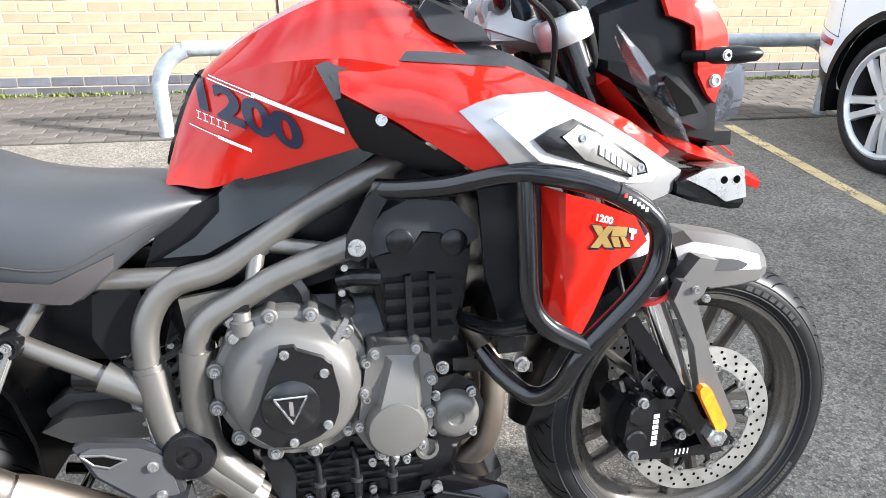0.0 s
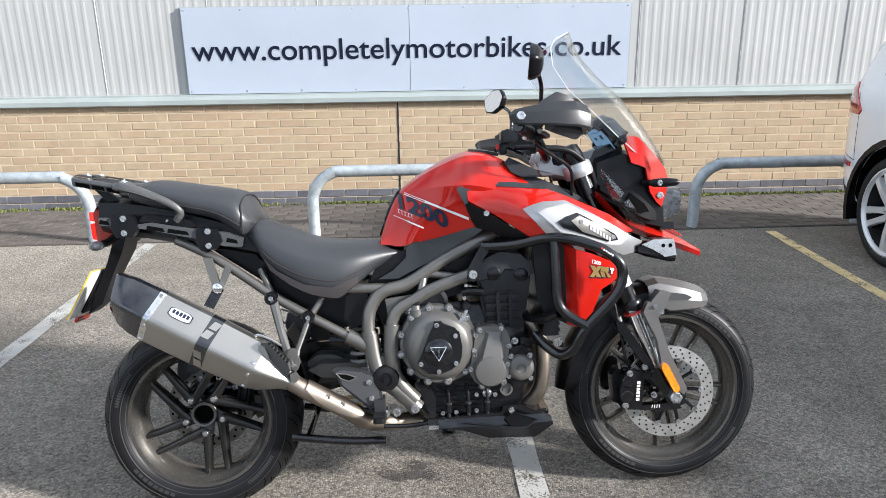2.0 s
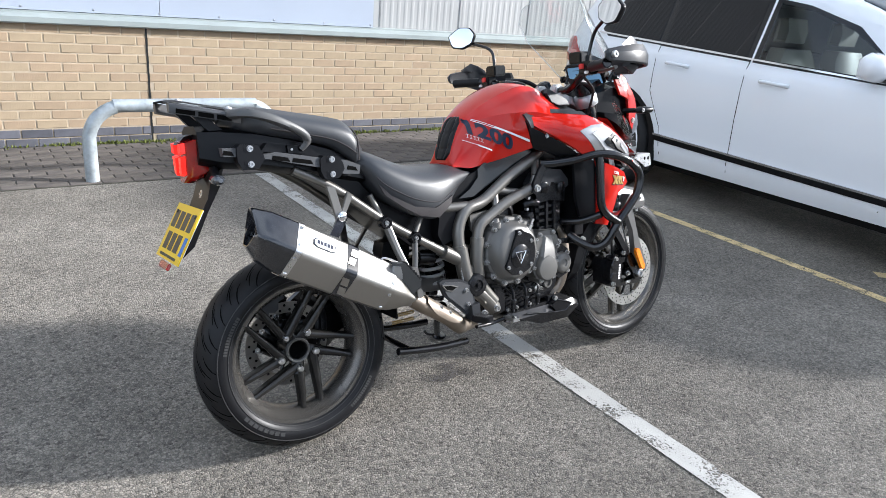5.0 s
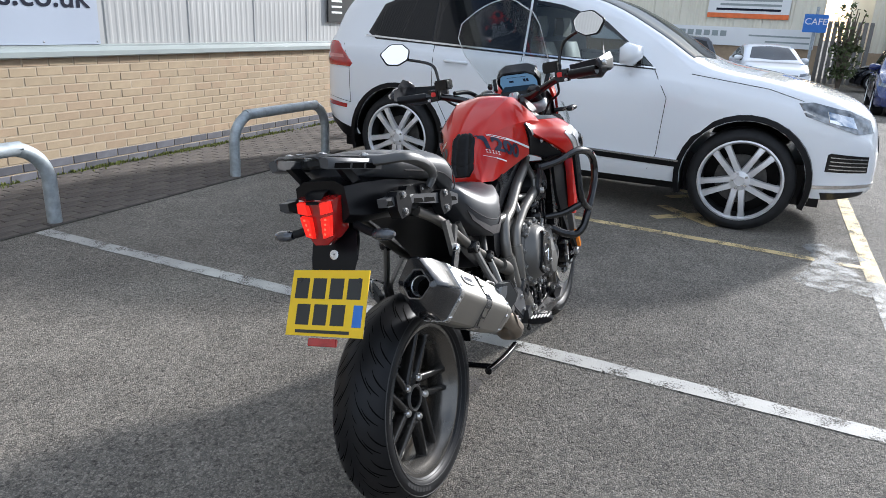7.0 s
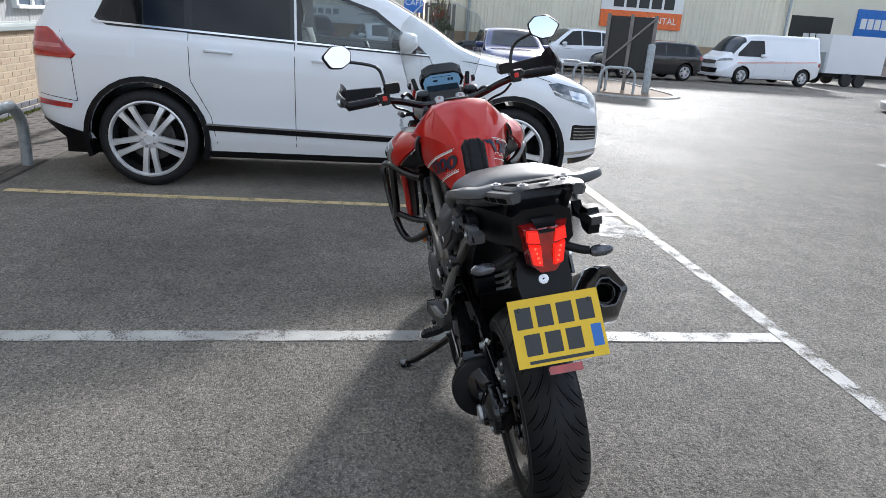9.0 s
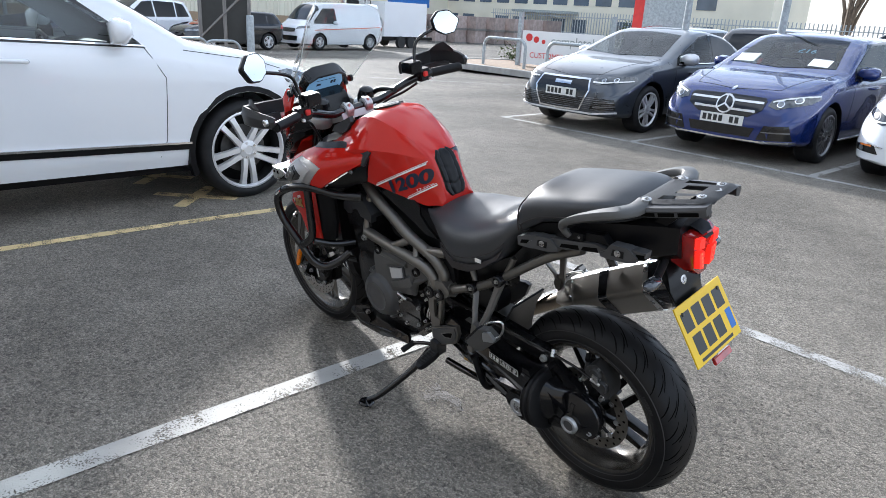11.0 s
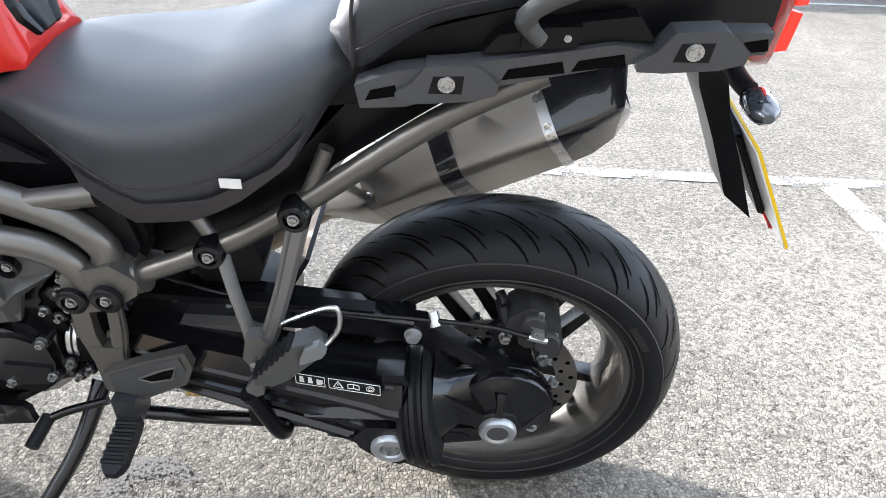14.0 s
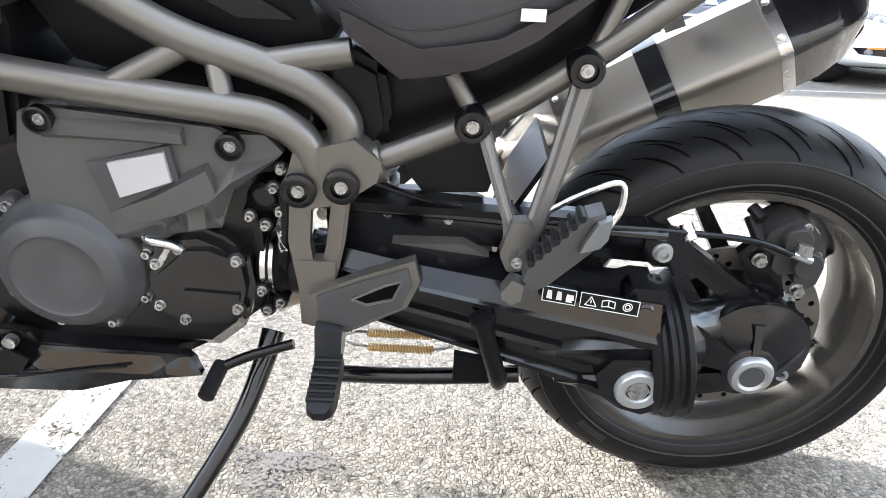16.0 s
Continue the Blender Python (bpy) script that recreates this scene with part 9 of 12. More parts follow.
# rear shock, stands, foot controls
sh_ = bp("rear_shock", tube([(0.535, -0.02, 0.40), (0.545, -0.02, 0.66)], 0.022, 16, n=1), ENGINE, label="rear shock absorber with a pale coil spring")
bp("coil_spring", tube([(0.54 + 0.042 * math.cos(t), -0.02 + 0.042 * math.sin(t), 0.43 + 0.17 * t / 40) for t in [0.5 * k for k in range(81)]], 0.0065, 8, n=1), SPRING, sh_)
bp("shock_reservoir", rod((0.50, -0.09, 0.555), (0.44, -0.085, 0.56), 0.026, 20), ENGINE, sh_)
st = bp("side_stand", tube([(0.665, 0.10, 0.305), (0.675, 0.135, 0.27), (0.705, 0.205, 0.205), (0.78, 0.315, 0.11), (0.815, 0.355, 0.088)], [0.017, 0.010], 14), SATIN, label="black side stand, folded out")
bp("stand_foot", put(lathe([(0.030, 0.0), (0.031, 0.004), (0.026, 0.010), (0.0, 0.012)], 16, "z"), tube([(0.0, 0.0, 0.008), (-0.045, 0.02, 0.012), (-0.06, 0.028, 0.030)], 0.0055, 8), None), SATIN, st)
bpy.data.objects["stand_foot"].matrix_basis = Matrix.Translation((0.818, 0.360, 0.0755)) @ Matrix.Rotation(radians(10.8), 4, "X")
cs = bp("centre_stand", tube([(0.60, -0.135, 0.238), (0.50, -0.138, 0.243), (0.40, -0.140, 0.255), (0.31, -0.142, 0.270)], 0.0125, 12), SATIN, label="black centre stand, folded up")
bp("stand_leg", tube([(0.60, 0.12, 0.248), (0.50, 0.125, 0.252), (0.40, 0.13, 0.262), (0.31, 0.135, 0.275)], 0.0125, 12), SATIN, cs)
bp("stand_cross_tube", rod((0.36, -0.14, 0.262), (0.36, 0.13, 0.268), 0.010, 12), SATIN, cs)
bp("stand_lever", plate([(0.404, 0.318), (0.345, 0.306), (0.338, 0.284), (0.352, 0.272), (0.404, 0.272)], 0.140, 0.152), BLACK_PLASTIC, cs, bevel=0.005)
bp("stand_lever_pad", tube([(0.345, 0.150, 0.285), (0.342, 0.172, 0.292), (0.347, 0.188, 0.318), (0.362, 0.194, 0.370), (0.374, 0.196, 0.412)], [0.0125, 0.0115], 16, n=5), BLACK_PLASTIC, cs, smooth=50)
bp("stand_lever_cap", rod((0.3728, 0.196, 0.409), (0.3752, 0.1962, 0.417), 0.0155, 18), BLACK_PLASTIC, cs)
for k in range(2):
    bp("stand_spring", tube([(0.433 + 0.00045 * j, 0.10 + 0.0058 * math.cos(j * 0.7), 0.283 + 0.026 * k + 0.0058 * math.sin(j * 0.7)) for j in range(214)], 0.0013, 5, n=1), GOLD, cs)
    for a, b in ((0.433, 0.405), (0.529, 0.560)):
        bp("spring_hook", tube([(a, 0.10, 0.284 + 0.026 * k), ((a + b) / 2, 0.10, 0.286 + 0.024 * k), (b, 0.10, 0.292 + 0.012 * k)], 0.0022, 8), BOLT, cs)
for s, hp, fx in ((-1, [(0.452, 0.490), (0.470, 0.497), (0.545, 0.484), (0.590, 0.460), (0.602, 0.375), (0.560, 0.358), (0.474, 0.438)], 0.590), (1, [(0.589, 0.434), (0.529, 0.463), (0.459, 0.491), (0.452, 0.460), (0.468, 0.421), (0.543, 0.379), (0.588, 0.394)], 0.565)):
    y0, y1 = sorted((s * 0.176, s * 0.192))
    hl = bp("heel_guard", plate(hp, y0, y1), FRAME if s > 0 else GREY_PLASTIC, label="heel guard plate beside the footrest", bevel=0.005)
    c = Vector((sum(p[0] for p in hp) / len(hp), sum(p[1] for p in hp) / len(hp)))
    y0, y1 = sorted((s * 0.190, s * 0.1955))
    bp("heel_guard_pad", plate([(c.x + (x - c.x) * 0.86, c.y + (z - c.y) * 0.82) for x, z in hp], y0, y1), RACK_GREY, hl, bevel=0.002)
    dx = 0.0 if s < 0 else -0.03
    dm = [(0.462, 0.478), (0.495, 0.474), (0.525, 0.462), (0.50, 0.452), (0.478, 0.460)] if s < 0 else [(0.535, 0.434), (0.495, 0.456), (0.473, 0.464), (0.484, 0.437), (0.517, 0.427)]
    y0, y1 = sorted((s * 0.1945, s * 0.1965))
    bp("guard_opening", plate(dm, y0, y1), RECESS_SHADE, hl)
    for a, b in zip(dm, dm[1:] + dm[:1]):
        bp("guard_opening_edge", rod((a[0], s * 0.1965, a[1]), (b[0], s * 0.1965, b[1]), 0.002, 6), HANGER, hl)
    if s < 0:
        for p in ((0.560, 0.445), (0.566, 0.395)):
            bolt((p[0], s * 0.1955, p[1]), 0.008, "y", s, 0.006, hl)
    up = lambda y: 0.30 * (y - 0.205) if s < 0 else 0.0
    fp = bp("footrest", loft([[(fx + a, s * y, z + up(y) + b) for a, b in ((-0.019, -0.008), (-0.015, -0.012), (0.015, -0.012), (0.019, -0.008), (0.017, 0.010), (-0.017, 0.010))] for y, z in ((0.205, 0.345), (0.225, 0.338), (0.272, 0.332))] + [[(fx + a * 0.82, s * y, z + up(y) + b * 0.8) for a, b in ((-0.019, -0.008), (-0.015, -0.012), (0.015, -0.012), (0.019, -0.008), (0.017, 0.010), (-0.017, 0.010))] for y, z in ((0.284, 0.330),)] + [[(fx + a * 0.45, s * y, z + up(y) + b * 0.5) for a, b in ((-0.019, -0.008), (-0.015, -0.012), (0.015, -0.012), (0.019, -0.008), (0.017, 0.010), (-0.017, 0.010))] for y, z in ((0.291, 0.328),)]), RUBBER, label="black ribbed rubber footrest", bevel=0.003)
    for k in range(6):
        bp("footrest_rib", rod((fx - 0.017, s * (0.215 + 0.012 * k), 0.351 - 0.002 * k + up(0.215 + 0.012 * k)), (fx + 0.017, s * (0.215 + 0.012 * k), 0.351 - 0.002 * k + up(0.215 + 0.012 * k)), 0.004, 8), RUBBER, fp)
    y0, y1 = sorted((s * 0.165, s * 0.21))
    bp("footrest_mount", plate([(fx - 0.018, 0.39), (fx + 0.016, 0.395), (fx + 0.018, 0.35), (fx + 0.012, 0.332), (fx - 0.014, 0.335)], y0, y1), GREY_PLASTIC, fp, bevel=0.006)
hh = bp("left_hanger", put(loft([[(x + a, 0.168 + b, z) for a, b in ((-0.013, -0.008), (0.013, -0.008), (0.013, 0.008), (-0.013, 0.008))] for x, z in ((0.594, 0.565), (0.600, 0.50), (0.590, 0.42))]), loft([[(x + a, 0.168 + b, z) for a, b in ((-0.011, -0.008), (0.011, -0.008), (0.011, 0.008), (-0.011, 0.008))] for x, z in ((0.546, 0.572), (0.556, 0.50), (0.572, 0.43))])), FRAME, label="grey cast rider footrest hanger", bevel=0.004)
bp("hanger_web", plate([(0.556, 0.475), (0.604, 0.475), (0.604, 0.38), (0.565, 0.37)], 0.158, 0.178), FRAME, hh, bevel=0.005)
bp("gear_lever", tube([(0.62, 0.165, 0.335), (0.68, 0.175, 0.318), (0.715, 0.185, 0.305)], 0.007, 10), ENGINE, label="gear lever with a rubber tip")
bp("gear_lever_tip", rod((0.716, 0.18, 0.306), (0.722, 0.232, 0.296), 0.011, 12), RUBBER)
bp("brake_pedal", tube([(0.60, -0.195, 0.305), (0.68, -0.175, 0.295), (0.74, -0.185, 0.305)], 0.007, 10), ENGINE, label="black rear brake pedal")
bp("brake_pedal_tip", box(0.735, 0.765, -0.235, -0.18, 0.300, 0.312), STEEL, bevel=0.003)
bp("brake_rod", rod((0.558, -0.175, 0.52), (0.572, -0.18, 0.385), 0.004, 8), STEEL)
# fuel tank: x, top z, then (half width, z) of shoulder, ridge, waist, foot
TANK = [
    (0.612, 0.872, (0.045, 0.869), (0.058, 0.866), (0.070, 0.860), (0.074, 0.852)),
    (0.638, 0.948, (0.042, 0.942), (0.054, 0.930), (0.073, 0.890), (0.080, 0.850)),
    (0.672, 1.010, (0.052, 1.003), (0.068, 0.988), (0.086, 0.915), (0.094, 0.845)),
    (0.720, 1.052, (0.066, 1.043), (0.098, 1.010), (0.112, 0.935), (0.108, 0.855)),
    (0.780, 1.090, (0.082, 1.078), (0.134, 1.024), (0.137, 0.958), (0.124, 0.868)),
    (0.840, 1.120, (0.096, 1.104), (0.164, 1.028), (0.158, 0.965), (0.142, 0.884)),
    (0.890, 1.135, (0.104, 1.118), (0.183, 1.028), (0.176, 0.968), (0.160, 0.898)),
    (0.945, 1.133, (0.106, 1.116), (0.196, 1.018), (0.188, 0.965), (0.170, 0.912)),
    (1.000, 1.112, (0.104, 1.096), (0.198, 1.005), (0.192, 0.960), (0.178, 0.920)),
    (1.060, 1.078, (0.095, 1.064), (0.190, 0.995), (0.188, 0.955), (0.176, 0.925)),
    (1.120, 1.045, (0.085, 1.034), (0.172, 0.985), (0.172, 0.955), (0.16, 0.930)),
    (1.180, 1.000, (0.060, 0.995), (0.130, 0.970), (0.130, 0.955), (0.12, 0.94)),
]


def tank_key(x):
    k = [(0.0, bent([(t[0], t[1]) for t in TANK], x))]
    for i in range(2, 6):
        k.append((bent([(t[0], t[i][0]) for t in TANK], x), bent([(t[0], t[i][1]) for t in TANK], x)))
    return k


def tank_ring(x):
    k = tank_key(x)
    half = []
    sub = (4, 5, 4, 4)
    for i in range(4):
        for j in range(sub[i]):
            t = j / sub[i]
            bul = (0.003, 0.002, 0.0, 0.001)[i] * math.sin(math.pi * t)
            a, b = Vector(k[i]), Vector(k[i + 1])
            n = Vector((-(b - a).y, (b - a).x)).normalized() * -1
            q = a + (b - a) * t + n * (-bul if n.x < 0 else bul)
            half.append(q)
    half.append(Vector(k[4]))
    return [(x, -h.x, h.y) for h in half] + [(x, h.x, h.y) for h in half[:0:-1]]


def tank_y(x, z):
    """Half width of the tank's flank at (x, z)."""
    k = tank_key(x)
    for (y0, z0), (y1, z1) in zip(k[1:], k[2:]):
        if z1 <= z <= z0:
            return y0 + (y1 - y0) * (z0 - z) / max(z0 - z1, 1e-6)
    return k[1][0] if z > k[1][1] else k[-1][0]


tank_bm = loft([tank_ring(0.612 + (1.18 - 0.612) * i / 46) for i in range(47)])
TANK_TREE = BVHTree.FromBMesh(tank_bm)
tank = bp("fuel_tank", tank_bm, RED, label="glossy red fuel tank with dark numerals", smooth=20)
bp("tank_cap_ring", put(bmesh.new(), lathe([(0.050, -0.008), (0.051, 0.000), (0.044, 0.003), (0.037, 0.001)], 36, "z"), Matrix.Translation((0.955, 0, 1.133)) @ Matrix.Rotation(radians(10), 4, "Y")), SATIN, tank)
bp("tank_cap", put(bmesh.new(), lathe([(0.038, -0.003), (0.036, 0.003), (0.02, 0.005), (0, 0.005)], 32, "z"), Matrix.Translation((0.955, 0, 1.133)) @ Matrix.Rotation(radians(10), 4, "Y")), ENGINE, tank)
rings = []
for j in range(29):
    t = j / 28
    zz = 0.872 + 0.152 * t
    w = 0.0465 * min(1, 0.62 + 2.2 * t, 0.55 + 3.0 * (1 - t))
    ring = []
    for k in range(13):
        u = -1 + k / 6
        hit = TANK_TREE.ray_cast(Vector((0.3, u * w, zz)), Vector((1, 0, 0)))[0]
        cell = min(abs((t + 0.10 * (1 - abs(u))) % 0.34 - 0.17) / 0.17, 1)
        lift = 0.0055 - 0.0035 * max(0, cell - 0.82) / 0.18 - 0.003 * max(0, 0.13 - abs(abs(u) - 0.5)) / 0.13
        if j in (0, 28) or k in (0, 12):
            lift = -0.002
        ring.append((hit.x - lift, u * w, zz + 0.3 * lift))
    rings.append(ring)
bp("tank_pad", loft(rings, None, False, False), BLACK_PLASTIC, tank, "black ribbed tank pad", smooth=35)


def decal(bm, s, off=0.0046):
    """Lays a flat side-view bmesh on the tank's flank."""
    cut(bm, 0.007)
    for v in bm.verts:
        hit = TANK_TREE.ray_cast(Vector((v.co.x, s * 0.5, v.co.z)), Vector((0, -s, 0)))[0]
        v.co.y = s * ((abs(hit.y) if hit else tank_y(v.co.x, v.co.z)) + off)
    return bm


NUMERALS = {
    -1: ((0.748, 0.953), -0.46, 0.150, (((0.756, 0.9835), (0.884, 0.926), 0.0034), ((0.693, 1.0125), (0.884, 0.930), 0.0010), ((0.691, 1.0080), (0.76, 0.978), 0.0010), ((0.700, 0.9235), (0.748, 0.902), 0.0026), ((0.657, 0.9425), (0.748, 0.903), 0.0009)), (0.670, 0.957, 0.720, 0.936)),
    1: ((0.728, 0.924), -0.39, 0.150, (((0.863, 0.894), (0.677, 0.990), 0.0032), ((0.858, 0.903), (0.675, 0.997), 0.0011), ((0.741, 0.862), (0.640, 0.920), 0.0026), ((0.736, 0.871), (0.642, 0.926), 0.0010)), (0.650, 0.920, 0.706, 0.894)),
}
for s in (-1, 1):
    (cx, cz), slope, width, stripes, (ta, tza, tb, tzb) = NUMERALS[s]
    bm = letters("1200", 0.068 if s < 0 else 0.064, Matrix.Identity(4), 0.04)
    bmesh.ops.triangulate(bm, faces=bm.faces)
    x0, x1 = min(v.co.x for v in bm.verts), max(v.co.x for v in bm.verts)
    for v in bm.verts:
        u = (v.co.x - (x0 + x1) / 2) / (x1 - x0) * width * -s
        v.co = Vector((cx + u + 0.12 * v.co.y * s, 0, cz + u * slope + v.co.y))
    bp("number_decal", decal(bm, s), NAVY, tank, "dark numerals", smooth=0)
    for (xa, za), (xb, zb), w in stripes:
        bm = bmesh.new()
        bm.faces.new([bm.verts.new(p) for p in ((xa, 0, za - w), (xb, 0, zb - w), (xb, 0, zb + w), (xa, 0, za + w))])
        bp("pinstripe", decal(bm, s), PALE, tank, smooth=0)
    for k in range(5):
        t = k / 5
        xa, za = ta + (tb - ta) * t, tza + (tzb - tza) * t
        dx, dz = (tb - ta) * 0.15, (tzb - tza) * 0.15
        for lo, hi in ((-0.0058, -0.0046), (0.0046, 0.0058)):
            bm = bmesh.new()
            bm.faces.new([bm.verts.new(p) for p in ((xa, 0, za + lo), (xa + dx, 0, za + dz + lo), (xa + dx, 0, za + dz + hi), (xa, 0, za + hi))])
            bp("marking_bar", decal(bm, s, 0.0056), PALE, tank, smooth=0)
        bm = bmesh.new()
        bm.faces.new([bm.verts.new(p) for p in ((xa + dx * 0.35, 0, za - 0.0042), (xa + dx * 0.5, 0, za + dz * 0.3 - 0.0042), (xa + dx * 0.5, 0, za + dz * 0.3 + 0.0042), (xa + dx * 0.35, 0, za + 0.0042))])
        bp("marking_bar", decal(bm, s, 0.0056), PALE, tank, smooth=0)


# side shrouds
def shroud_y(x, z):
    h = bent([(0.84, 0.186), (0.90, 0.198), (0.95, 0.222), (1.03, 0.272), (1.10, 0.292), (1.20, 0.286), (1.30, 0.250), (1.37, 0.205), (1.42, 0.160), (1.46, 0.12)], x)
    d = z - interp([(0.85, 0.985), (1.03, 0.935), (1.15, 0.915), (1.30, 0.865), (1.42, 0.83)], x)
    return h - (9.0 if d > 0 else 4.5) * d * d


for s in (-1, 1):
    sd = bp("side_shroud", skin([(0.862, 1.012), (0.880, 1.018), (0.945, 1.026), (1.02, 1.022), (1.11, 1.010), (1.18, 0.980), (1.30, 0.925), (1.385, 0.870), (1.35, 0.865), (1.16, 0.972), (1.09, 0.970), (1.036, 0.953), (1.115, 0.866), (1.05, 0.873), (0.955, 0.940), (0.879, 0.984)], shroud_y, 0.012, 0.018, s), RED, label="red side shroud with a silver panel", smooth=30)
    bp("silver_panel", skin([(1.032, 0.954), (1.055, 0.964), (1.09, 0.973), (1.158, 0.974), (1.239, 0.932), (1.372, 0.856), (1.420, 0.835), (1.395, 0.805), (1.345, 0.800), (1.268, 0.832), (1.189, 0.862), (1.143, 0.868), (1.108, 0.868)], lambda x, z: shroud_y(x, z) + 0.003, 0.012, 0.015, s), SILVER, sd, smooth=30)
    bp("white_inlay", skin([(1.073, 0.944), (1.10, 0.955), (1.163, 0.964), (1.225, 0.930), (1.328, 0.876), (1.352, 0.850), (1.330, 0.834), (1.285, 0.838), (1.176, 0.869), (1.136, 0.884)], lambda x, z: shroud_y(x, z) + 0.006, 0.004, 0.015, s), WHITE_GLOSS, sd, smooth=30)
    bp("badge_scoop", skin([(1.126, 0.914), (1.150, 0.928), (1.186, 0.938), (1.225, 0.918), (1.310, 0.866), (1.318, 0.850), (1.280, 0.848), (1.144, 0.896)], lambda x, z: shroud_y(x, z) + 0.009, 0.004, 0.015, s), SATIN, sd, smooth=30)
    bp("badge_panel", skin([(1.165, 0.916), (1.192, 0.930), (1.222, 0.914), (1.306, 0.863), (1.310, 0.853), (1.282, 0.853), (1.20, 0.882)], lambda x, z: shroud_y(x, z) + 0.0125, 0.003, 0.015, s), COVER, sd, smooth=30)
    for k in range(7):
        xa = 1.222 + 0.0102 * k
        za = 0.897 - 0.0062 * k
        bp("marking_bar", skin([(xa, za - 0.009), (xa + 0.0075, za - 0.0135), (xa + 0.0075, za - 0.0005), (xa, za + 0.004)], lambda x, z: shroud_y(x, z) + 0.0145, 0.002, 0.05, s), WHITE_GLOSS, sd, smooth=0)
    for p in ((1.196, 0.912), (1.298, 0.861)):
        bolt((p[0], s * (shroud_y(*p) + 0.012), p[1]), 0.006, "y", s, 0.004, sd)
    bp("shroud_edge", skin([(0.850, 1.020), (0.880, 1.030), (0.945, 1.037), (1.02, 1.033), (1.11, 1.020), (1.11, 1.008), (0.945, 1.024), (0.880, 1.016), (0.868, 1.008), (0.882, 0.975), (0.872, 0.972)], lambda x, z: shroud_y(x, z) + 0.002, 0.010, 0.02, s), GREY_PLASTIC, sd, smooth=30)
    bp("lower_side_panel", skin([(0.862, 1.000), (0.884, 0.976), (0.956, 0.934), (1.051, 0.868), (1.115, 0.862), (1.06, 0.835), (1.035, 0.840), (0.953, 0.884), (0.906, 0.898), (0.893, 0.920)], lambda x, z: shroud_y(x, z) - 0.012 - (0.05 if z < 0.86 else 0) * 0.6, 0.012, 0.018, s), BLACK_PLASTIC, sd, "matt black lower side panel", smooth=30)
    bolt((0.935, s * (shroud_y(0.935, 0.943) - 0.008), 0.943), 0.008, "y", s, 0.005, sd)
    bp("tank_side_cover", skin([(0.692, 0.840), (0.716, 0.858), (0.80, 0.876), (0.909, 0.900), (0.93, 0.888), (0.872, 0.850), (0.75, 0.790), (0.663, 0.748), (0.600, 0.748), (0.650, 0.775), (0.690, 0.812)], lambda x, z: 0.110 + 0.09 * max(0, x - 0.72) + 0.25 * max(0, 0.84 - z) * 0.4, 0.010, 0.02, s), SATIN, label="black panel between tank and frame", smooth=30)
    bp("cockpit_infill", skin([(1.0, 1.100), (1.04, 1.075), (1.12, 1.035), (1.20, 1.000), (1.27, 0.965), (1.335, 0.905), (1.30, 0.918), (1.19, 0.975), (1.11, 1.012), (1.02, 1.027), (1.04, 1.045)], lambda x, z: 0.115 + 0.75 * max(0, 1.06 - z) - 0.55 * max(0, x - 1.14), 0.010, 0.02, s), GREY_PLASTIC, label="grey plastic infill panel beside the fork", smooth=30)
    bp("tank_corner_pad", skin([(1.006, 1.092), (1.018, 1.108), (1.10, 1.066), (1.110, 1.045), (1.055, 1.046), (1.022, 1.062)], lambda x, z: 0.128 + 0.3 * (1.1 - z), 0.016, 0.02, s), GREY_PLASTIC, label="dark grey trim cap on the tank's shoulder", smooth=30)
    wing = bp("radiator_panel", skin([(1.160, 0.838), (1.24, 0.812), (1.303, 0.784), (1.326, 0.744), (1.30, 0.722), (1.267, 0.704), (1.24, 0.640), (1.212, 0.588), (1.166, 0.598), (1.170, 0.65), (1.184, 0.745)], lambda x, z: 0.228 + (0.022 if 1.195 < x < 1.40 else 0.022 * (1 - (1.195 - x) / 0.035)) - 0.10 * max(0, x - 1.25) - 0.06 * (0.83 - z) * 0.5, 0.012, 0.016, s), RED, label="red radiator side panel", smooth=25)
    WING_Y = lambda x, z: 0.2520 - 0.10 * max(0, x - 1.25) - 0.03 * (0.83 - z)
    for shape, mt, lift in ((((1.232, 0.778), (1.246, 0.776), (1.266, 0.740), (1.252, 0.742)), GOLD, 0.0), (((1.255, 0.775), (1.268, 0.773), (1.243, 0.742), (1.230, 0.744)), GOLD, 0.0006), (((1.266, 0.773), (1.290, 0.769), (1.288, 0.755), (1.263, 0.758)), GOLD, 0.0), (((1.262, 0.757), (1.275, 0.755), (1.280, 0.739), (1.268, 0.741)), GOLD, 0.0006), (((1.278, 0.756), (1.286, 0.754), (1.296, 0.738), (1.286, 0.739)), GOLD, 0.0006), (((1.293, 0.768), (1.306, 0.764), (1.305, 0.758), (1.293, 0.761)), PALE, 0.0), (((1.297, 0.761), (1.302, 0.760), (1.300, 0.748), (1.296, 0.749)), PALE, 0.0)):
        c = Vector((sum(p[0] for p in shape) / 4, sum(p[1] for p in shape) / 4))
        bp("marking_backing", skin([(c.x + (x - c.x) * 1.22 + 0.0015, c.y + (z - c.y) * 1.16 - 0.0015) for x, z in shape], lambda x, z: WING_Y(x, z) - 0.0012, 0.002, 0.05, s), NAVY, wing, smooth=0)
        bp("marking_bar", skin(list(shape), lambda x, z: WING_Y(x, z) + 0.0008 + lift, 0.002, 0.05, s), mt, wing, smooth=0)
    bm = letters("1200", 0.0145, Matrix.Identity(4))
    bmesh.ops.triangulate(bm, faces=bm.faces)
    for v in bm.verts:
        x, z = 1.250 - s * v.co.x + 0.15 * v.co.y, 0.7855 + v.co.y + 0.30 * s * v.co.x
        v.co = Vector((x, s * (WING_Y(x, z) + 0.0012), z))
    bp("number_marking", bm, PALE, wing, smooth=0)
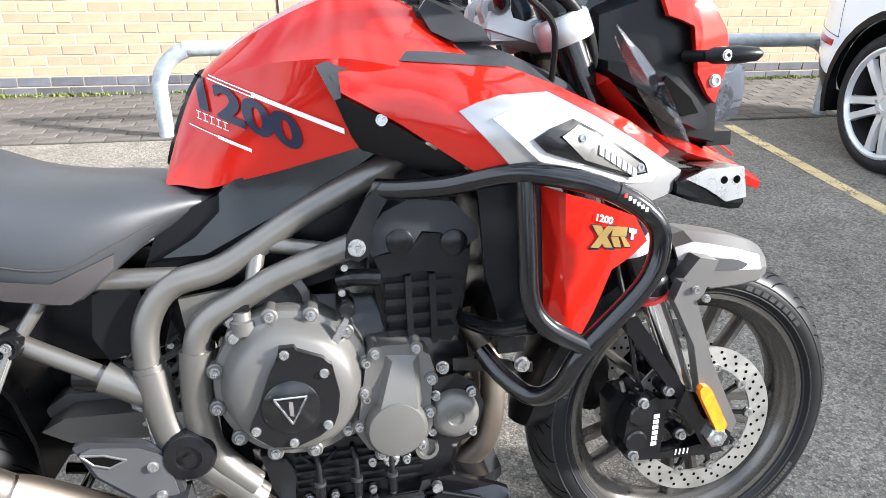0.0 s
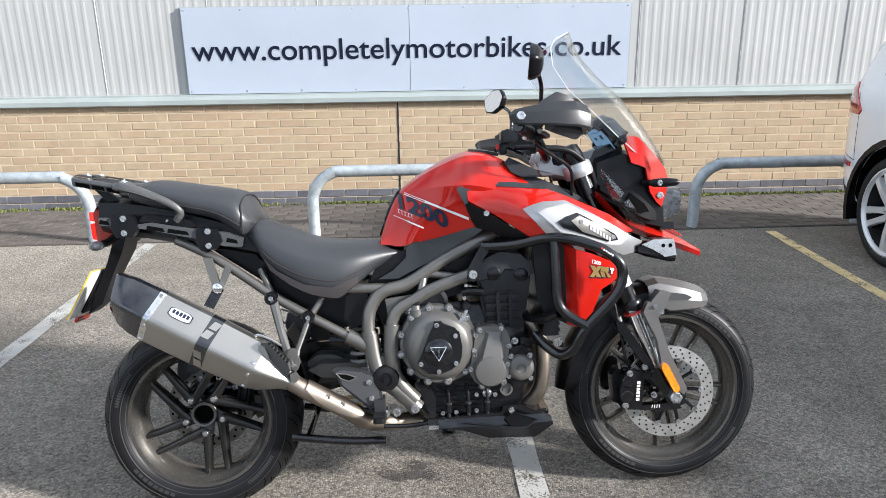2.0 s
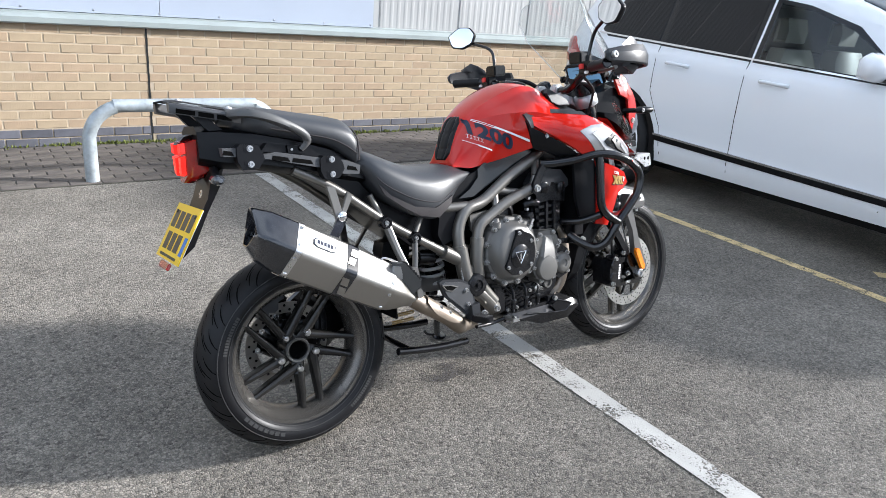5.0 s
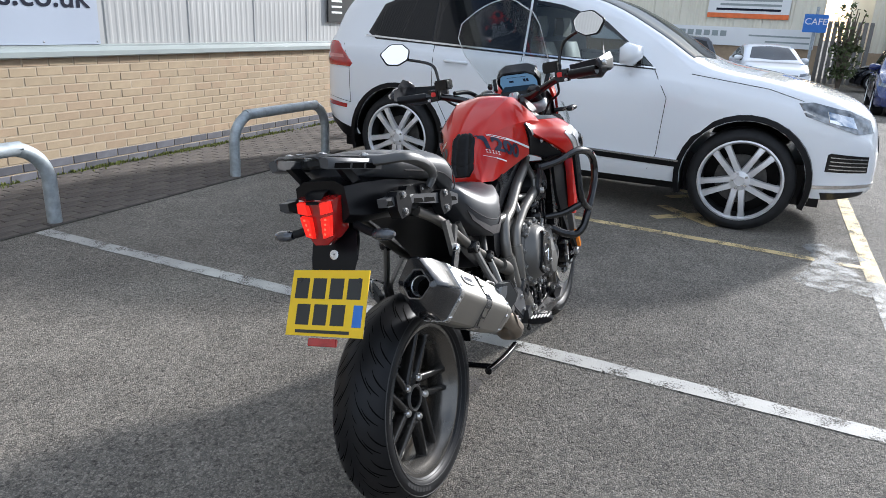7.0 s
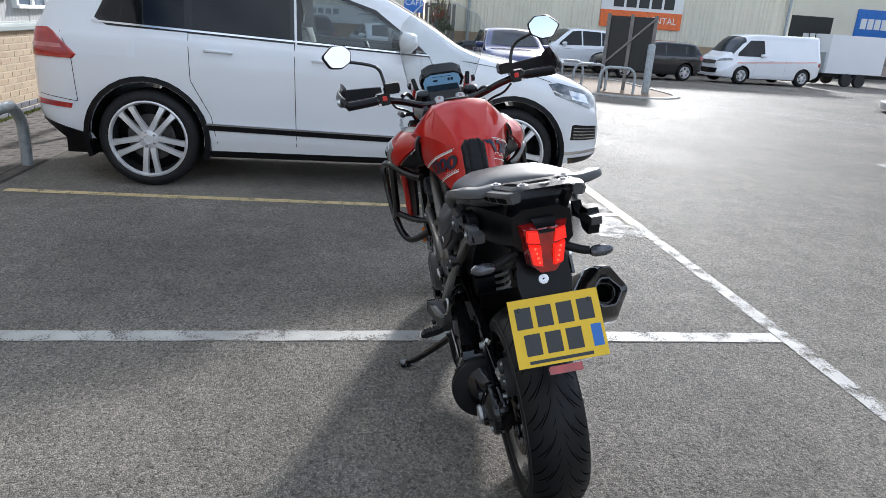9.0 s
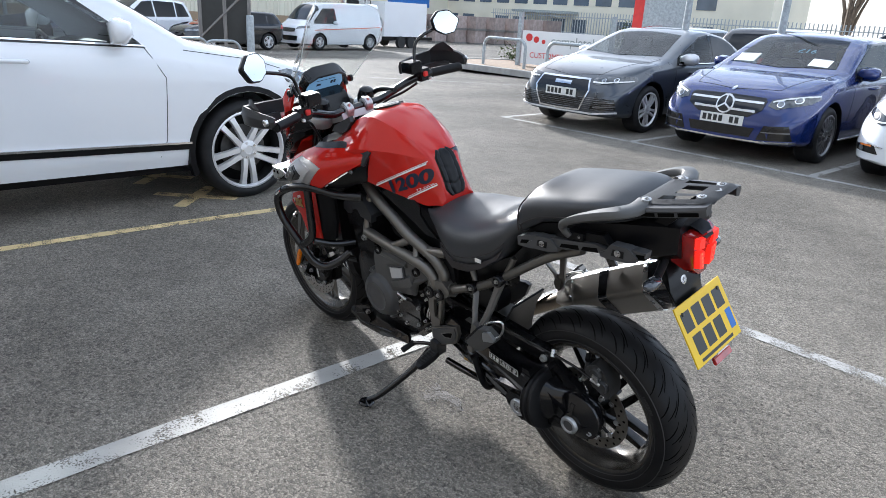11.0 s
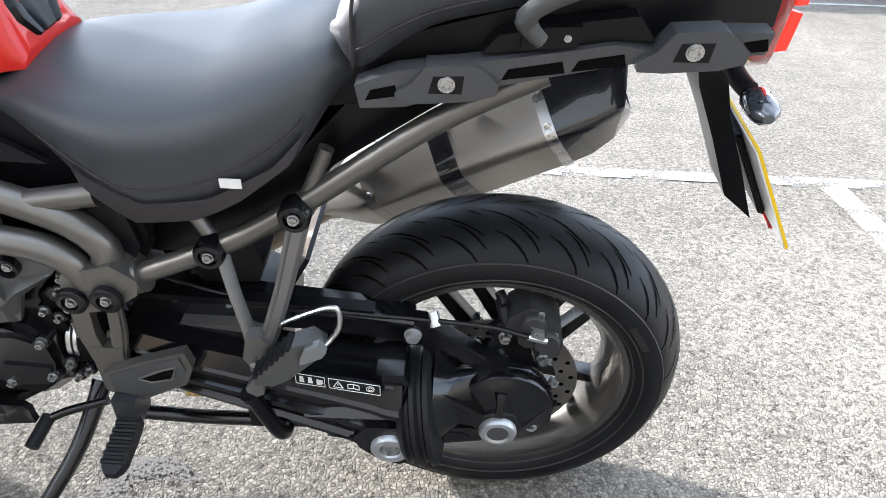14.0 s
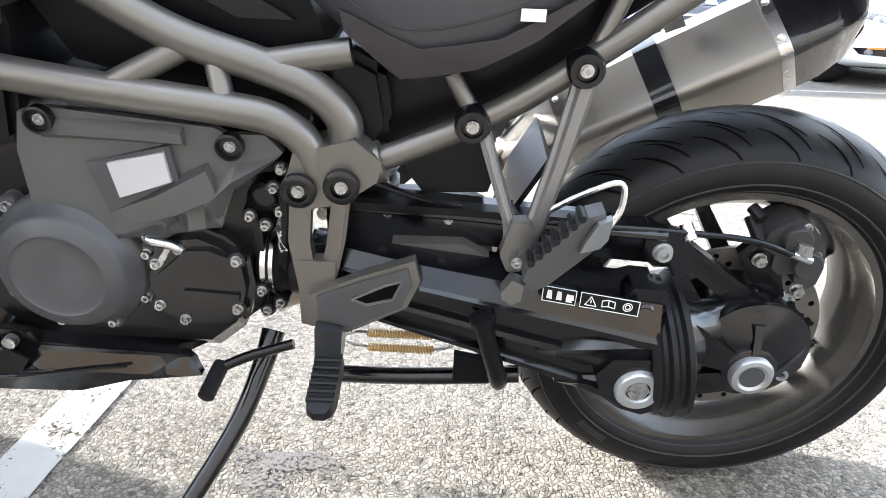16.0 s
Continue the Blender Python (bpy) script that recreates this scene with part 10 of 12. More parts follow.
    bp("radiator_shroud_inner", skin([(1.07, 0.85), (1.165, 0.838), (1.185, 0.745), (1.168, 0.65), (1.165, 0.60), (1.10, 0.63), (1.08, 0.70)], lambda x, z: 0.205 + 0.2 * (x - 1.08), 0.012, 0.03, s), BLACK_PLASTIC, smooth=30)
    # crash bars
    CB = [(0.925, 0.180, 0.842), (0.96, 0.205, 0.843), (1.02, 0.240, 0.850), (1.097, 0.278, 0.868), (1.165, 0.302, 0.862), (1.232, 0.312, 0.840), (1.290, 0.312, 0.803), (1.309, 0.312, 0.762), (1.290, 0.310, 0.700), (1.205, 0.298, 0.604), (1.172, 0.280, 0.540), (1.140, 0.250, 0.513), (1.105, 0.205, 0.530), (1.08, 0.165, 0.56)]
    cb = bp("crash_bar", tube([(x, s * y, z) for x, y, z in CB], 0.0155, 18), SATIN, label="black tubular steel crash bar", smooth=60)
    bp("crash_bar_upright", tube([(1.118, s * 0.285, 0.858), (1.120, s * 0.288, 0.76), (1.124, s * 0.290, 0.685), (1.148, s * 0.294, 0.644), (1.208, s * 0.300, 0.606)], 0.0150, 16), SATIN, cb, smooth=60)
    bp("crash_bar_stay", tube([(1.055, s * 0.150, 0.612), (1.09, s * 0.22, 0.618), (1.128, s * 0.286, 0.645)], 0.0135, 14), SATIN, cb, smooth=60)
    bp("crash_bar_mark", tube([(1.238, s * 0.3145, 0.8385), (1.262, s * 0.3155, 0.8255), (1.282, s * 0.3155, 0.811)], 0.0152, 14), GLOSS_BLACK, cb)
    for k in range(6):
        bp("marking_bar", box(1.2435 + 0.0062 * k, 1.2478 + 0.0062 * k, min(s * 0.3300, s * 0.3312), max(s * 0.3300, s * 0.3312), 0.8330 - 0.0043 * k, 0.8385 - 0.0043 * k), RED_PAINT if k == 0 else PALE, cb)
    bp("crash_bar_bracket", plate([(1.03, 0.555), (1.10, 0.545), (1.165, 0.530), (1.165, 0.515), (1.09, 0.525), (1.03, 0.535)], min(s * 0.165, s * 0.172), max(s * 0.165, s * 0.172)), SATIN, cb, bevel=0.002)

bp("radiator", box(1.105, 1.150, -0.175, 0.175, 0.555, 0.835), ENGINE, label="black radiator", bevel=0.004)
for k in range(14):
    bp("radiator_fin", box(1.1505, 1.156, -0.165, 0.165, 0.565 + 0.019 * k, 0.576 + 0.019 * k), ENGINE)


# seats: x, top z, half width, z of the widest point, bottom z
def seat_skin(rows, n=30, crown=0.008):
    rings = []
    x0, x1 = rows[0][0], rows[-1][0]
    for i in range(n + 1):
        x = x0 + (x1 - x0) * i / n
        zt, w, zs, zb = (bent([(r[0], r[k]) for r in rows], x) for k in (1, 2, 3, 4))
        half = [(0, zt), (0.3 * w, zt - 0.002), (0.58 * w, zt - 0.006), (0.78 * w, zt - 0.012 - 0.1 * (zt - zs)), (0.92 * w, zs + 0.42 * (zt - zs)), (1.0 * w, zs), (0.985 * w, zs + 0.5 * (zb - zs)), (0.93 * w, zb + 0.006), (0.86 * w, zb), (0, zb + 0.004)]
        rings.append([(x, -y, z) for y, z in half] + [(x, y, z) for y, z in half[-2:0:-1]])
    return loft(rings)


RS = [(0.195, 0.930, 0.110, 0.905, 0.880), (0.228, 0.946, 0.135, 0.905, 0.868), (0.245, 0.942, 0.152, 0.895, 0.845), (0.28, 0.928, 0.168, 0.868, 0.792), (0.34, 0.902, 0.180, 0.835, 0.748), (0.40, 0.880, 0.184, 0.815, 0.716), (0.48, 0.868, 0.178, 0.805, 0.700), (0.54, 0.866, 0.160, 0.812, 0.742), (0.60, 0.862, 0.130, 0.820, 0.785), (0.65, 0.850, 0.104, 0.826, 0.806), (0.69, 0.834, 0.082, 0.826, 0.818)]
PS = [(-0.145, 1.045, 0.085, 1.035, 1.022), (-0.125, 1.070, 0.115, 1.048, 1.017), (-0.07, 1.082, 0.142, 1.045, 1.003), (0.05, 1.064, 0.156, 1.022, 0.976), (0.12, 1.052, 0.160, 1.005, 0.958), (0.165, 1.043, 0.160, 0.990, 0.930), (0.190, 1.032, 0.158, 0.975, 0.910), (0.205, 1.008, 0.152, 0.962, 0.905), (0.218, 0.978, 0.142, 0.950, 0.915), (0.232, 0.950, 0.125, 0.944, 0.935)]
rs = bp("rider_seat", seat_skin(RS), VINYL, label="black vinyl rider seat with stitched dark side", smooth=55)
ps = bp("pillion_seat", seat_skin(PS, 60), VINYL, label="black vinyl pillion seat", smooth=55)


def seam(rows, off, x0, x1, s, f):
    pts = []
    for i in range(24):
        x = x0 + (x1 - x0) * i / 23
        zt, w, zs, zb = (bent([(r[0], r[k]) for r in rows], x) for k in (1, 2, 3, 4))
        pts.append((x, s * (w * (1.0 - 0.03 * f) + off), zs + f * (zb - zs)))
    return tube(pts, 0.0016, 6, n=1)


for s in (-1, 1):
    bp("seat_seam", seam(RS, 0.0004, 0.26, 0.60, s, 0.45), FABRIC, rs)
    bp("seat_seam", seam(PS, 0.0004, -0.06, 0.20, s, 0.55), FABRIC, ps)
    edge = []
    for x, f in ((0.196, 0.0), (0.197, 0.45), (0.199, 0.8), (0.201, 0.95), (0.203, 1.0), (0.204, 1.02), (0.204, 0.99)):
        zt, w, zs, zb = (bent([(r[0], r[k]) for r in PS], x) for k in (1, 2, 3, 4))
        k = len(edge)
        edge.append((x + 0.001, s * w * f, (zt + 0.0015, zt - 0.0015, zt - 0.016, zs + 0.45 * (zt - zs), zs + 0.005, zs + 0.5 * (zb - zs), zb + 0.008)[k]))
    bp("seat_piping", tube(edge, 0.0022, 6), FABRIC, ps)
    bp("seat_side", skin([(0.262, 0.835), (0.30, 0.795), (0.38, 0.752), (0.46, 0.738), (0.545, 0.770), (0.54, 0.748), (0.48, 0.703), (0.40, 0.720), (0.34, 0.752), (0.28, 0.798)], lambda x, z: bent([(r[0], r[2]) for r in RS], x) * 0.985 + 0.0025 - 0.25 * max(0, 0.735 - z), 0.004, 0.015, s), FABRIC, rs, smooth=30)
bp("seat_tag", box(0.335, 0.36, 0.181, 0.1835, 0.772, 0.784), PALE, rs)

# exhaust silencer: axis from the tip forward
EA, EB = Vector((-0.160, -0.184, 0.741)), Vector((0.322, -0.208, 0.472))
ED = (EB - EA).normalized()
EY = Vector((0, 1, 0)) - ED * ED.y
EY.normalize()
EZ = ED.cross(EY)
if EZ.z < 0:
    EZ = -EZ
HEX = [(0.16, 1.0), (0.30, 0.95), (0.95, 0.17), (1.0, 0.06), (1.0, -0.06), (0.95, -0.17), (0.52, -0.93), (0.36, -1.0)]
HEX = [(0.90 * a, 0.86 * b) for a, b in HEX]
HEX = HEX + [(-a, b) for a, b in HEX[::-1]]


def sil(rows, caps=True):
    """A silencer section: rows of (distance along, half width, half height)."""
    return loft([[EA + ED * d + EY * (a * w) + EZ * (b * h) for a, b in HEX] for d, w, h in rows], None, caps)


L = (EB - EA).length
ex = bp("silencer", sil([(0.115, 0.080, 0.093), (0.30, 0.080, 0.091), (L - 0.105, 0.078, 0.085)]), TITANIUM, label="brushed titanium silencer with carbon end cap", smooth=25)
cap_rows = [[EA + ED * (d - k * b * h) + EY * (a * w) + EZ * (b * h) for a, b in HEX] for d, w, h, k in ((0.112, 0.0795, 0.0925, 0), (0.05, 0.078, 0.090, 0.35), (0.006, 0.066, 0.078, 0.5), (0.0, 0.062, 0.073, 0.5))]
for r, d in ((0.041, -0.004), (0.037, -0.004), (0.034, 0.012), (0.033, 0.08)):
    cap_rows.append([EA + ED * d + (EY * (a / math.hypot(a, b)) + EZ * (b / math.hypot(a, b))) * r for a, b in HEX])
bp("end_cap", loft(cap_rows), CARBON, ex, "black carbon-fibre end cap", smooth=25)
bp("end_band", sil([(0.108, 0.0815, 0.0945), (0.126, 0.0815, 0.0945)]), STEEL, ex, smooth=25)
bp("front_band", sil([(L - 0.118, 0.0790, 0.0860), (L - 0.098, 0.0785, 0.0847)]), TITANIUM, ex, smooth=25)
bp("front_cone", sil([(L - 0.105, 0.0775, 0.0845), (L - 0.070, 0.071, 0.074), (L - 0.040, 0.056, 0.057), (L - 0.012, 0.038, 0.040), (L + 0.01, 0.032, 0.033)]), TITANIUM, ex, smooth=75)
bp("outlet", put(bmesh.new(), lathe([(0.026, 0.02), (0.028, 0.018), (0.028, 0.07), (0.0, 0.072)], 28, "x", caps=False), Matrix.Translation(EA) @ ED.to_track_quat("X", "Z").to_matrix().to_4x4()), STEEL, ex)
bp("outlet_bore", put(bmesh.new(), lathe([(0.0262, 0.05), (0.0, 0.05)], 28, "x"), Matrix.Translation(EA) @ ED.to_track_quat("X", "Z").to_matrix().to_4x4()), RECESS_SHADE, ex)
for d, w, h in ((0.117, 0.0734, 0.0813), (L - 0.108, 0.0716, 0.0735)):
    for a, b in ((-0.88, 0.26), (-0.90, -0.26), (-0.40, 0.83), (-0.57, -0.84), (0.88, 0.26), (0.40, 0.83)):
        q = EA + ED * d + EY * (a * w) + EZ * (b * h)
        bp("rivet", put(bmesh.new(), lathe([(0.006, 0), (0.005, 0.003), (0, 0.004)], 10, "z"), Matrix.Translation(q) @ (EY * a + EZ * b).to_track_quat("Z", "Y").to_matrix().to_4x4()), STEEL, ex)
bp("strap", sil([(0.275, 0.0815, 0.0935), (0.312, 0.0815, 0.0930)]), CARBON, ex, smooth=25)
for b in (-1, 1):
    ey = (EY * (0.0468 if b > 0 else 0.0315) + EZ * (b * 0.0618)).normalized()
    nn = (EZ * (b * (0.0468 if b > 0 else 0.0315)) - EY * 0.0618).normalized()
    for v0, v1 in ((-0.029, -0.003), (0.003, 0.029)):
        q0 = EA + ED * 0.2935 - EY * (0.0462 if b > 0 else 0.0540) + EZ * (b * (0.0452 if b > 0 else 0.0441)) + nn * 0.0014
        bm = bmesh.new()
        bm.faces.new([bm.verts.new(q0 + ED * (u * 0.012 + v * 0.25) + ey * v) for u, v in ((-1, v0), (1, v0), (1, v1), (-1, v1))])
        bp("strap_opening", bm, TITANIUM, ex)
bdg = []
for k in range(28):
    t = 2 * math.pi * k / 28
    bdg.append((max(-0.036, min(0.036, 0.05 * math.cos(t))), 0.016 * math.sin(t) if abs(0.05 * math.cos(t)) > 0.03 else 0.016 * (1 if math.sin(t) > 0 else -1)))
for k, (sc, mt, off) in enumerate(((1.0, NAVY, 0.0010), (0.90, SIGN_WHITE, 0.0016))):
    bm = bmesh.new()
    nn = (EZ * 0.0468 - EY * 0.0624).normalized()
    ez2 = ED.cross(nn)
    if ez2.z < 0:
        ez2 = -ez2
    q0 = EA + ED * 0.195 + EY * -0.0452 + EZ * 0.0450 + nn * (0.0012 + off)
    bm.faces.new([bm.verts.new(q0 + ED * a * sc + ez2 * b * sc * 0.95) for a, b in bdg])
    bp("badge", bm, mt, ex)
for k in range(5):
    bm = bmesh.new()
    bm.faces.new([bm.verts.new(q0 + nn * 0.0006 + ED * (-0.026 + 0.011 * k + a) + ez2 * (b + 0.002)) for a, b in ((0, -0.006), (0.0085, -0.006), (0.0085, 0.007), (0, 0.007))])
    bp("marking_bar", bm, NAVY, ex)
lp = bp("link_pipe", tube([EB - ED * 0.01, (0.37, -0.206, 0.436), (0.47, -0.188, 0.372), (0.54, -0.165, 0.318), (0.60, -0.10, 0.285), (0.70, -0.04, 0.268)], 0.0265, 20), HOT_PIPE, label="steel link pipe to the silencer", smooth=60)
bm = bmesh.new()
rings = []
for i in range(9):
    t = i / 8
    c = Vector((0.365, -0.2075, 0.440)).lerp(Vector((0.525, -0.1715, 0.331)), t)
    dd = Vector((0.16, 0.036, -0.109)).normalized()
    sx = dd.cross(Vector((0, 0, 1))).normalized()
    ux = sx.cross(dd)
    r = 0.0315 * (0.4 + 0.6 * math.sin(math.pi * min(1, t * 2.5 + 0.1) / 2) if t < 0.5 else 0.4 + 0.6 * math.sin(math.pi * min(1, (1 - t) * 2.5 + 0.1) / 2))
    rings.append([c + (sx * math.cos(a) + ux * math.sin(a)) * 0.0305 for a in [q * r / 0.0315 + 0.9 for q in (-1.3, -0.8, -0.3, 0.3, 0.8, 1.3)]])
loft(rings, bm, False, False)
thicken(bm, 0.002)
bp("heat_shield", bm, HOT_PIPE, lp)
for t in (0.42, 0.68):
    c = Vector((0.365, -0.2075, 0.440)).lerp(Vector((0.525, -0.1715, 0.331)), t) + Vector((0.004, -0.026, 0.020))
    bolt(c, 0.008, "y", -1, 0.004, lp)
hb = bp("silencer_hanger", put(plate([(0.085, 0.845), (0.110, 0.842), (0.128, 0.770), (0.135, 0.735), (0.112, 0.735), (0.105, 0.765)], -0.168, -0.154), plate([(0.150, 0.822), (0.168, 0.808), (0.135, 0.745), (0.120, 0.750)], -0.167, -0.155)), HANGER, label="triangular silencer hanger", bevel=0.002)
bp("hanger_tab", plate([(0.114, 0.758), (0.142, 0.746), (0.108, 0.690), (0.080, 0.702)], -0.175, -0.167), CARBON, hb, bevel=0.002)
bp("hanger_bolt", lathe([(0.015, -0.165), (0.015, -0.178), (0.010, -0.182), (0, -0.182)], 20, "y", (0.124, 0, 0.752)), CHROME, hb)

# tail: cowl, side rails, rack, grab handles, lamp, plate
tc = bp("tail_cowl", loft([[(x, -w, z0 + 0.02), (x, -w * 0.95, z1 - 0.015), (x, -w * 0.6, z1), (x, w * 0.6, z1), (x, w * 0.95, z1 - 0.015), (x, w, z0 + 0.02), (x, w * 0.7, z0), (x, -w * 0.7, z0)] for x, w, z0, z1 in ((0.24, 0.12, 0.83, 0.92), (0.12, 0.130, 0.86, 0.965), (0.0, 0.130, 0.885, 1.0), (-0.10, 0.120, 0.905, 1.022), (-0.19, 0.095, 0.915, 1.032), (-0.245, 0.075, 0.93, 1.035))]), BLACK_PLASTIC, label="black plastic tail unit", bevel=0.006)
for s in (-1, 1):
    rl = bp("pannier_rail", slab([(-0.210, 0.976), (-0.168, 0.974), (-0.098, 0.952), (-0.060, 0.956), (0.055, 0.934), (0.160, 0.916), (0.203, 0.898), (0.198, 0.872), (0.150, 0.876), (0.077, 0.900), (-0.073, 0.936), (-0.170, 0.950), (-0.207, 0.954)], s, 0.135, 0.162), RACK_GREY, label="dark grey pannier mounting rail", bevel=0.006)
    bp("rail_side_panel", slab([(-0.100, 0.958), (-0.080, 0.982), (-0.028, 0.974), (0.055, 0.956), (0.072, 0.936), (0.04, 0.938), (-0.06, 0.956)], s, 0.128, 0.152), BLACK_PLASTIC, rl, bevel=0.005)
    for xc, zc in ((-0.136, 0.950), (0.106, 0.902)):
        if s < 0:
            shape = [(xc - 0.036, zc + 0.024), (xc - 0.026, zc + 0.034), (xc + 0.024, zc + 0.028), (xc + 0.036, zc + 0.008), (xc + 0.040, zc - 0.010), (xc + 0.022, zc - 0.034), (xc - 0.024, zc - 0.036), (xc - 0.036, zc - 0.012)]
        else:
            shape = [(xc - 0.040, zc + 0.020), (xc - 0.026, zc + 0.028), (xc + 0.022, zc + 0.024), (xc + 0.036, zc + 0.004), (xc + 0.054, zc - 0.008), (xc + 0.052, zc - 0.018), (xc + 0.026, zc - 0.018), (xc - 0.028, zc - 0.012), (xc - 0.052, zc - 0.004), (xc - 0.054, zc + 0.008)]
        bp("rail_housing", slab(shape, s, 0.140, 0.169), BLACK_PLASTIC if s < 0 else RACK_GREY, rl, bevel=0.005)
        for dz in ((0.021, -0.022) if s < 0 else (0.006,)):
            bp("rail_pocket", slab([(xc - 0.018, zc + dz + 0.010), (xc + 0.014, zc + dz + 0.008), (xc + 0.019, zc + dz - 0.011), (xc - 0.016, zc + dz - 0.010)], s, 0.1675, 0.1698), BLACK_PLASTIC, rl)
            bolt((xc, s * 0.1695, zc + dz), 0.0085, "y", s, 0.005, rl)
    for xa, xb in ((-0.205, -0.178), (-0.070, -0.020), (-0.010, 0.050), (0.160, 0.192)):
        za, zb = (interp([(-0.21, 0.965), (-0.09, 0.945), (0.06, 0.917), (0.20, 0.886)], q) for q in (xa, xb))
        bp("rail_groove", slab([(xa, za + 0.006), (xb - 0.006, zb + 0.006), (xb, zb - 0.006), (xa - 0.004, za - 0.006)], s, 0.160, 0.1628), RECESS_SHADE, rl)
    # handle: a flattened bar from the rack's corner round to its foot beside the seat
    way = smooth_path([(-0.152, 0.085, 1.068), (-0.150, 0.130, 1.064), (-0.128, 0.170, 1.064), (-0.080, 0.184, 1.050), (-0.020, 0.184, 1.024), (0.018, 0.180, 1.002), (0.032, 0.173, 0.980), (0.016, 0.163, 0.958)], 5)
    rings = []
    for i, q in enumerate(way):
        t = i / (len(way) - 1)
        d = (Vector(way[min(i + 1, len(way) - 1)]) - Vector(way[max(i - 1, 0)])).normalized()
        side = d.cross(Vector((0, 0, 1))).normalized()
        up = side.cross(d)
        w, h = interp([(0, 0.024), (0.35, 0.021), (0.7, 0.013), (1, 0.009)], t), interp([(0, 0.012), (0.4, 0.012), (1, 0.0075)], t)
        rings.append([Vector((q[0], s * q[1], q[2])) + Vector((v.x, s * v.y, v.z)) for v in [side * (w * a) + up * (h * b) for a, b in ((1, 0.35), (0.7, 1), (-0.7, 1), (-1, 0.35), (-1, -0.5), (-0.6, -1), (0.6, -1), (1, -0.5))]])
    gh = bp("grab_handle", loft(rings), HANDLE, label="grey moulded grab handle beside the pillion seat", smooth=50)
    bp("handle_foot", slab([(-0.025, 0.972), (0.030, 0.968), (0.034, 0.945), (-0.022, 0.950)], s, 0.12, 0.160), BLACK_PLASTIC, gh, bevel=0.004)
    for x in (-0.012, 0.022):
        bolt((x, s * 0.1605, 0.960), 0.0035, "y", s, 0.002, gh)

# rack: a tapered deck with a hand hole and two slots, and pockets down its sides
RACK_Z = lambda x: 1.080 + 0.20 * (-0.155 - x)
RACK_W = lambda x: interp([(-0.318, 0.062), (-0.295, 0.078), (-0.20, 0.097), (-0.125, 0.104)], x)
RACK_V = (-1, -0.82, -0.52, -0.33, 0.33, 0.52, 0.82, 1)
RACK_X = (-0.318, -0.300, -0.272, -0.258, -0.200, -0.182, -0.150, -0.125)
bm = bmesh.new()
grid = [[bm.verts.new((x, v * RACK_W(x), RACK_Z(x) - 0.006 * (abs(v) > 0.9) - (0.007 if x < -0.31 else 0) - (0.005 if x > -0.13 else 0))) for v in RACK_V] for x in RACK_X]
for i in range(len(RACK_X) - 1):
    for j in range(len(RACK_V) - 1):
        if (j == 3 and i == 3) or (j in (1, 5) and i in (2, 3, 4)):
            continue
        bm.faces.new((grid[i][j], grid[i + 1][j], grid[i + 1][j + 1], grid[i][j + 1]))
bmesh.ops.solidify(bm, geom=bm.faces[:], thickness=0.016)
rk = bp("luggage_rack", bm, RACK_GREY, label="dark grey luggage rack with slotted top", bevel=0.0025)
bp("rack_front_bar", loft([[(x, y, z) for x, z in ((-0.126, 1.066), (-0.132, 1.074), (-0.158, 1.076), (-0.164, 1.062), (-0.15, 1.052), (-0.13, 1.056))] for y in (-0.10, 0.10)]), HANDLE, rk, bevel=0.003)
bp("rack_emblem", plate([(-0.3045, 0.0), (-0.296, 0.012), (-0.292, 0.012), (-0.2985, 0.0), (-0.292, -0.012), (-0.296, -0.012)], 0, 0.0012), CLAMP, rk)
bpy.data.objects["rack_emblem"].matrix_basis = Matrix.Translation((0, 0, RACK_Z(-0.298) + 0.0015)) @ Matrix.Rotation(radians(90), 4, "X")
for x, y in ((-0.280, -0.048), (-0.280, 0.048), (-0.158, -0.086), (-0.158, 0.086)):
    bp("rack_washer", lathe([(0.0125, -0.004), (0.0125, 0.0015), (0.009, 0.002), (0, 0.002)], 18, "z", (x, y, RACK_Z(x))), CLAMP, rk)
    bolt((x, y, RACK_Z(x) + 0.002), 0.007, "z", 1, 0.003, rk)
for s in (-1, 1):
    bp("rack_side_pocket", loft([[(x, s * (RACK_W(x) - 0.006), RACK_Z(x) - 0.008), (x, s * (RACK_W(x) + 0.016), RACK_Z(x) - 0.012), (x, s * (RACK_W(x) + 0.020), RACK_Z(x) - 0.020), (x, s * (RACK_W(x) + 0.014), RACK_Z(x) - 0.038), (x, s * (RACK_W(x) - 0.004), RACK_Z(x) - 0.034)] for x in (-0.312, -0.300, -0.25, -0.20, -0.155, -0.135)]), RACK_GREY, rk, bevel=0.003)
    for xa, xb in ((-0.298, -0.252), (-0.244, -0.206), (-0.198, -0.160)):
        bp("pocket_recess", loft([[(x, s * (RACK_W(x) + 0.0200), RACK_Z(x) - 0.0235), (x, s * (RACK_W(x) + 0.0155), RACK_Z(x) - 0.0355)] + [(x, s * (RACK_W(x) + 0.010), RACK_Z(x) - 0.030)] for x in (xa, xb)]), RECESS_SHADE, rk)
    bp("rack_support", plate([(-0.262, 1.072), (-0.222, 1.066), (-0.168, 1.014), (-0.205, 1.012)], s * 0.070 - 0.008, s * 0.070 + 0.008), BLACK_PLASTIC, rk, bevel=0.003)
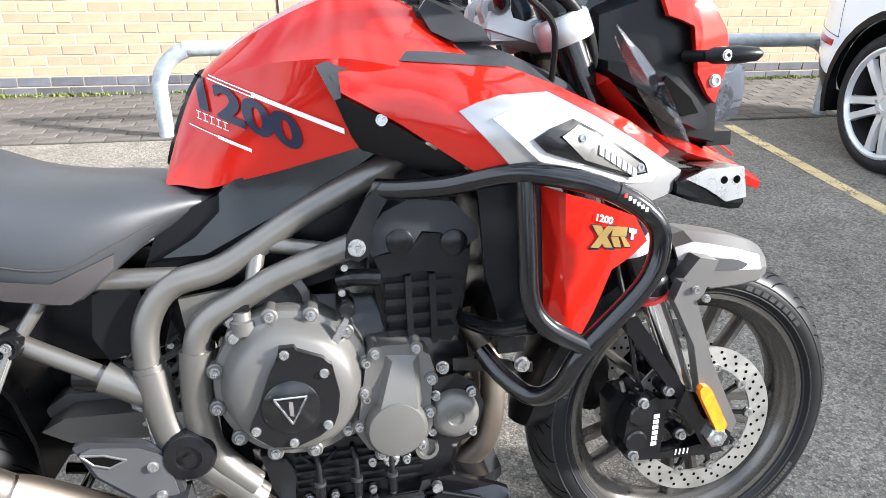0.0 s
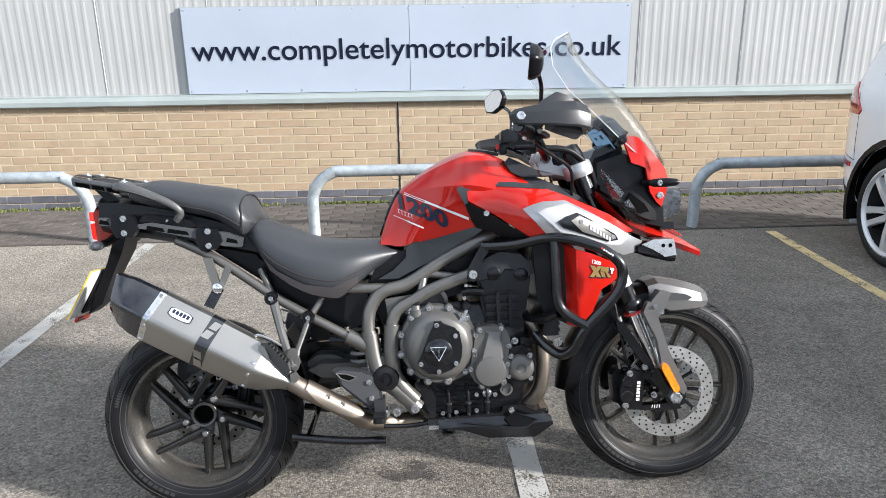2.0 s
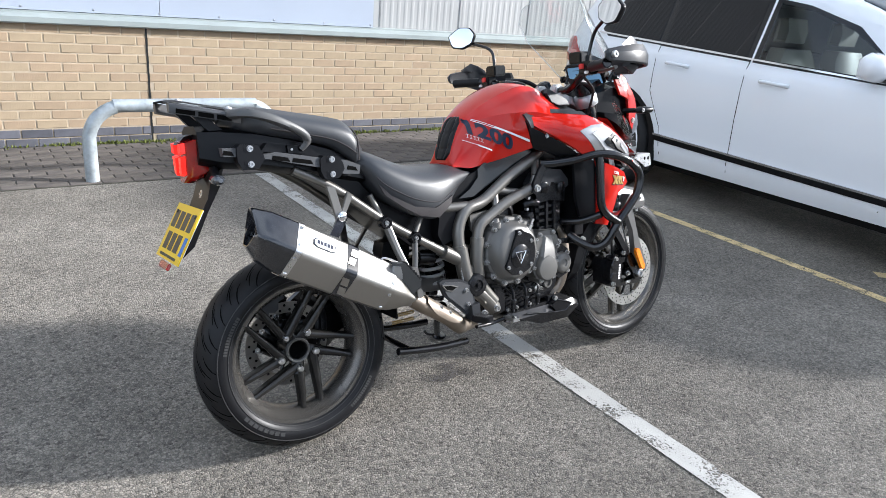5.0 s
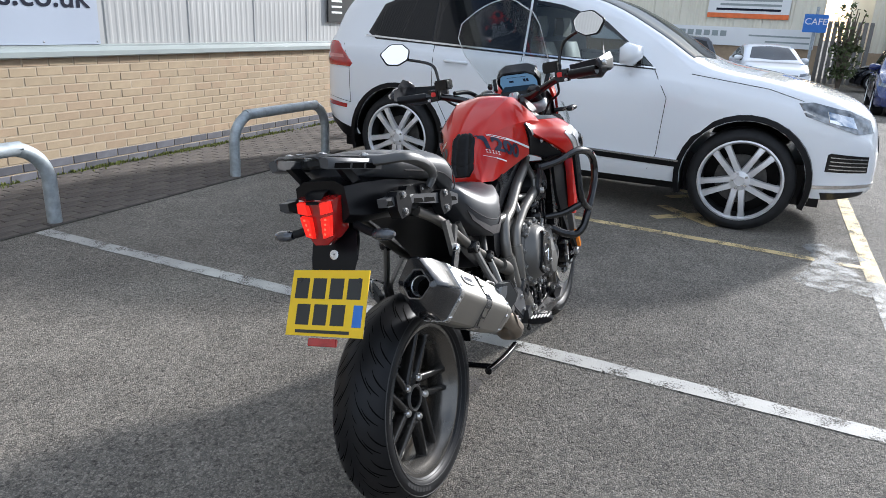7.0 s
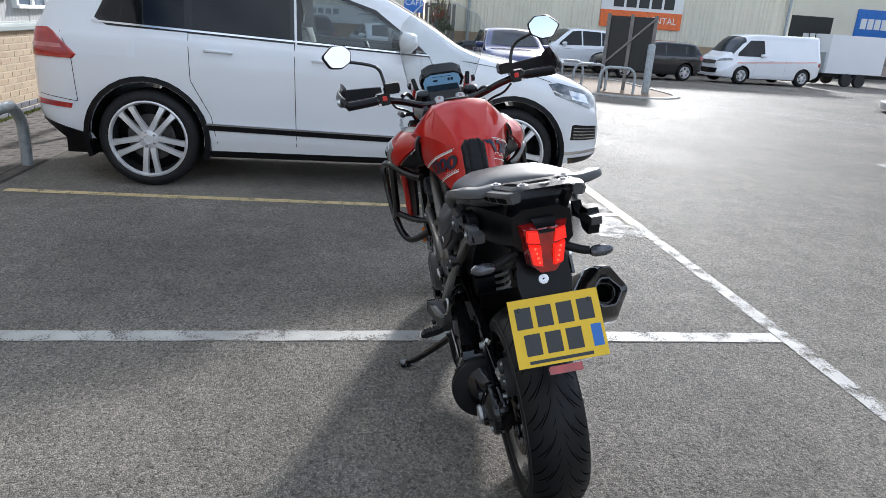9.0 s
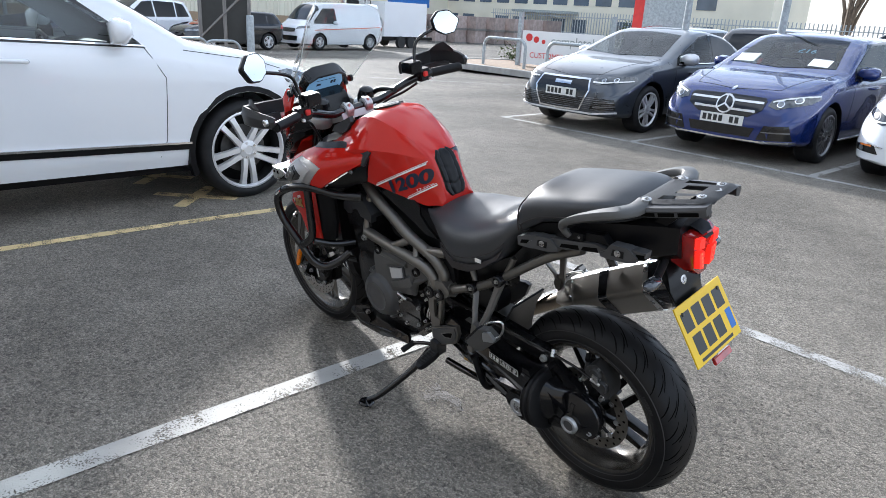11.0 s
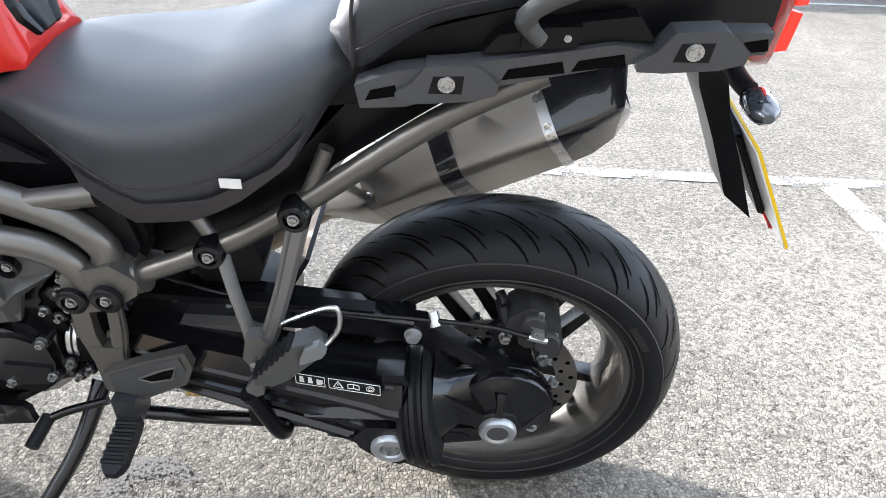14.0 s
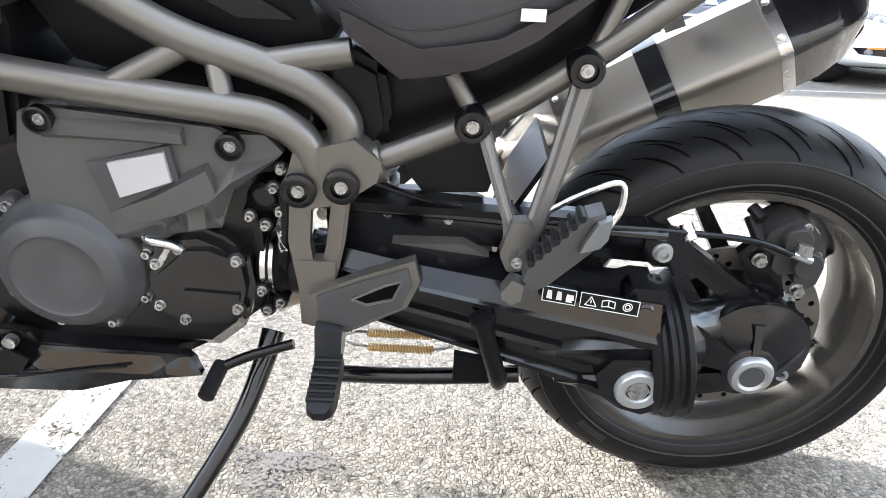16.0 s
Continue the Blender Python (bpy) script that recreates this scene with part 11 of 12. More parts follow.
tl = bp("tail_lamp", loft([[(x, -w, z1), (x - 0.012, -w * 0.35, z1 + 0.002), (x - 0.012, w * 0.35, z1 + 0.002), (x, w, z1), (x, wl, z0 + 0.02), (x - 0.006, 0.018, z0), (x - 0.006, -0.018, z0), (x, -wl, z0 + 0.02)] for x, w, wl, z0, z1 in ((-0.215, 0.062, 0.045, 0.89, 0.998), (-0.250, 0.060, 0.046, 0.878, 1.000), (-0.272, 0.050, 0.038, 0.882, 0.992))]), RED_LENS, label="red faceted tail lamp", bevel=0.004)
bp("lamp_cover", loft([[(x, -0.028, z), (x, 0.028, z), (x - 0.02, 0.018, z - 0.022), (x - 0.02, -0.018, z - 0.022)] for x, z in ((-0.21, 1.022), (-0.268, 1.008))]), BLACK_PLASTIC, tl)
for s in (-1, 1):
    for cell in ([(0.016, 0.958), (0.020, 0.990), (0.047, 0.992), (0.048, 0.964)], [(0.013, 0.898), (0.015, 0.952), (0.045, 0.957), (0.036, 0.905)]):
        c = (sum(p[0] for p in cell) / 4, sum(p[1] for p in cell) / 4)
        bp("lamp_cell", loft([[(-0.287, s * (c[0] + (a - c[0]) * 0.88), c[1] + (z - c[1]) * 0.90) for a, z in cell], [(-0.274, s * a, z) for a, z in cell]]), RED_LENS_BRIGHT, tl, "lit red lamp cell", smooth=0)
    for k in range(4):
        bp("lamp_diode", lathe([(0.0032, -0.2868), (0.0028, -0.2885), (0.0, -0.2890)], 10, "x", (0, s * (0.022 + 0.003 * k), 0.912 + 0.012 * k)), DIODE, tl)
    ind = bp("rear_indicator", tube([(-0.205, s * 0.06, 0.915), (-0.215, s * 0.10, 0.900), (-0.222, s * 0.122, 0.896)], 0.011, 10), RUBBER, label="rear indicator with a clear lens")
    bp("indicator_lens", put(bmesh.new(), loft([[(q * 0.018 * math.cos(a), y, q * 0.015 * math.sin(a)) for a in [2 * math.pi * k / 14 for k in range(14)]] for y, q in ((0.0, 0.6), (0.012, 0.95), (0.035, 1.0), (0.05, 0.8), (0.058, 0.35))]), Matrix.Translation((-0.226, s * 0.122, 0.893)) @ Matrix.Diagonal((1, s, 1, 1))), CLEAR_LENS, ind)
ph = bp("plate_hanger", loft([[(x - 0.012, -w, z), (x + 0.03, -w * 0.8, z + 0.03), (x + 0.03, w * 0.8, z + 0.03), (x - 0.012, w, z)] for x, w, z in ((-0.205, 0.065, 0.890), (-0.222, 0.070, 0.835), (-0.262, 0.055, 0.76), (-0.305, 0.045, 0.67))]), BLACK_PLASTIC, label="black number plate hanger", bevel=0.006)
bp("lock", put(bmesh.new(), lathe([(0.013, 0.0), (0.013, 0.006), (0.008, 0.007), (0.0, 0.005)], 16, "z"), Matrix.Translation((-0.226, 0.002, 0.842)) @ Matrix.Rotation(radians(-70), 4, "Y")), STEEL, ph)
PM = Matrix.Translation((-0.306, -0.006, 0.741)) @ Matrix(((0, 0.50, -0.866, 0), (-1, 0, 0, 0), (0, 0.866, 0.50, 0), (0, 0, 0, 1)))
pl = bp("number_plate", put(bmesh.new(), box(-0.1135, 0.1135, -0.083, 0.083, -0.002, 0.002), PM), YELLOW_PLATE, label="yellow rear number plate", bevel=0.0)
for row, n, x0 in ((0.036, 4, -0.100), (-0.030, 3, -0.088)):
    for k in range(n):
        bp("writing_bar", put(bmesh.new(), box(x0 + 0.052 * k, x0 + 0.052 * k + 0.040, row - 0.026, row + 0.026, 0.002, 0.0026), PM), DARK_SIGN, pl)
bp("writing_bar", put(bmesh.new(), box(-0.085, 0.075, -0.076, -0.068, 0.002, 0.0026), PM), DARK_SIGN, pl)
bp("plate_badge", put(bmesh.new(), box(0.080, 0.106, -0.058, -0.004, 0.002, 0.0026), PM), BLUE_SIGN, pl)
bp("plate_back", put(bmesh.new(), box(-0.05, 0.05, -0.07, 0.07, -0.014, -0.0045), PM), BLACK_PLASTIC, pl, bevel=0.003)
bp("plate_rear_sheet", put(bmesh.new(), box(-0.1125, 0.1125, -0.082, 0.082, -0.004, -0.0021), PM), SIGN_WHITE, pl, "pale back of the plate")
bp("rear_reflector", put(bmesh.new(), box(-0.042, 0.042, -0.108, -0.088, -0.006, 0.004), PM), RED_LENS, pl, bevel=0.002)
for x in (-0.088, 0.088):
    q = PM @ Vector((x, 0.045, 0.002))
    bp("plate_screw", put(bmesh.new(), lathe([(0.006, 0), (0.005, 0.003), (0, 0.004)], 10, "z"), PM @ Matrix.Translation((x, 0.058, 0.002))), DARK_SIGN, pl)
bp("airbox_base", plate([(0.565, 0.715), (0.70, 0.775), (0.735, 0.72), (0.735, 0.65), (0.70, 0.60), (0.605, 0.60)], -0.085, 0.085), BLACK_PLASTIC, label="black plastic box behind the frame tubes", bevel=0.01)
bp("underseat_tray", plate([(0.20, 0.87), (0.28, 0.78), (0.42, 0.705), (0.56, 0.72), (0.60, 0.66), (0.58, 0.60), (0.42, 0.60), (0.34, 0.66), (0.24, 0.76), (0.10, 0.86)], -0.10, 0.10), BLACK_PLASTIC, label="black plastic tray under the seat", bevel=0.01)
both("side_box", lambda: plate([(0.500, 0.705), (0.545, 0.728), (0.565, 0.72), (0.572, 0.66), (0.565, 0.62), (0.51, 0.60), (0.49, 0.64)], -0.142, -0.10), BLACK_PLASTIC, bevel=0.012)
# cockpit: bars, grips, guards, mirrors, dash, screen, nose
TILT = Matrix.Translation((1.14, 0, 1.09)) @ Matrix.Rotation(radians(-2.0), 4, "X") @ Matrix.Translation((-1.14, 0, -1.09))


def cp(name, bm, material, parent=None, label="", smooth=40, bevel=0.0):
    bmesh.ops.transform(bm, matrix=TILT, verts=bm.verts)
    return bp(name, bm, material, parent, label, smooth, bevel)


bar = cp("handlebar", tube([(1.000, -0.425, 1.165), (1.055, -0.30, 1.160), (1.095, -0.22, 1.140), (1.135, -0.12, 1.100), (1.142, -0.06, 1.096), (1.142, 0.06, 1.096), (1.135, 0.12, 1.100), (1.095, 0.22, 1.140), (1.055, 0.30, 1.160), (1.000, 0.425, 1.165)], 0.0142, 16), SATIN, label="black handlebar on cast risers", smooth=60)
for s in (-1, 1):
    cp("riser", put(loft([[(1.155 + a, s * 0.045 + b, 1.045) for a, b in ((-0.026, -0.020), (0.026, -0.020), (0.026, 0.020), (-0.026, 0.020))], [(1.142 + a, s * 0.045 + b, 1.095) for a, b in ((-0.024, -0.018), (0.024, -0.018), (0.024, 0.018), (-0.024, 0.018))]]), lathe([(0.0, -0.018), (0.0255, -0.018), (0.0255, 0.018), (0.0, 0.018)], 20, "y", (1.142, s * 0.045, 1.097))), CLAMP, bar, bevel=0.004)
    for dx in (-0.015, 0.015):
        cp("riser_bolt", lathe([(0.006, 0), (0.006, 0.010), (0, 0.010)], 10, "z", (1.142 + dx, s * 0.045, 1.112)), STEEL, bar)
    g = cp("grip", tube([(1.050, s * 0.312, 1.161), (1.026, s * 0.366, 1.163), (1.002, s * 0.422, 1.165)], 0.0175, 16, n=2), RUBBER, bar, "black rubber grip")
    sg = cp("switch_gear", loft([[(1.068 + a, s * y, 1.160 + b) for a, b in ((-0.024, -0.022), (0.022, -0.022), (0.026, 0.0), (0.018, 0.026), (-0.022, 0.024))] for y in (0.250, 0.308)]), ENGINE, bar, bevel=0.006)
    cp("switch_button", box(1.034, 1.046, s * 0.272 - 0.009, s * 0.272 + 0.009, 1.158, 1.176), RED_PAINT, bar, bevel=0.002)
    cp("switch_button", box(1.034, 1.046, s * 0.295 - 0.006, s * 0.295 + 0.006, 1.140, 1.150), PALE, bar, bevel=0.002)
    cp("fluid_reservoir", loft([[(1.075 + a * 0.030, s * (0.235 + b * 0.030), z) for a, b in ((-1, -1), (1, -1), (1, 1), (-1, 1))] for z in (1.178, 1.220)]), ENGINE, bar, bevel=0.005)
    cp("lever", tube([(1.090, s * 0.265, 1.150), (1.105, s * 0.30, 1.147), (1.085, s * 0.36, 1.150), (1.060, s * 0.41, 1.152)], 0.0065, 10), FRAME, bar)
    path = [(0.981, 0.432), (0.990, 0.440), (1.03, 0.450), (1.09, 0.456), (1.15, 0.450), (1.186, 0.432), (1.200, 0.395), (1.202, 0.340), (1.196, 0.275)]
    prof = [(1.178, 1.200), (1.168, 1.207), (1.163, 1.214), (1.160, 1.221), (1.156, 1.223), (1.150, 1.212), (1.148, 1.206), (1.146, 1.202), (1.146, 1.196)]
    rings = []
    for (px, py), (zb, zt) in zip(path, prof):
        n = Vector((px - 1.06, py - 0.30)).normalized()
        zm = zb + 0.62 * (zt - zb)
        q = [(0.002, zb), (0.007, zb + 0.005), (0.009, zm - 0.001), (0.008, zm + 0.002), (-0.001, zt), (-0.008, zt - 0.002), (-0.004, zm), (-0.004, zb + 0.002)]
        rings.append([(px + n.x * o, s * (py + n.y * o), z) for o, z in q])
    gd = cp("hand_guard", loft(rings), GREY_PLASTIC, None, "black plastic hand guard", 24)
    cp("guard_lower_lobe", loft([[(px - 0.012, s * (py - 0.010), zb + 0.014), (px - 0.008, s * (py - 0.006), zb - 0.004), (px - 0.020, s * (py - 0.020), zl), (px - 0.030, s * (py - 0.024), zl + 0.004), (px - 0.028, s * (py - 0.020), zb + 0.014)] for px, py, zb, zl in ((1.10, 0.452, 1.160, 1.150), (1.13, 0.446, 1.158, 1.138), (1.165, 0.430, 1.154, 1.128), (1.190, 0.400, 1.150, 1.130), (1.198, 0.330, 1.146, 1.134))]), GREY_PLASTIC, gd, smooth=30)
    cp("guard_deflector", loft([[(px + 0.002, s * py, zt - 0.01), (px - 0.006, s * (py - 0.002), zt + hh), (px - 0.012, s * (py - 0.002), zt + hh), (px - 0.006, s * py, zt - 0.01)] for px, py, zt, hh in ((1.065, 0.444, 1.222, 0.000), (1.090, 0.442, 1.224, 0.012), (1.113, 0.438, 1.225, 0.024), (1.145, 0.430, 1.222, 0.016), (1.172, 0.420, 1.214, 0.004))]), GREY_PLASTIC, gd, smooth=45)
    cp("bar_end", put(bmesh.new(), lathe([(0.0115, -0.004), (0.0115, 0.011), (0.0095, 0.013), (0.0065, 0.013), (0.0058, 0.010), (0.0035, 0.010), (0.003, 0.006), (0, 0.006)], 18, "y"), Matrix.Translation((1.004, s * 0.448, 1.188)) @ Matrix.Diagonal((1, s, 1, 1))), STEEL, gd)
    # mirrors
    mc = Vector((1.051, 0.432, 1.338)) if s > 0 else Vector((1.040, -0.392, 1.348))
    out = [(-0.068, 0.004), (-0.022, 0.045), (0.030, 0.047), (0.060, 0.020), (0.052, -0.020), (0.010, -0.044), (-0.038, -0.042)]
    for _ in range(2):
        out = [q for (ax, ay), (bx, by) in zip(out, out[1:] + out[:1]) for q in ((0.88 * ax + 0.12 * bx, 0.88 * ay + 0.12 * by), (0.12 * ax + 0.88 * bx, 0.12 * ay + 0.88 * by))]
    fw = Vector((1, 0.52, -0.26) if s > 0 else (1, -0.16, -0.12)).normalized()
    ry = Vector((0, 1, 0)) - fw * fw.y
    ry.normalize()
    rz = fw.cross(ry)
    rz = rz if rz.z > 0 else -rz
    hd = bp("mirror", loft([[mc + fw * d + ry * (-s * a * k) + rz * (b * k) for a, b in out] for d, k in ((0.0, 1.0), (0.006, 1.04), (0.018, 0.98), (0.032, 0.72), (0.038, 0.35))]), BLACK_PLASTIC, label="black rear-view mirror on a bent stalk", smooth=45)
    bm = bmesh.new()
    bm.faces.new([bm.verts.new(mc - fw * 0.0012 + ry * (-s * a * 0.93) + rz * (b * 0.93)) for a, b in out])
    bp("mirror_glass", bm, MIRROR, hd, smooth=0)
    a0 = TILT @ Vector((1.080, s * 0.262, 1.175))
    bp("mirror_stalk", tube([a0, a0 + Vector((0.012, s * 0.004, 0.06)), a0 + Vector((0.012, s * 0.03, 0.115)), mc + fw * 0.022 + ry * (-s * 0.030) - rz * 0.012], 0.0062, 10, n=5), SATIN, hd)
    bp("stalk_boot", rod(a0 - Vector((0, 0, 0.01)), a0 + Vector((0.004, 0, 0.03)), 0.0095, 12), RUBBER, hd)

dm = Matrix.Translation((1.345, 0, 1.158)) @ Matrix.Rotation(radians(-38), 4, "Y")
ds = bp("dash", put(bmesh.new(), loft([[(x, y * k, z * k) for y, z in ((-0.092, -0.038), (-0.100, 0.0), (-0.085, 0.046), (-0.045, 0.060), (0.045, 0.060), (0.085, 0.046), (0.100, 0.0), (0.092, -0.038), (0.05, -0.052), (-0.05, -0.052))] for x, k in ((-0.004, 0.96), (0.0, 1.0), (0.03, 0.98), (0.055, 0.75))]), dm), ENGINE, label="black instrument pod with a lit colour display", smooth=35)
bp("display", put(bmesh.new(), loft([[(x, y, z) for y, z in ((-0.078, -0.040), (-0.085, 0.0), (-0.070, 0.044), (0.070, 0.044), (0.085, 0.0), (0.078, -0.040))] for x in (-0.0052, -0.003)]), dm), LCD, ds, "pale blue lit display", smooth=0)
for y, z, w, h in ((-0.030, 0.010, 0.005, 0.008), (-0.044, 0.010, 0.005, 0.008), (0.030, 0.008, 0.010, 0.005), (0.0, -0.026, 0.045, 0.0008), (0.0, 0.030, 0.045, 0.0008)):
    bp("display_mark", put(bmesh.new(), box(-0.0062, -0.0054, y - w, y + w, z - h, z + h), dm), NAVY, ds)
bp("dash_visor", put(bmesh.new(), loft([[(x, -0.088, 0.040), (x, -0.05, 0.064), (x, 0.05, 0.064), (x, 0.088, 0.040), (x, 0.082, 0.034), (x, 0.045, 0.056), (x, -0.045, 0.056), (x, -0.082, 0.034)] for x in (-0.012, 0.04)]), dm), GREY_PLASTIC, ds)


def arc_rows(mid, edge, n=12, w=0.17):
    rings = []
    for (mx, mz), (ex_, ez, ww) in zip(mid, edge):
        ring = []
        for k in range(n + 1):
            u = -1 + 2 * k / n
            f = abs(u) ** 2.2
            ring.append((mx + (ex_ - mx) * f, u * ww, mz + (ez - mz) * f))
        rings.append(ring)
    return rings


scr_rows = arc_rows([(1.240, 1.498), (1.252, 1.455), (1.275, 1.41), (1.335, 1.345), (1.40, 1.285), (1.476, 1.190), (1.530, 1.105), (1.548, 1.068)], [(1.175, 1.462, 0.10), (1.150, 1.425, 0.155), (1.150, 1.370, 0.178), (1.195, 1.300, 0.176), (1.270, 1.235, 0.165), (1.350, 1.160, 0.150), (1.440, 1.085, 0.125), (1.480, 1.050, 0.10)])
bm = loft(scr_rows, None, False, False)
thicken(bm, 0.0035)
ws = bp("windscreen", bm, SCREEN, label="tall clear plastic windscreen", smooth=60)
# thin pale tube added round the screen as a painted edge highlight
rim = [r[0] for r in scr_rows[::-1]] + scr_rows[0][1:-1] + [r[-1] for r in scr_rows]
bp("screen_edge", tube(rim, 0.0015, 8, n=1), SCREEN_HIGHLIGHT, ws, "pale tube that paints the highlight along the screen's edge")
for s in (-1, 1):
    bp("screen_bracket", rod((1.36, s * 0.115, 1.13), (1.385, s * 0.125, 1.175), 0.010, 10), ENGINE, ws)
    bp("screen_knob", lathe([(0.014, s * 0.138), (0.014, s * 0.150), (0.008, s * 0.154), (0, s * 0.152)], 16, "y", (1.368, 0, 1.148)), ENGINE, ws)
    bm = loft([[(x, s * (y + b), z) for b, z in ((0, z0), (0.012, (z0 + z1) / 2), (0.0, z1))] for x, y, z0, z1 in ((1.285, 0.195, 1.045, 1.060), (1.32, 0.205, 0.965, 1.02), (1.37, 0.195, 0.895, 0.965), (1.425, 0.165, 0.860, 0.885))], None, False, False)
    thicken(bm, 0.003)
    bp("wind_deflector", bm, SCREEN, label="small clear wind deflector")
nose = bp("nose_cowl", loft([[(x, -w, z0), (x, -w, z1 - 0.02), (x, -w * 0.6, z1), (x, w * 0.6, z1), (x, w, z1 - 0.02), (x, w, z0), (x, w * 0.5, z0 - 0.02), (x, -w * 0.5, z0 - 0.02)] for x, w, z0, z1 in ((1.30, 0.10, 0.98, 1.10), (1.38, 0.115, 0.93, 1.125), (1.45, 0.115, 0.885, 1.10), (1.51, 0.105, 0.870, 1.040))]), BLACK_PLASTIC, label="black nose frame behind the headlamp", bevel=0.006)
for s in (-1, 1):
    bp("nose_panel", skin([(1.378, 1.150), (1.398, 1.160), (1.425, 1.155), (1.470, 1.105), (1.512, 1.052), (1.522, 1.01), (1.500, 0.935), (1.482, 0.950), (1.456, 0.985), (1.462, 1.050), (1.420, 1.068), (1.398, 1.075)], lambda x, z: 0.140 - 0.28 * max(0, x - 1.44) - 0.10 * max(0, 1.0 - z) - 0.25 * max(0, z - 1.08), 0.012, 0.016, s), RED, nose, "red nose panel", smooth=30)
    bolt((1.492, s * 0.126, 0.972), 0.010, "y", s, 0.005, nose)
    bp("air_duct", loft([[(x, s * y0, z0), (x, s * y1, z0 + 0.004), (x, s * y1, z1), (x, s * y0, z1 + 0.004)] for x, y0, y1, z0, z1 in ((1.295, 0.11, 0.150, 0.992, 1.010), (1.345, 0.12, 0.170, 0.960, 1.002), (1.405, 0.12, 0.166, 0.912, 0.982), (1.45, 0.11, 0.150, 0.894, 0.945), (1.475, 0.10, 0.138, 0.892, 0.920))]), BLACK_PLASTIC, nose, bevel=0.006)
    bp("duct_mouth", skin([(1.38, 0.985), (1.425, 0.95), (1.442, 0.925), (1.412, 0.922), (1.365, 0.955)], lambda x, z: 0.1735 - 0.15 * max(0, x - 1.40), 0.004, 0.02, s), RECESS_SHADE, nose)
    bp("head_lamp", loft([[(x, s * y, z) for y, z in ((y0, z1), (y1, z1 - 0.01), (y1 + 0.004, (z0 + z1) / 2), (y1 - 0.012, z0 + 0.01), (y0, z0))] for x, y0, y1, z0, z1 in ((1.505, 0.008, 0.108, 0.890, 1.020), (1.540, 0.008, 0.098, 0.890, 1.012), (1.575, 0.010, 0.080, 0.90, 1.000), (1.585, 0.012, 0.050, 0.92, 0.985))]), CLEAR_LENS, nose, "clear headlamp lens", bevel=0.004)
    bp("lamp_lower_trim", box(1.50, 1.545, min(s * 0.02, s * 0.10), max(s * 0.02, s * 0.10), 0.862, 0.886), ENGINE, nose, bevel=0.005)
    fi = bp("front_indicator", tube([(1.44, s * 0.12, 1.012), (1.452, s * 0.150, 1.012), (1.462, s * 0.172, 1.012)], 0.0095, 10), RUBBER, label="front indicator on a short rubber stalk")
    bp("indicator_body", put(bmesh.new(), loft([[(x, q * 0.014 * math.cos(a), q * 0.014 * math.sin(a)) for a in [2 * math.pi * k / 12 for k in range(12)]] for x, q in ((-0.018, 0.4), (-0.006, 0.9), (0.03, 1.0), (0.062, 0.75), (0.07, 0.3))]), Matrix.Translation((1.455, s * 0.185, 1.012)) @ Matrix.Rotation(radians(s * 12), 4, "Z")), BLACK_PLASTIC, fi)
    bolt((1.465, s * 0.199, 1.012), 0.008, "y", s, 0.003, fi)
    bp("spot_lamp", loft([[(x, s * 0.155 + b, z + a) for a, b in ((-h, -0.032), (-h * 0.6, -0.042), (h * 0.6, -0.042), (h, -0.032), (h, 0.032), (h * 0.6, 0.042), (-h * 0.6, 0.042), (-h, 0.032))] for x, z, h in ((1.395, 0.812, 0.012), (1.425, 0.810, 0.022), (1.495, 0.800, 0.030), (1.512, 0.798, 0.028))]), ENGINE, label="small auxiliary lamp in a pressed metal bracket", bevel=0.003)
    sb = bp("spot_bracket", plate([(1.404, 0.828), (1.441, 0.842), (1.504, 0.838), (1.511, 0.792), (1.476, 0.787), (1.441, 0.810)], min(s * 0.200, s * 0.206), max(s * 0.200, s * 0.206)), STEEL, label="pressed metal lamp bracket", bevel=0.0015)
    bp("bracket_top", box(1.443, 1.504, min(s * 0.11, s * 0.205), max(s * 0.11, s * 0.205), 0.8375, 0.841), STEEL, sb)
    for x in (1.470, 1.492):
        bp("bracket_hole", lathe([(0.0062, s * 0.2065), (0.0, s * 0.2065)], 14, "y", (x, 0, 0.822)), RECESS_SHADE, sb)
bk = bp("beak", loft([[(x, -w, z), (x, -w * 0.5, z + h * 0.75), (x, 0, z + h), (x, w * 0.5, z + h * 0.75), (x, w, z), (x, w * 0.7, z - 0.014), (x, 0, z - 0.008), (x, -w * 0.7, z - 0.014)] for x, w, z, h in ((1.285, 0.176, 0.985, 0.02), (1.33, 0.184, 0.932, 0.03), (1.375, 0.182, 0.888, 0.034), (1.43, 0.168, 0.862, 0.036), (1.49, 0.136, 0.844, 0.036), (1.545, 0.100, 0.822, 0.032), (1.60, 0.058, 0.802, 0.024), (1.668, 0.016, 0.774, 0.010))]), RED, label="red beak over the front mudguard", smooth=30)
for s in (-1, 1):
    bp("beak_highlight_edge", tube([(1.49, s * 0.060, 0.878), (1.55, s * 0.045, 0.860), (1.60, s * 0.025, 0.832)], 0.002, 6), RED, bk)
bp("wiring_sleeve", tube([(1.10, -0.16, 1.13), (1.20, -0.15, 1.12), (1.27, -0.12, 1.06), (1.30, -0.08, 0.98), (1.30, -0.06, 0.88)], 0.010, 10), RUBBER)
bp("wiring_sleeve", tube([(1.09, 0.20, 1.15), (1.19, 0.17, 1.14), (1.26, 0.13, 1.08), (1.29, 0.09, 1.0), (1.29, 0.06, 0.88)], 0.009, 10), RUBBER)
bp("throttle_cable", tube([(1.075, -0.25, 1.14), (1.14, -0.23, 1.10), (1.20, -0.17, 1.06), (1.21, -0.13, 0.98)], 0.005, 8), RUBBER)
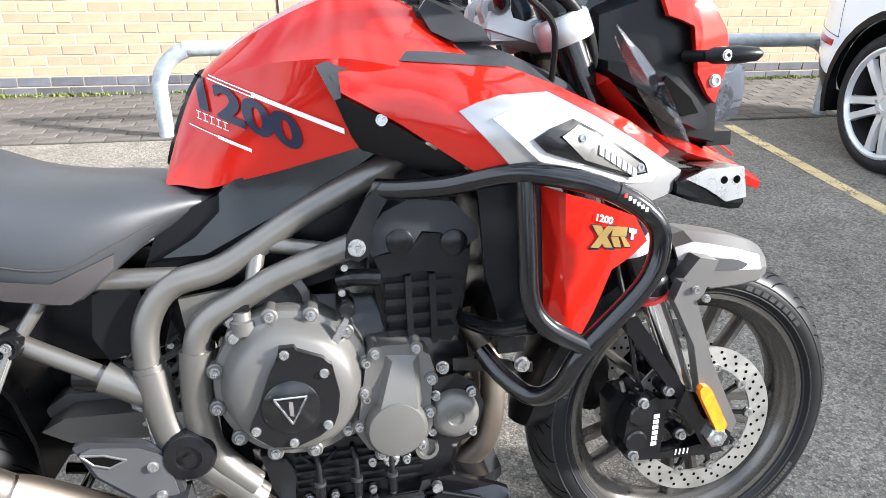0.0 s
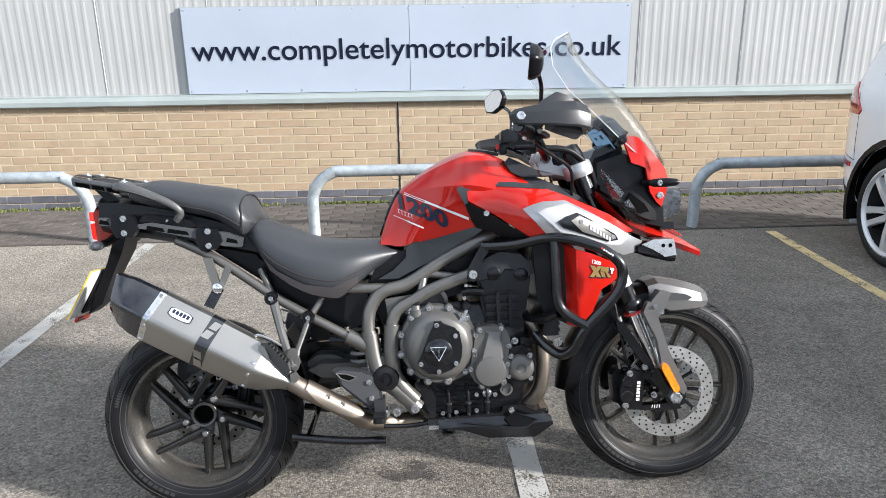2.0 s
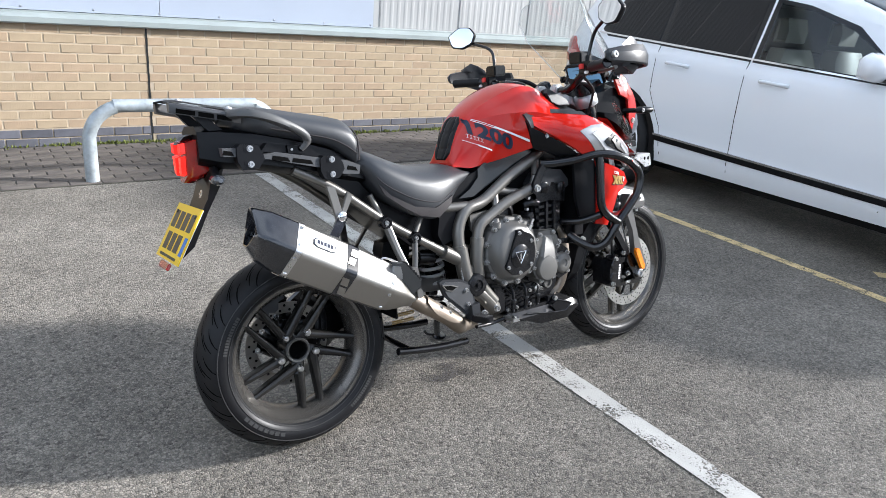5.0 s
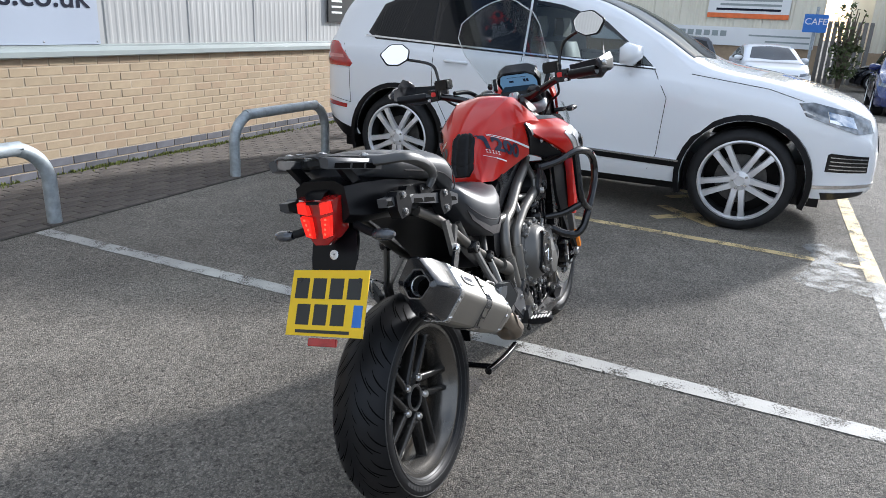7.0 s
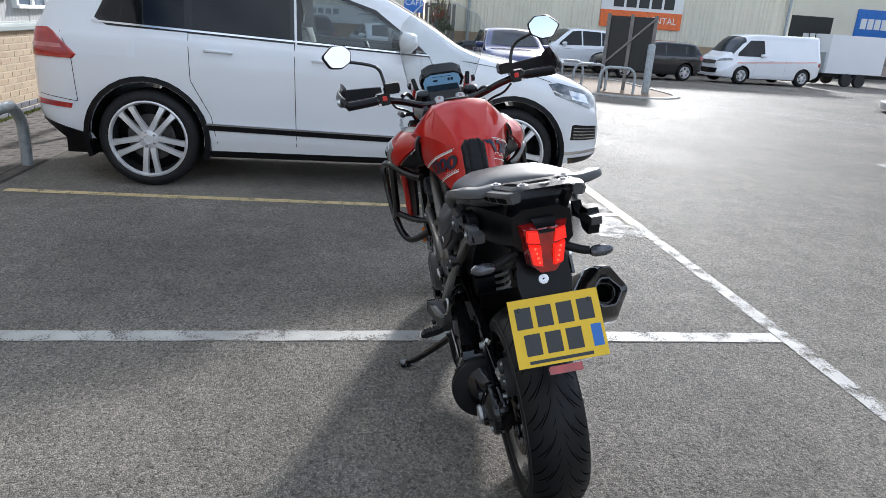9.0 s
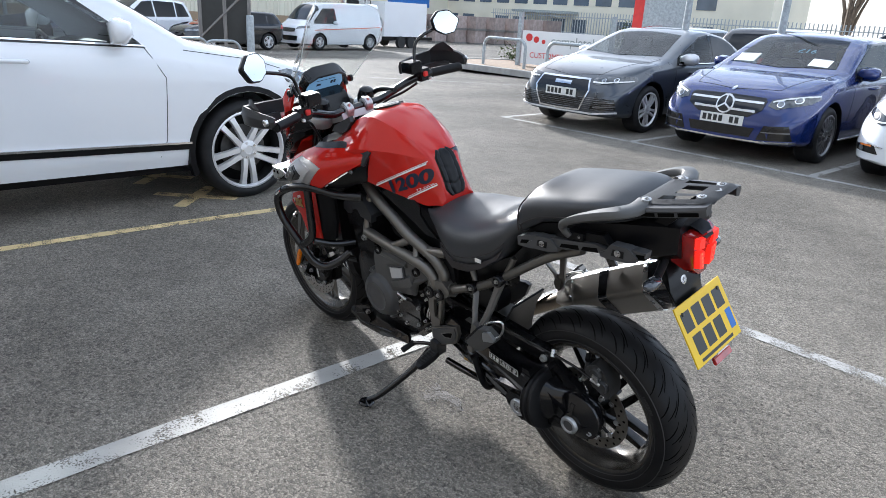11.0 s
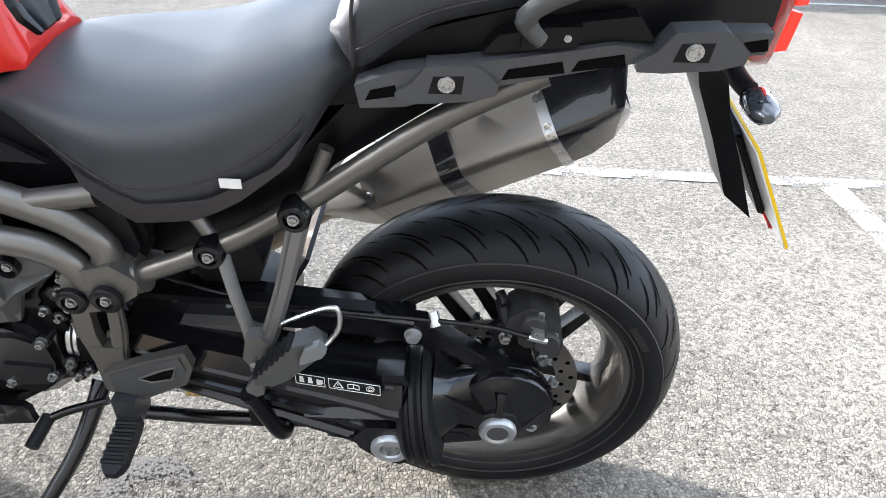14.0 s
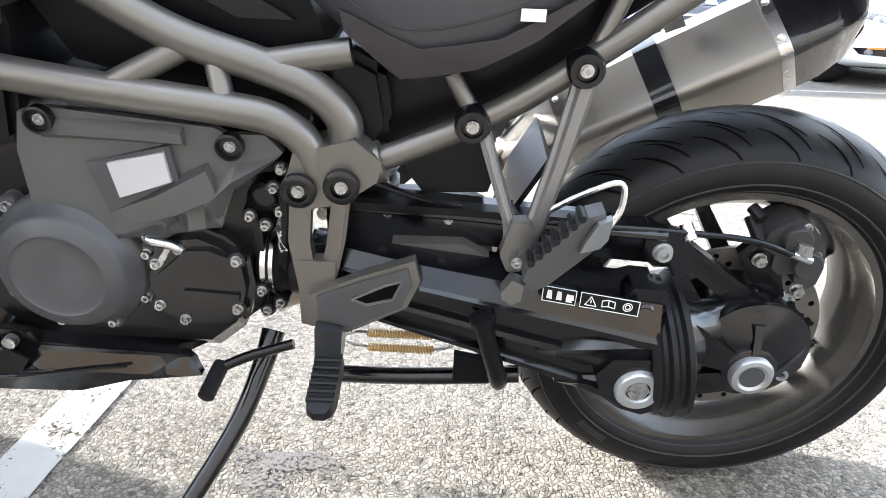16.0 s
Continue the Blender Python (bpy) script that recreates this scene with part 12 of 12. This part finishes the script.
bp("clutch_line", tube([(1.075, 0.25, 1.14), (1.14, 0.23, 1.10), (1.20, 0.17, 1.06), (1.21, 0.13, 0.98)], 0.005, 8), RUBBER)
bp("cockpit_bracket", plate([(1.26, 0.92), (1.25, 1.02), (1.30, 1.12), (1.38, 1.15), (1.42, 1.05), (1.36, 0.94)], -0.07, 0.07), ENGINE, bevel=0.008)

# ---- bricks, pavers and moss, last ----
def piece_mesh(name, w, d, h, material, bev=0.003):
    bm = box(-w / 2, w / 2, -d / 2, d / 2, -h / 2, h / 2)
    bmesh.ops.bevel(bm, geom=[e for e in bm.edges], offset=bev, segments=1, affect="EDGES")
    me = bpy.data.meshes.new(name)
    bm.to_mesh(me)
    bm.free()
    me.materials.append(material)
    return me


def lay(name, parent, slots, meshes, limit, near):
    """Lays pieces at (x, y, z, kind, turn): those within the stretch as parts, the rest joined as stuff."""
    slots = sorted(slots, key=lambda q: near(q))
    rnd = random.Random(5)
    rest = {}
    for i, (x, y, z, k, a) in enumerate(slots):
        m = Matrix.Translation((x + rnd.uniform(-0.001, 0.001), y + rnd.uniform(-0.0015, 0.0015), z + rnd.uniform(-0.0008, 0.0008))) @ Matrix.Rotation(a + rnd.uniform(-0.006, 0.006), 4, "Z")
        if i < limit:
            ob = new(name, meshes[k])
            ob.parent = parent
            ob.matrix_basis = m
        else:
            rest.setdefault(k, []).append(m)
    for k, ms in rest.items():
        src = meshes[k]
        co = np.array([v.co[:] for v in src.vertices])
        fa = [tuple(p.vertices) for p in src.polygons]
        vs, fs = [], []
        for m in ms:
            o = len(vs)
            mm = np.array(m)
            vs += [tuple(q) for q in co @ mm[:3, :3].T + mm[:3, 3]]
            fs += [tuple(o + i for i in f) for f in fa]
        me = bpy.data.meshes.new(name + "_rows")
        me.from_pydata(vs, [], fs)
        me.materials.append(src.materials[0])
        ob = new(name + "_rows", me)
        ob.parent = parent
        tagged(ob, kind="stuff")


rb = random.Random(11)
BL, BH = 0.215, 0.064
bricks = {"buff": piece_mesh("brick", BL, 0.03, BH, BRICK), "pink": piece_mesh("brick", BL, 0.03, BH, BRICK_PINK), "blue": piece_mesh("brick", BL, 0.03, BH, BLUE_BRICK)}
slots = []
for row in range(13):
    z = 0.004 + 0.074 * row + 0.032
    x = -5.2 + (0.1125 if row % 2 else 0)
    while x < 8.1:
        kind = "blue" if row < 2 else ("pink" if rb.random() < 0.38 else "buff")
        face_y = 5.636 if row >= 2 else 5.632
        if abs(x - 0.512) > 0.116:
            slots.append((x, face_y, z, kind, 0))
        else:
            for a, b in ((x - BL / 2, 0.503), (0.521, x + BL / 2)):
                if b - a > 0.02:
                    key = "%s %.3f" % (kind, b - a)
                    if key not in bricks:
                        bricks[key] = piece_mesh("brick", b - a, 0.03, BH, {"blue": BLUE_BRICK, "pink": BRICK_PINK, "buff": BRICK}[kind])
                    slots.append(((a + b) / 2, face_y, z, key, 0))
        x += 0.2253
lay("brick", wall, slots, bricks, 300, lambda q: abs(q[0] - 1.0))
paving = bpy.data.objects["pavement"]
pav = {"a": piece_mesh("paver", 0.194, 0.094, 0.03, PAVER, 0.005)}
slots = []
for row in range(12):
    y = 4.435 + 0.1 * row
    x = -5.0 + (0.1 if row % 2 else 0)
    while x < 8.6:
        slots.append((x, y, -0.001, "a", 0))
        x += 0.2
lay("paver", paving, slots, pav, 300, lambda q: abs(q[0] - 1.2) + (0 if q[1] < 5.2 else 0.4))
bm = bmesh.new()
rm = random.Random(3)
for k in range(5200):
    x = rm.uniform(-5, 8.2)
    if math.sin(x * 2.1) + math.sin(x * 5.3 + 1) + rm.uniform(-1.4, 1.4) < -0.6:
        continue
    y, h = 5.618 - abs(rm.gauss(0, 0.040)), rm.uniform(0.006, 0.036)
    for j in range(3):
        a = rm.uniform(0, 6.28)
        dx, dy = 0.009 * math.cos(a), 0.009 * math.sin(a)
        bm.faces.new([bm.verts.new(p) for p in ((x - dx, y - dy, 0.008), (x + dx, y + dy, 0.008), (x + dy, y - dx, 0.008 + h))])
tagged(part("moss", bm, MOSS, smooth=0), "moss and weeds along the foot of the wall", "moss", kind="stuff")
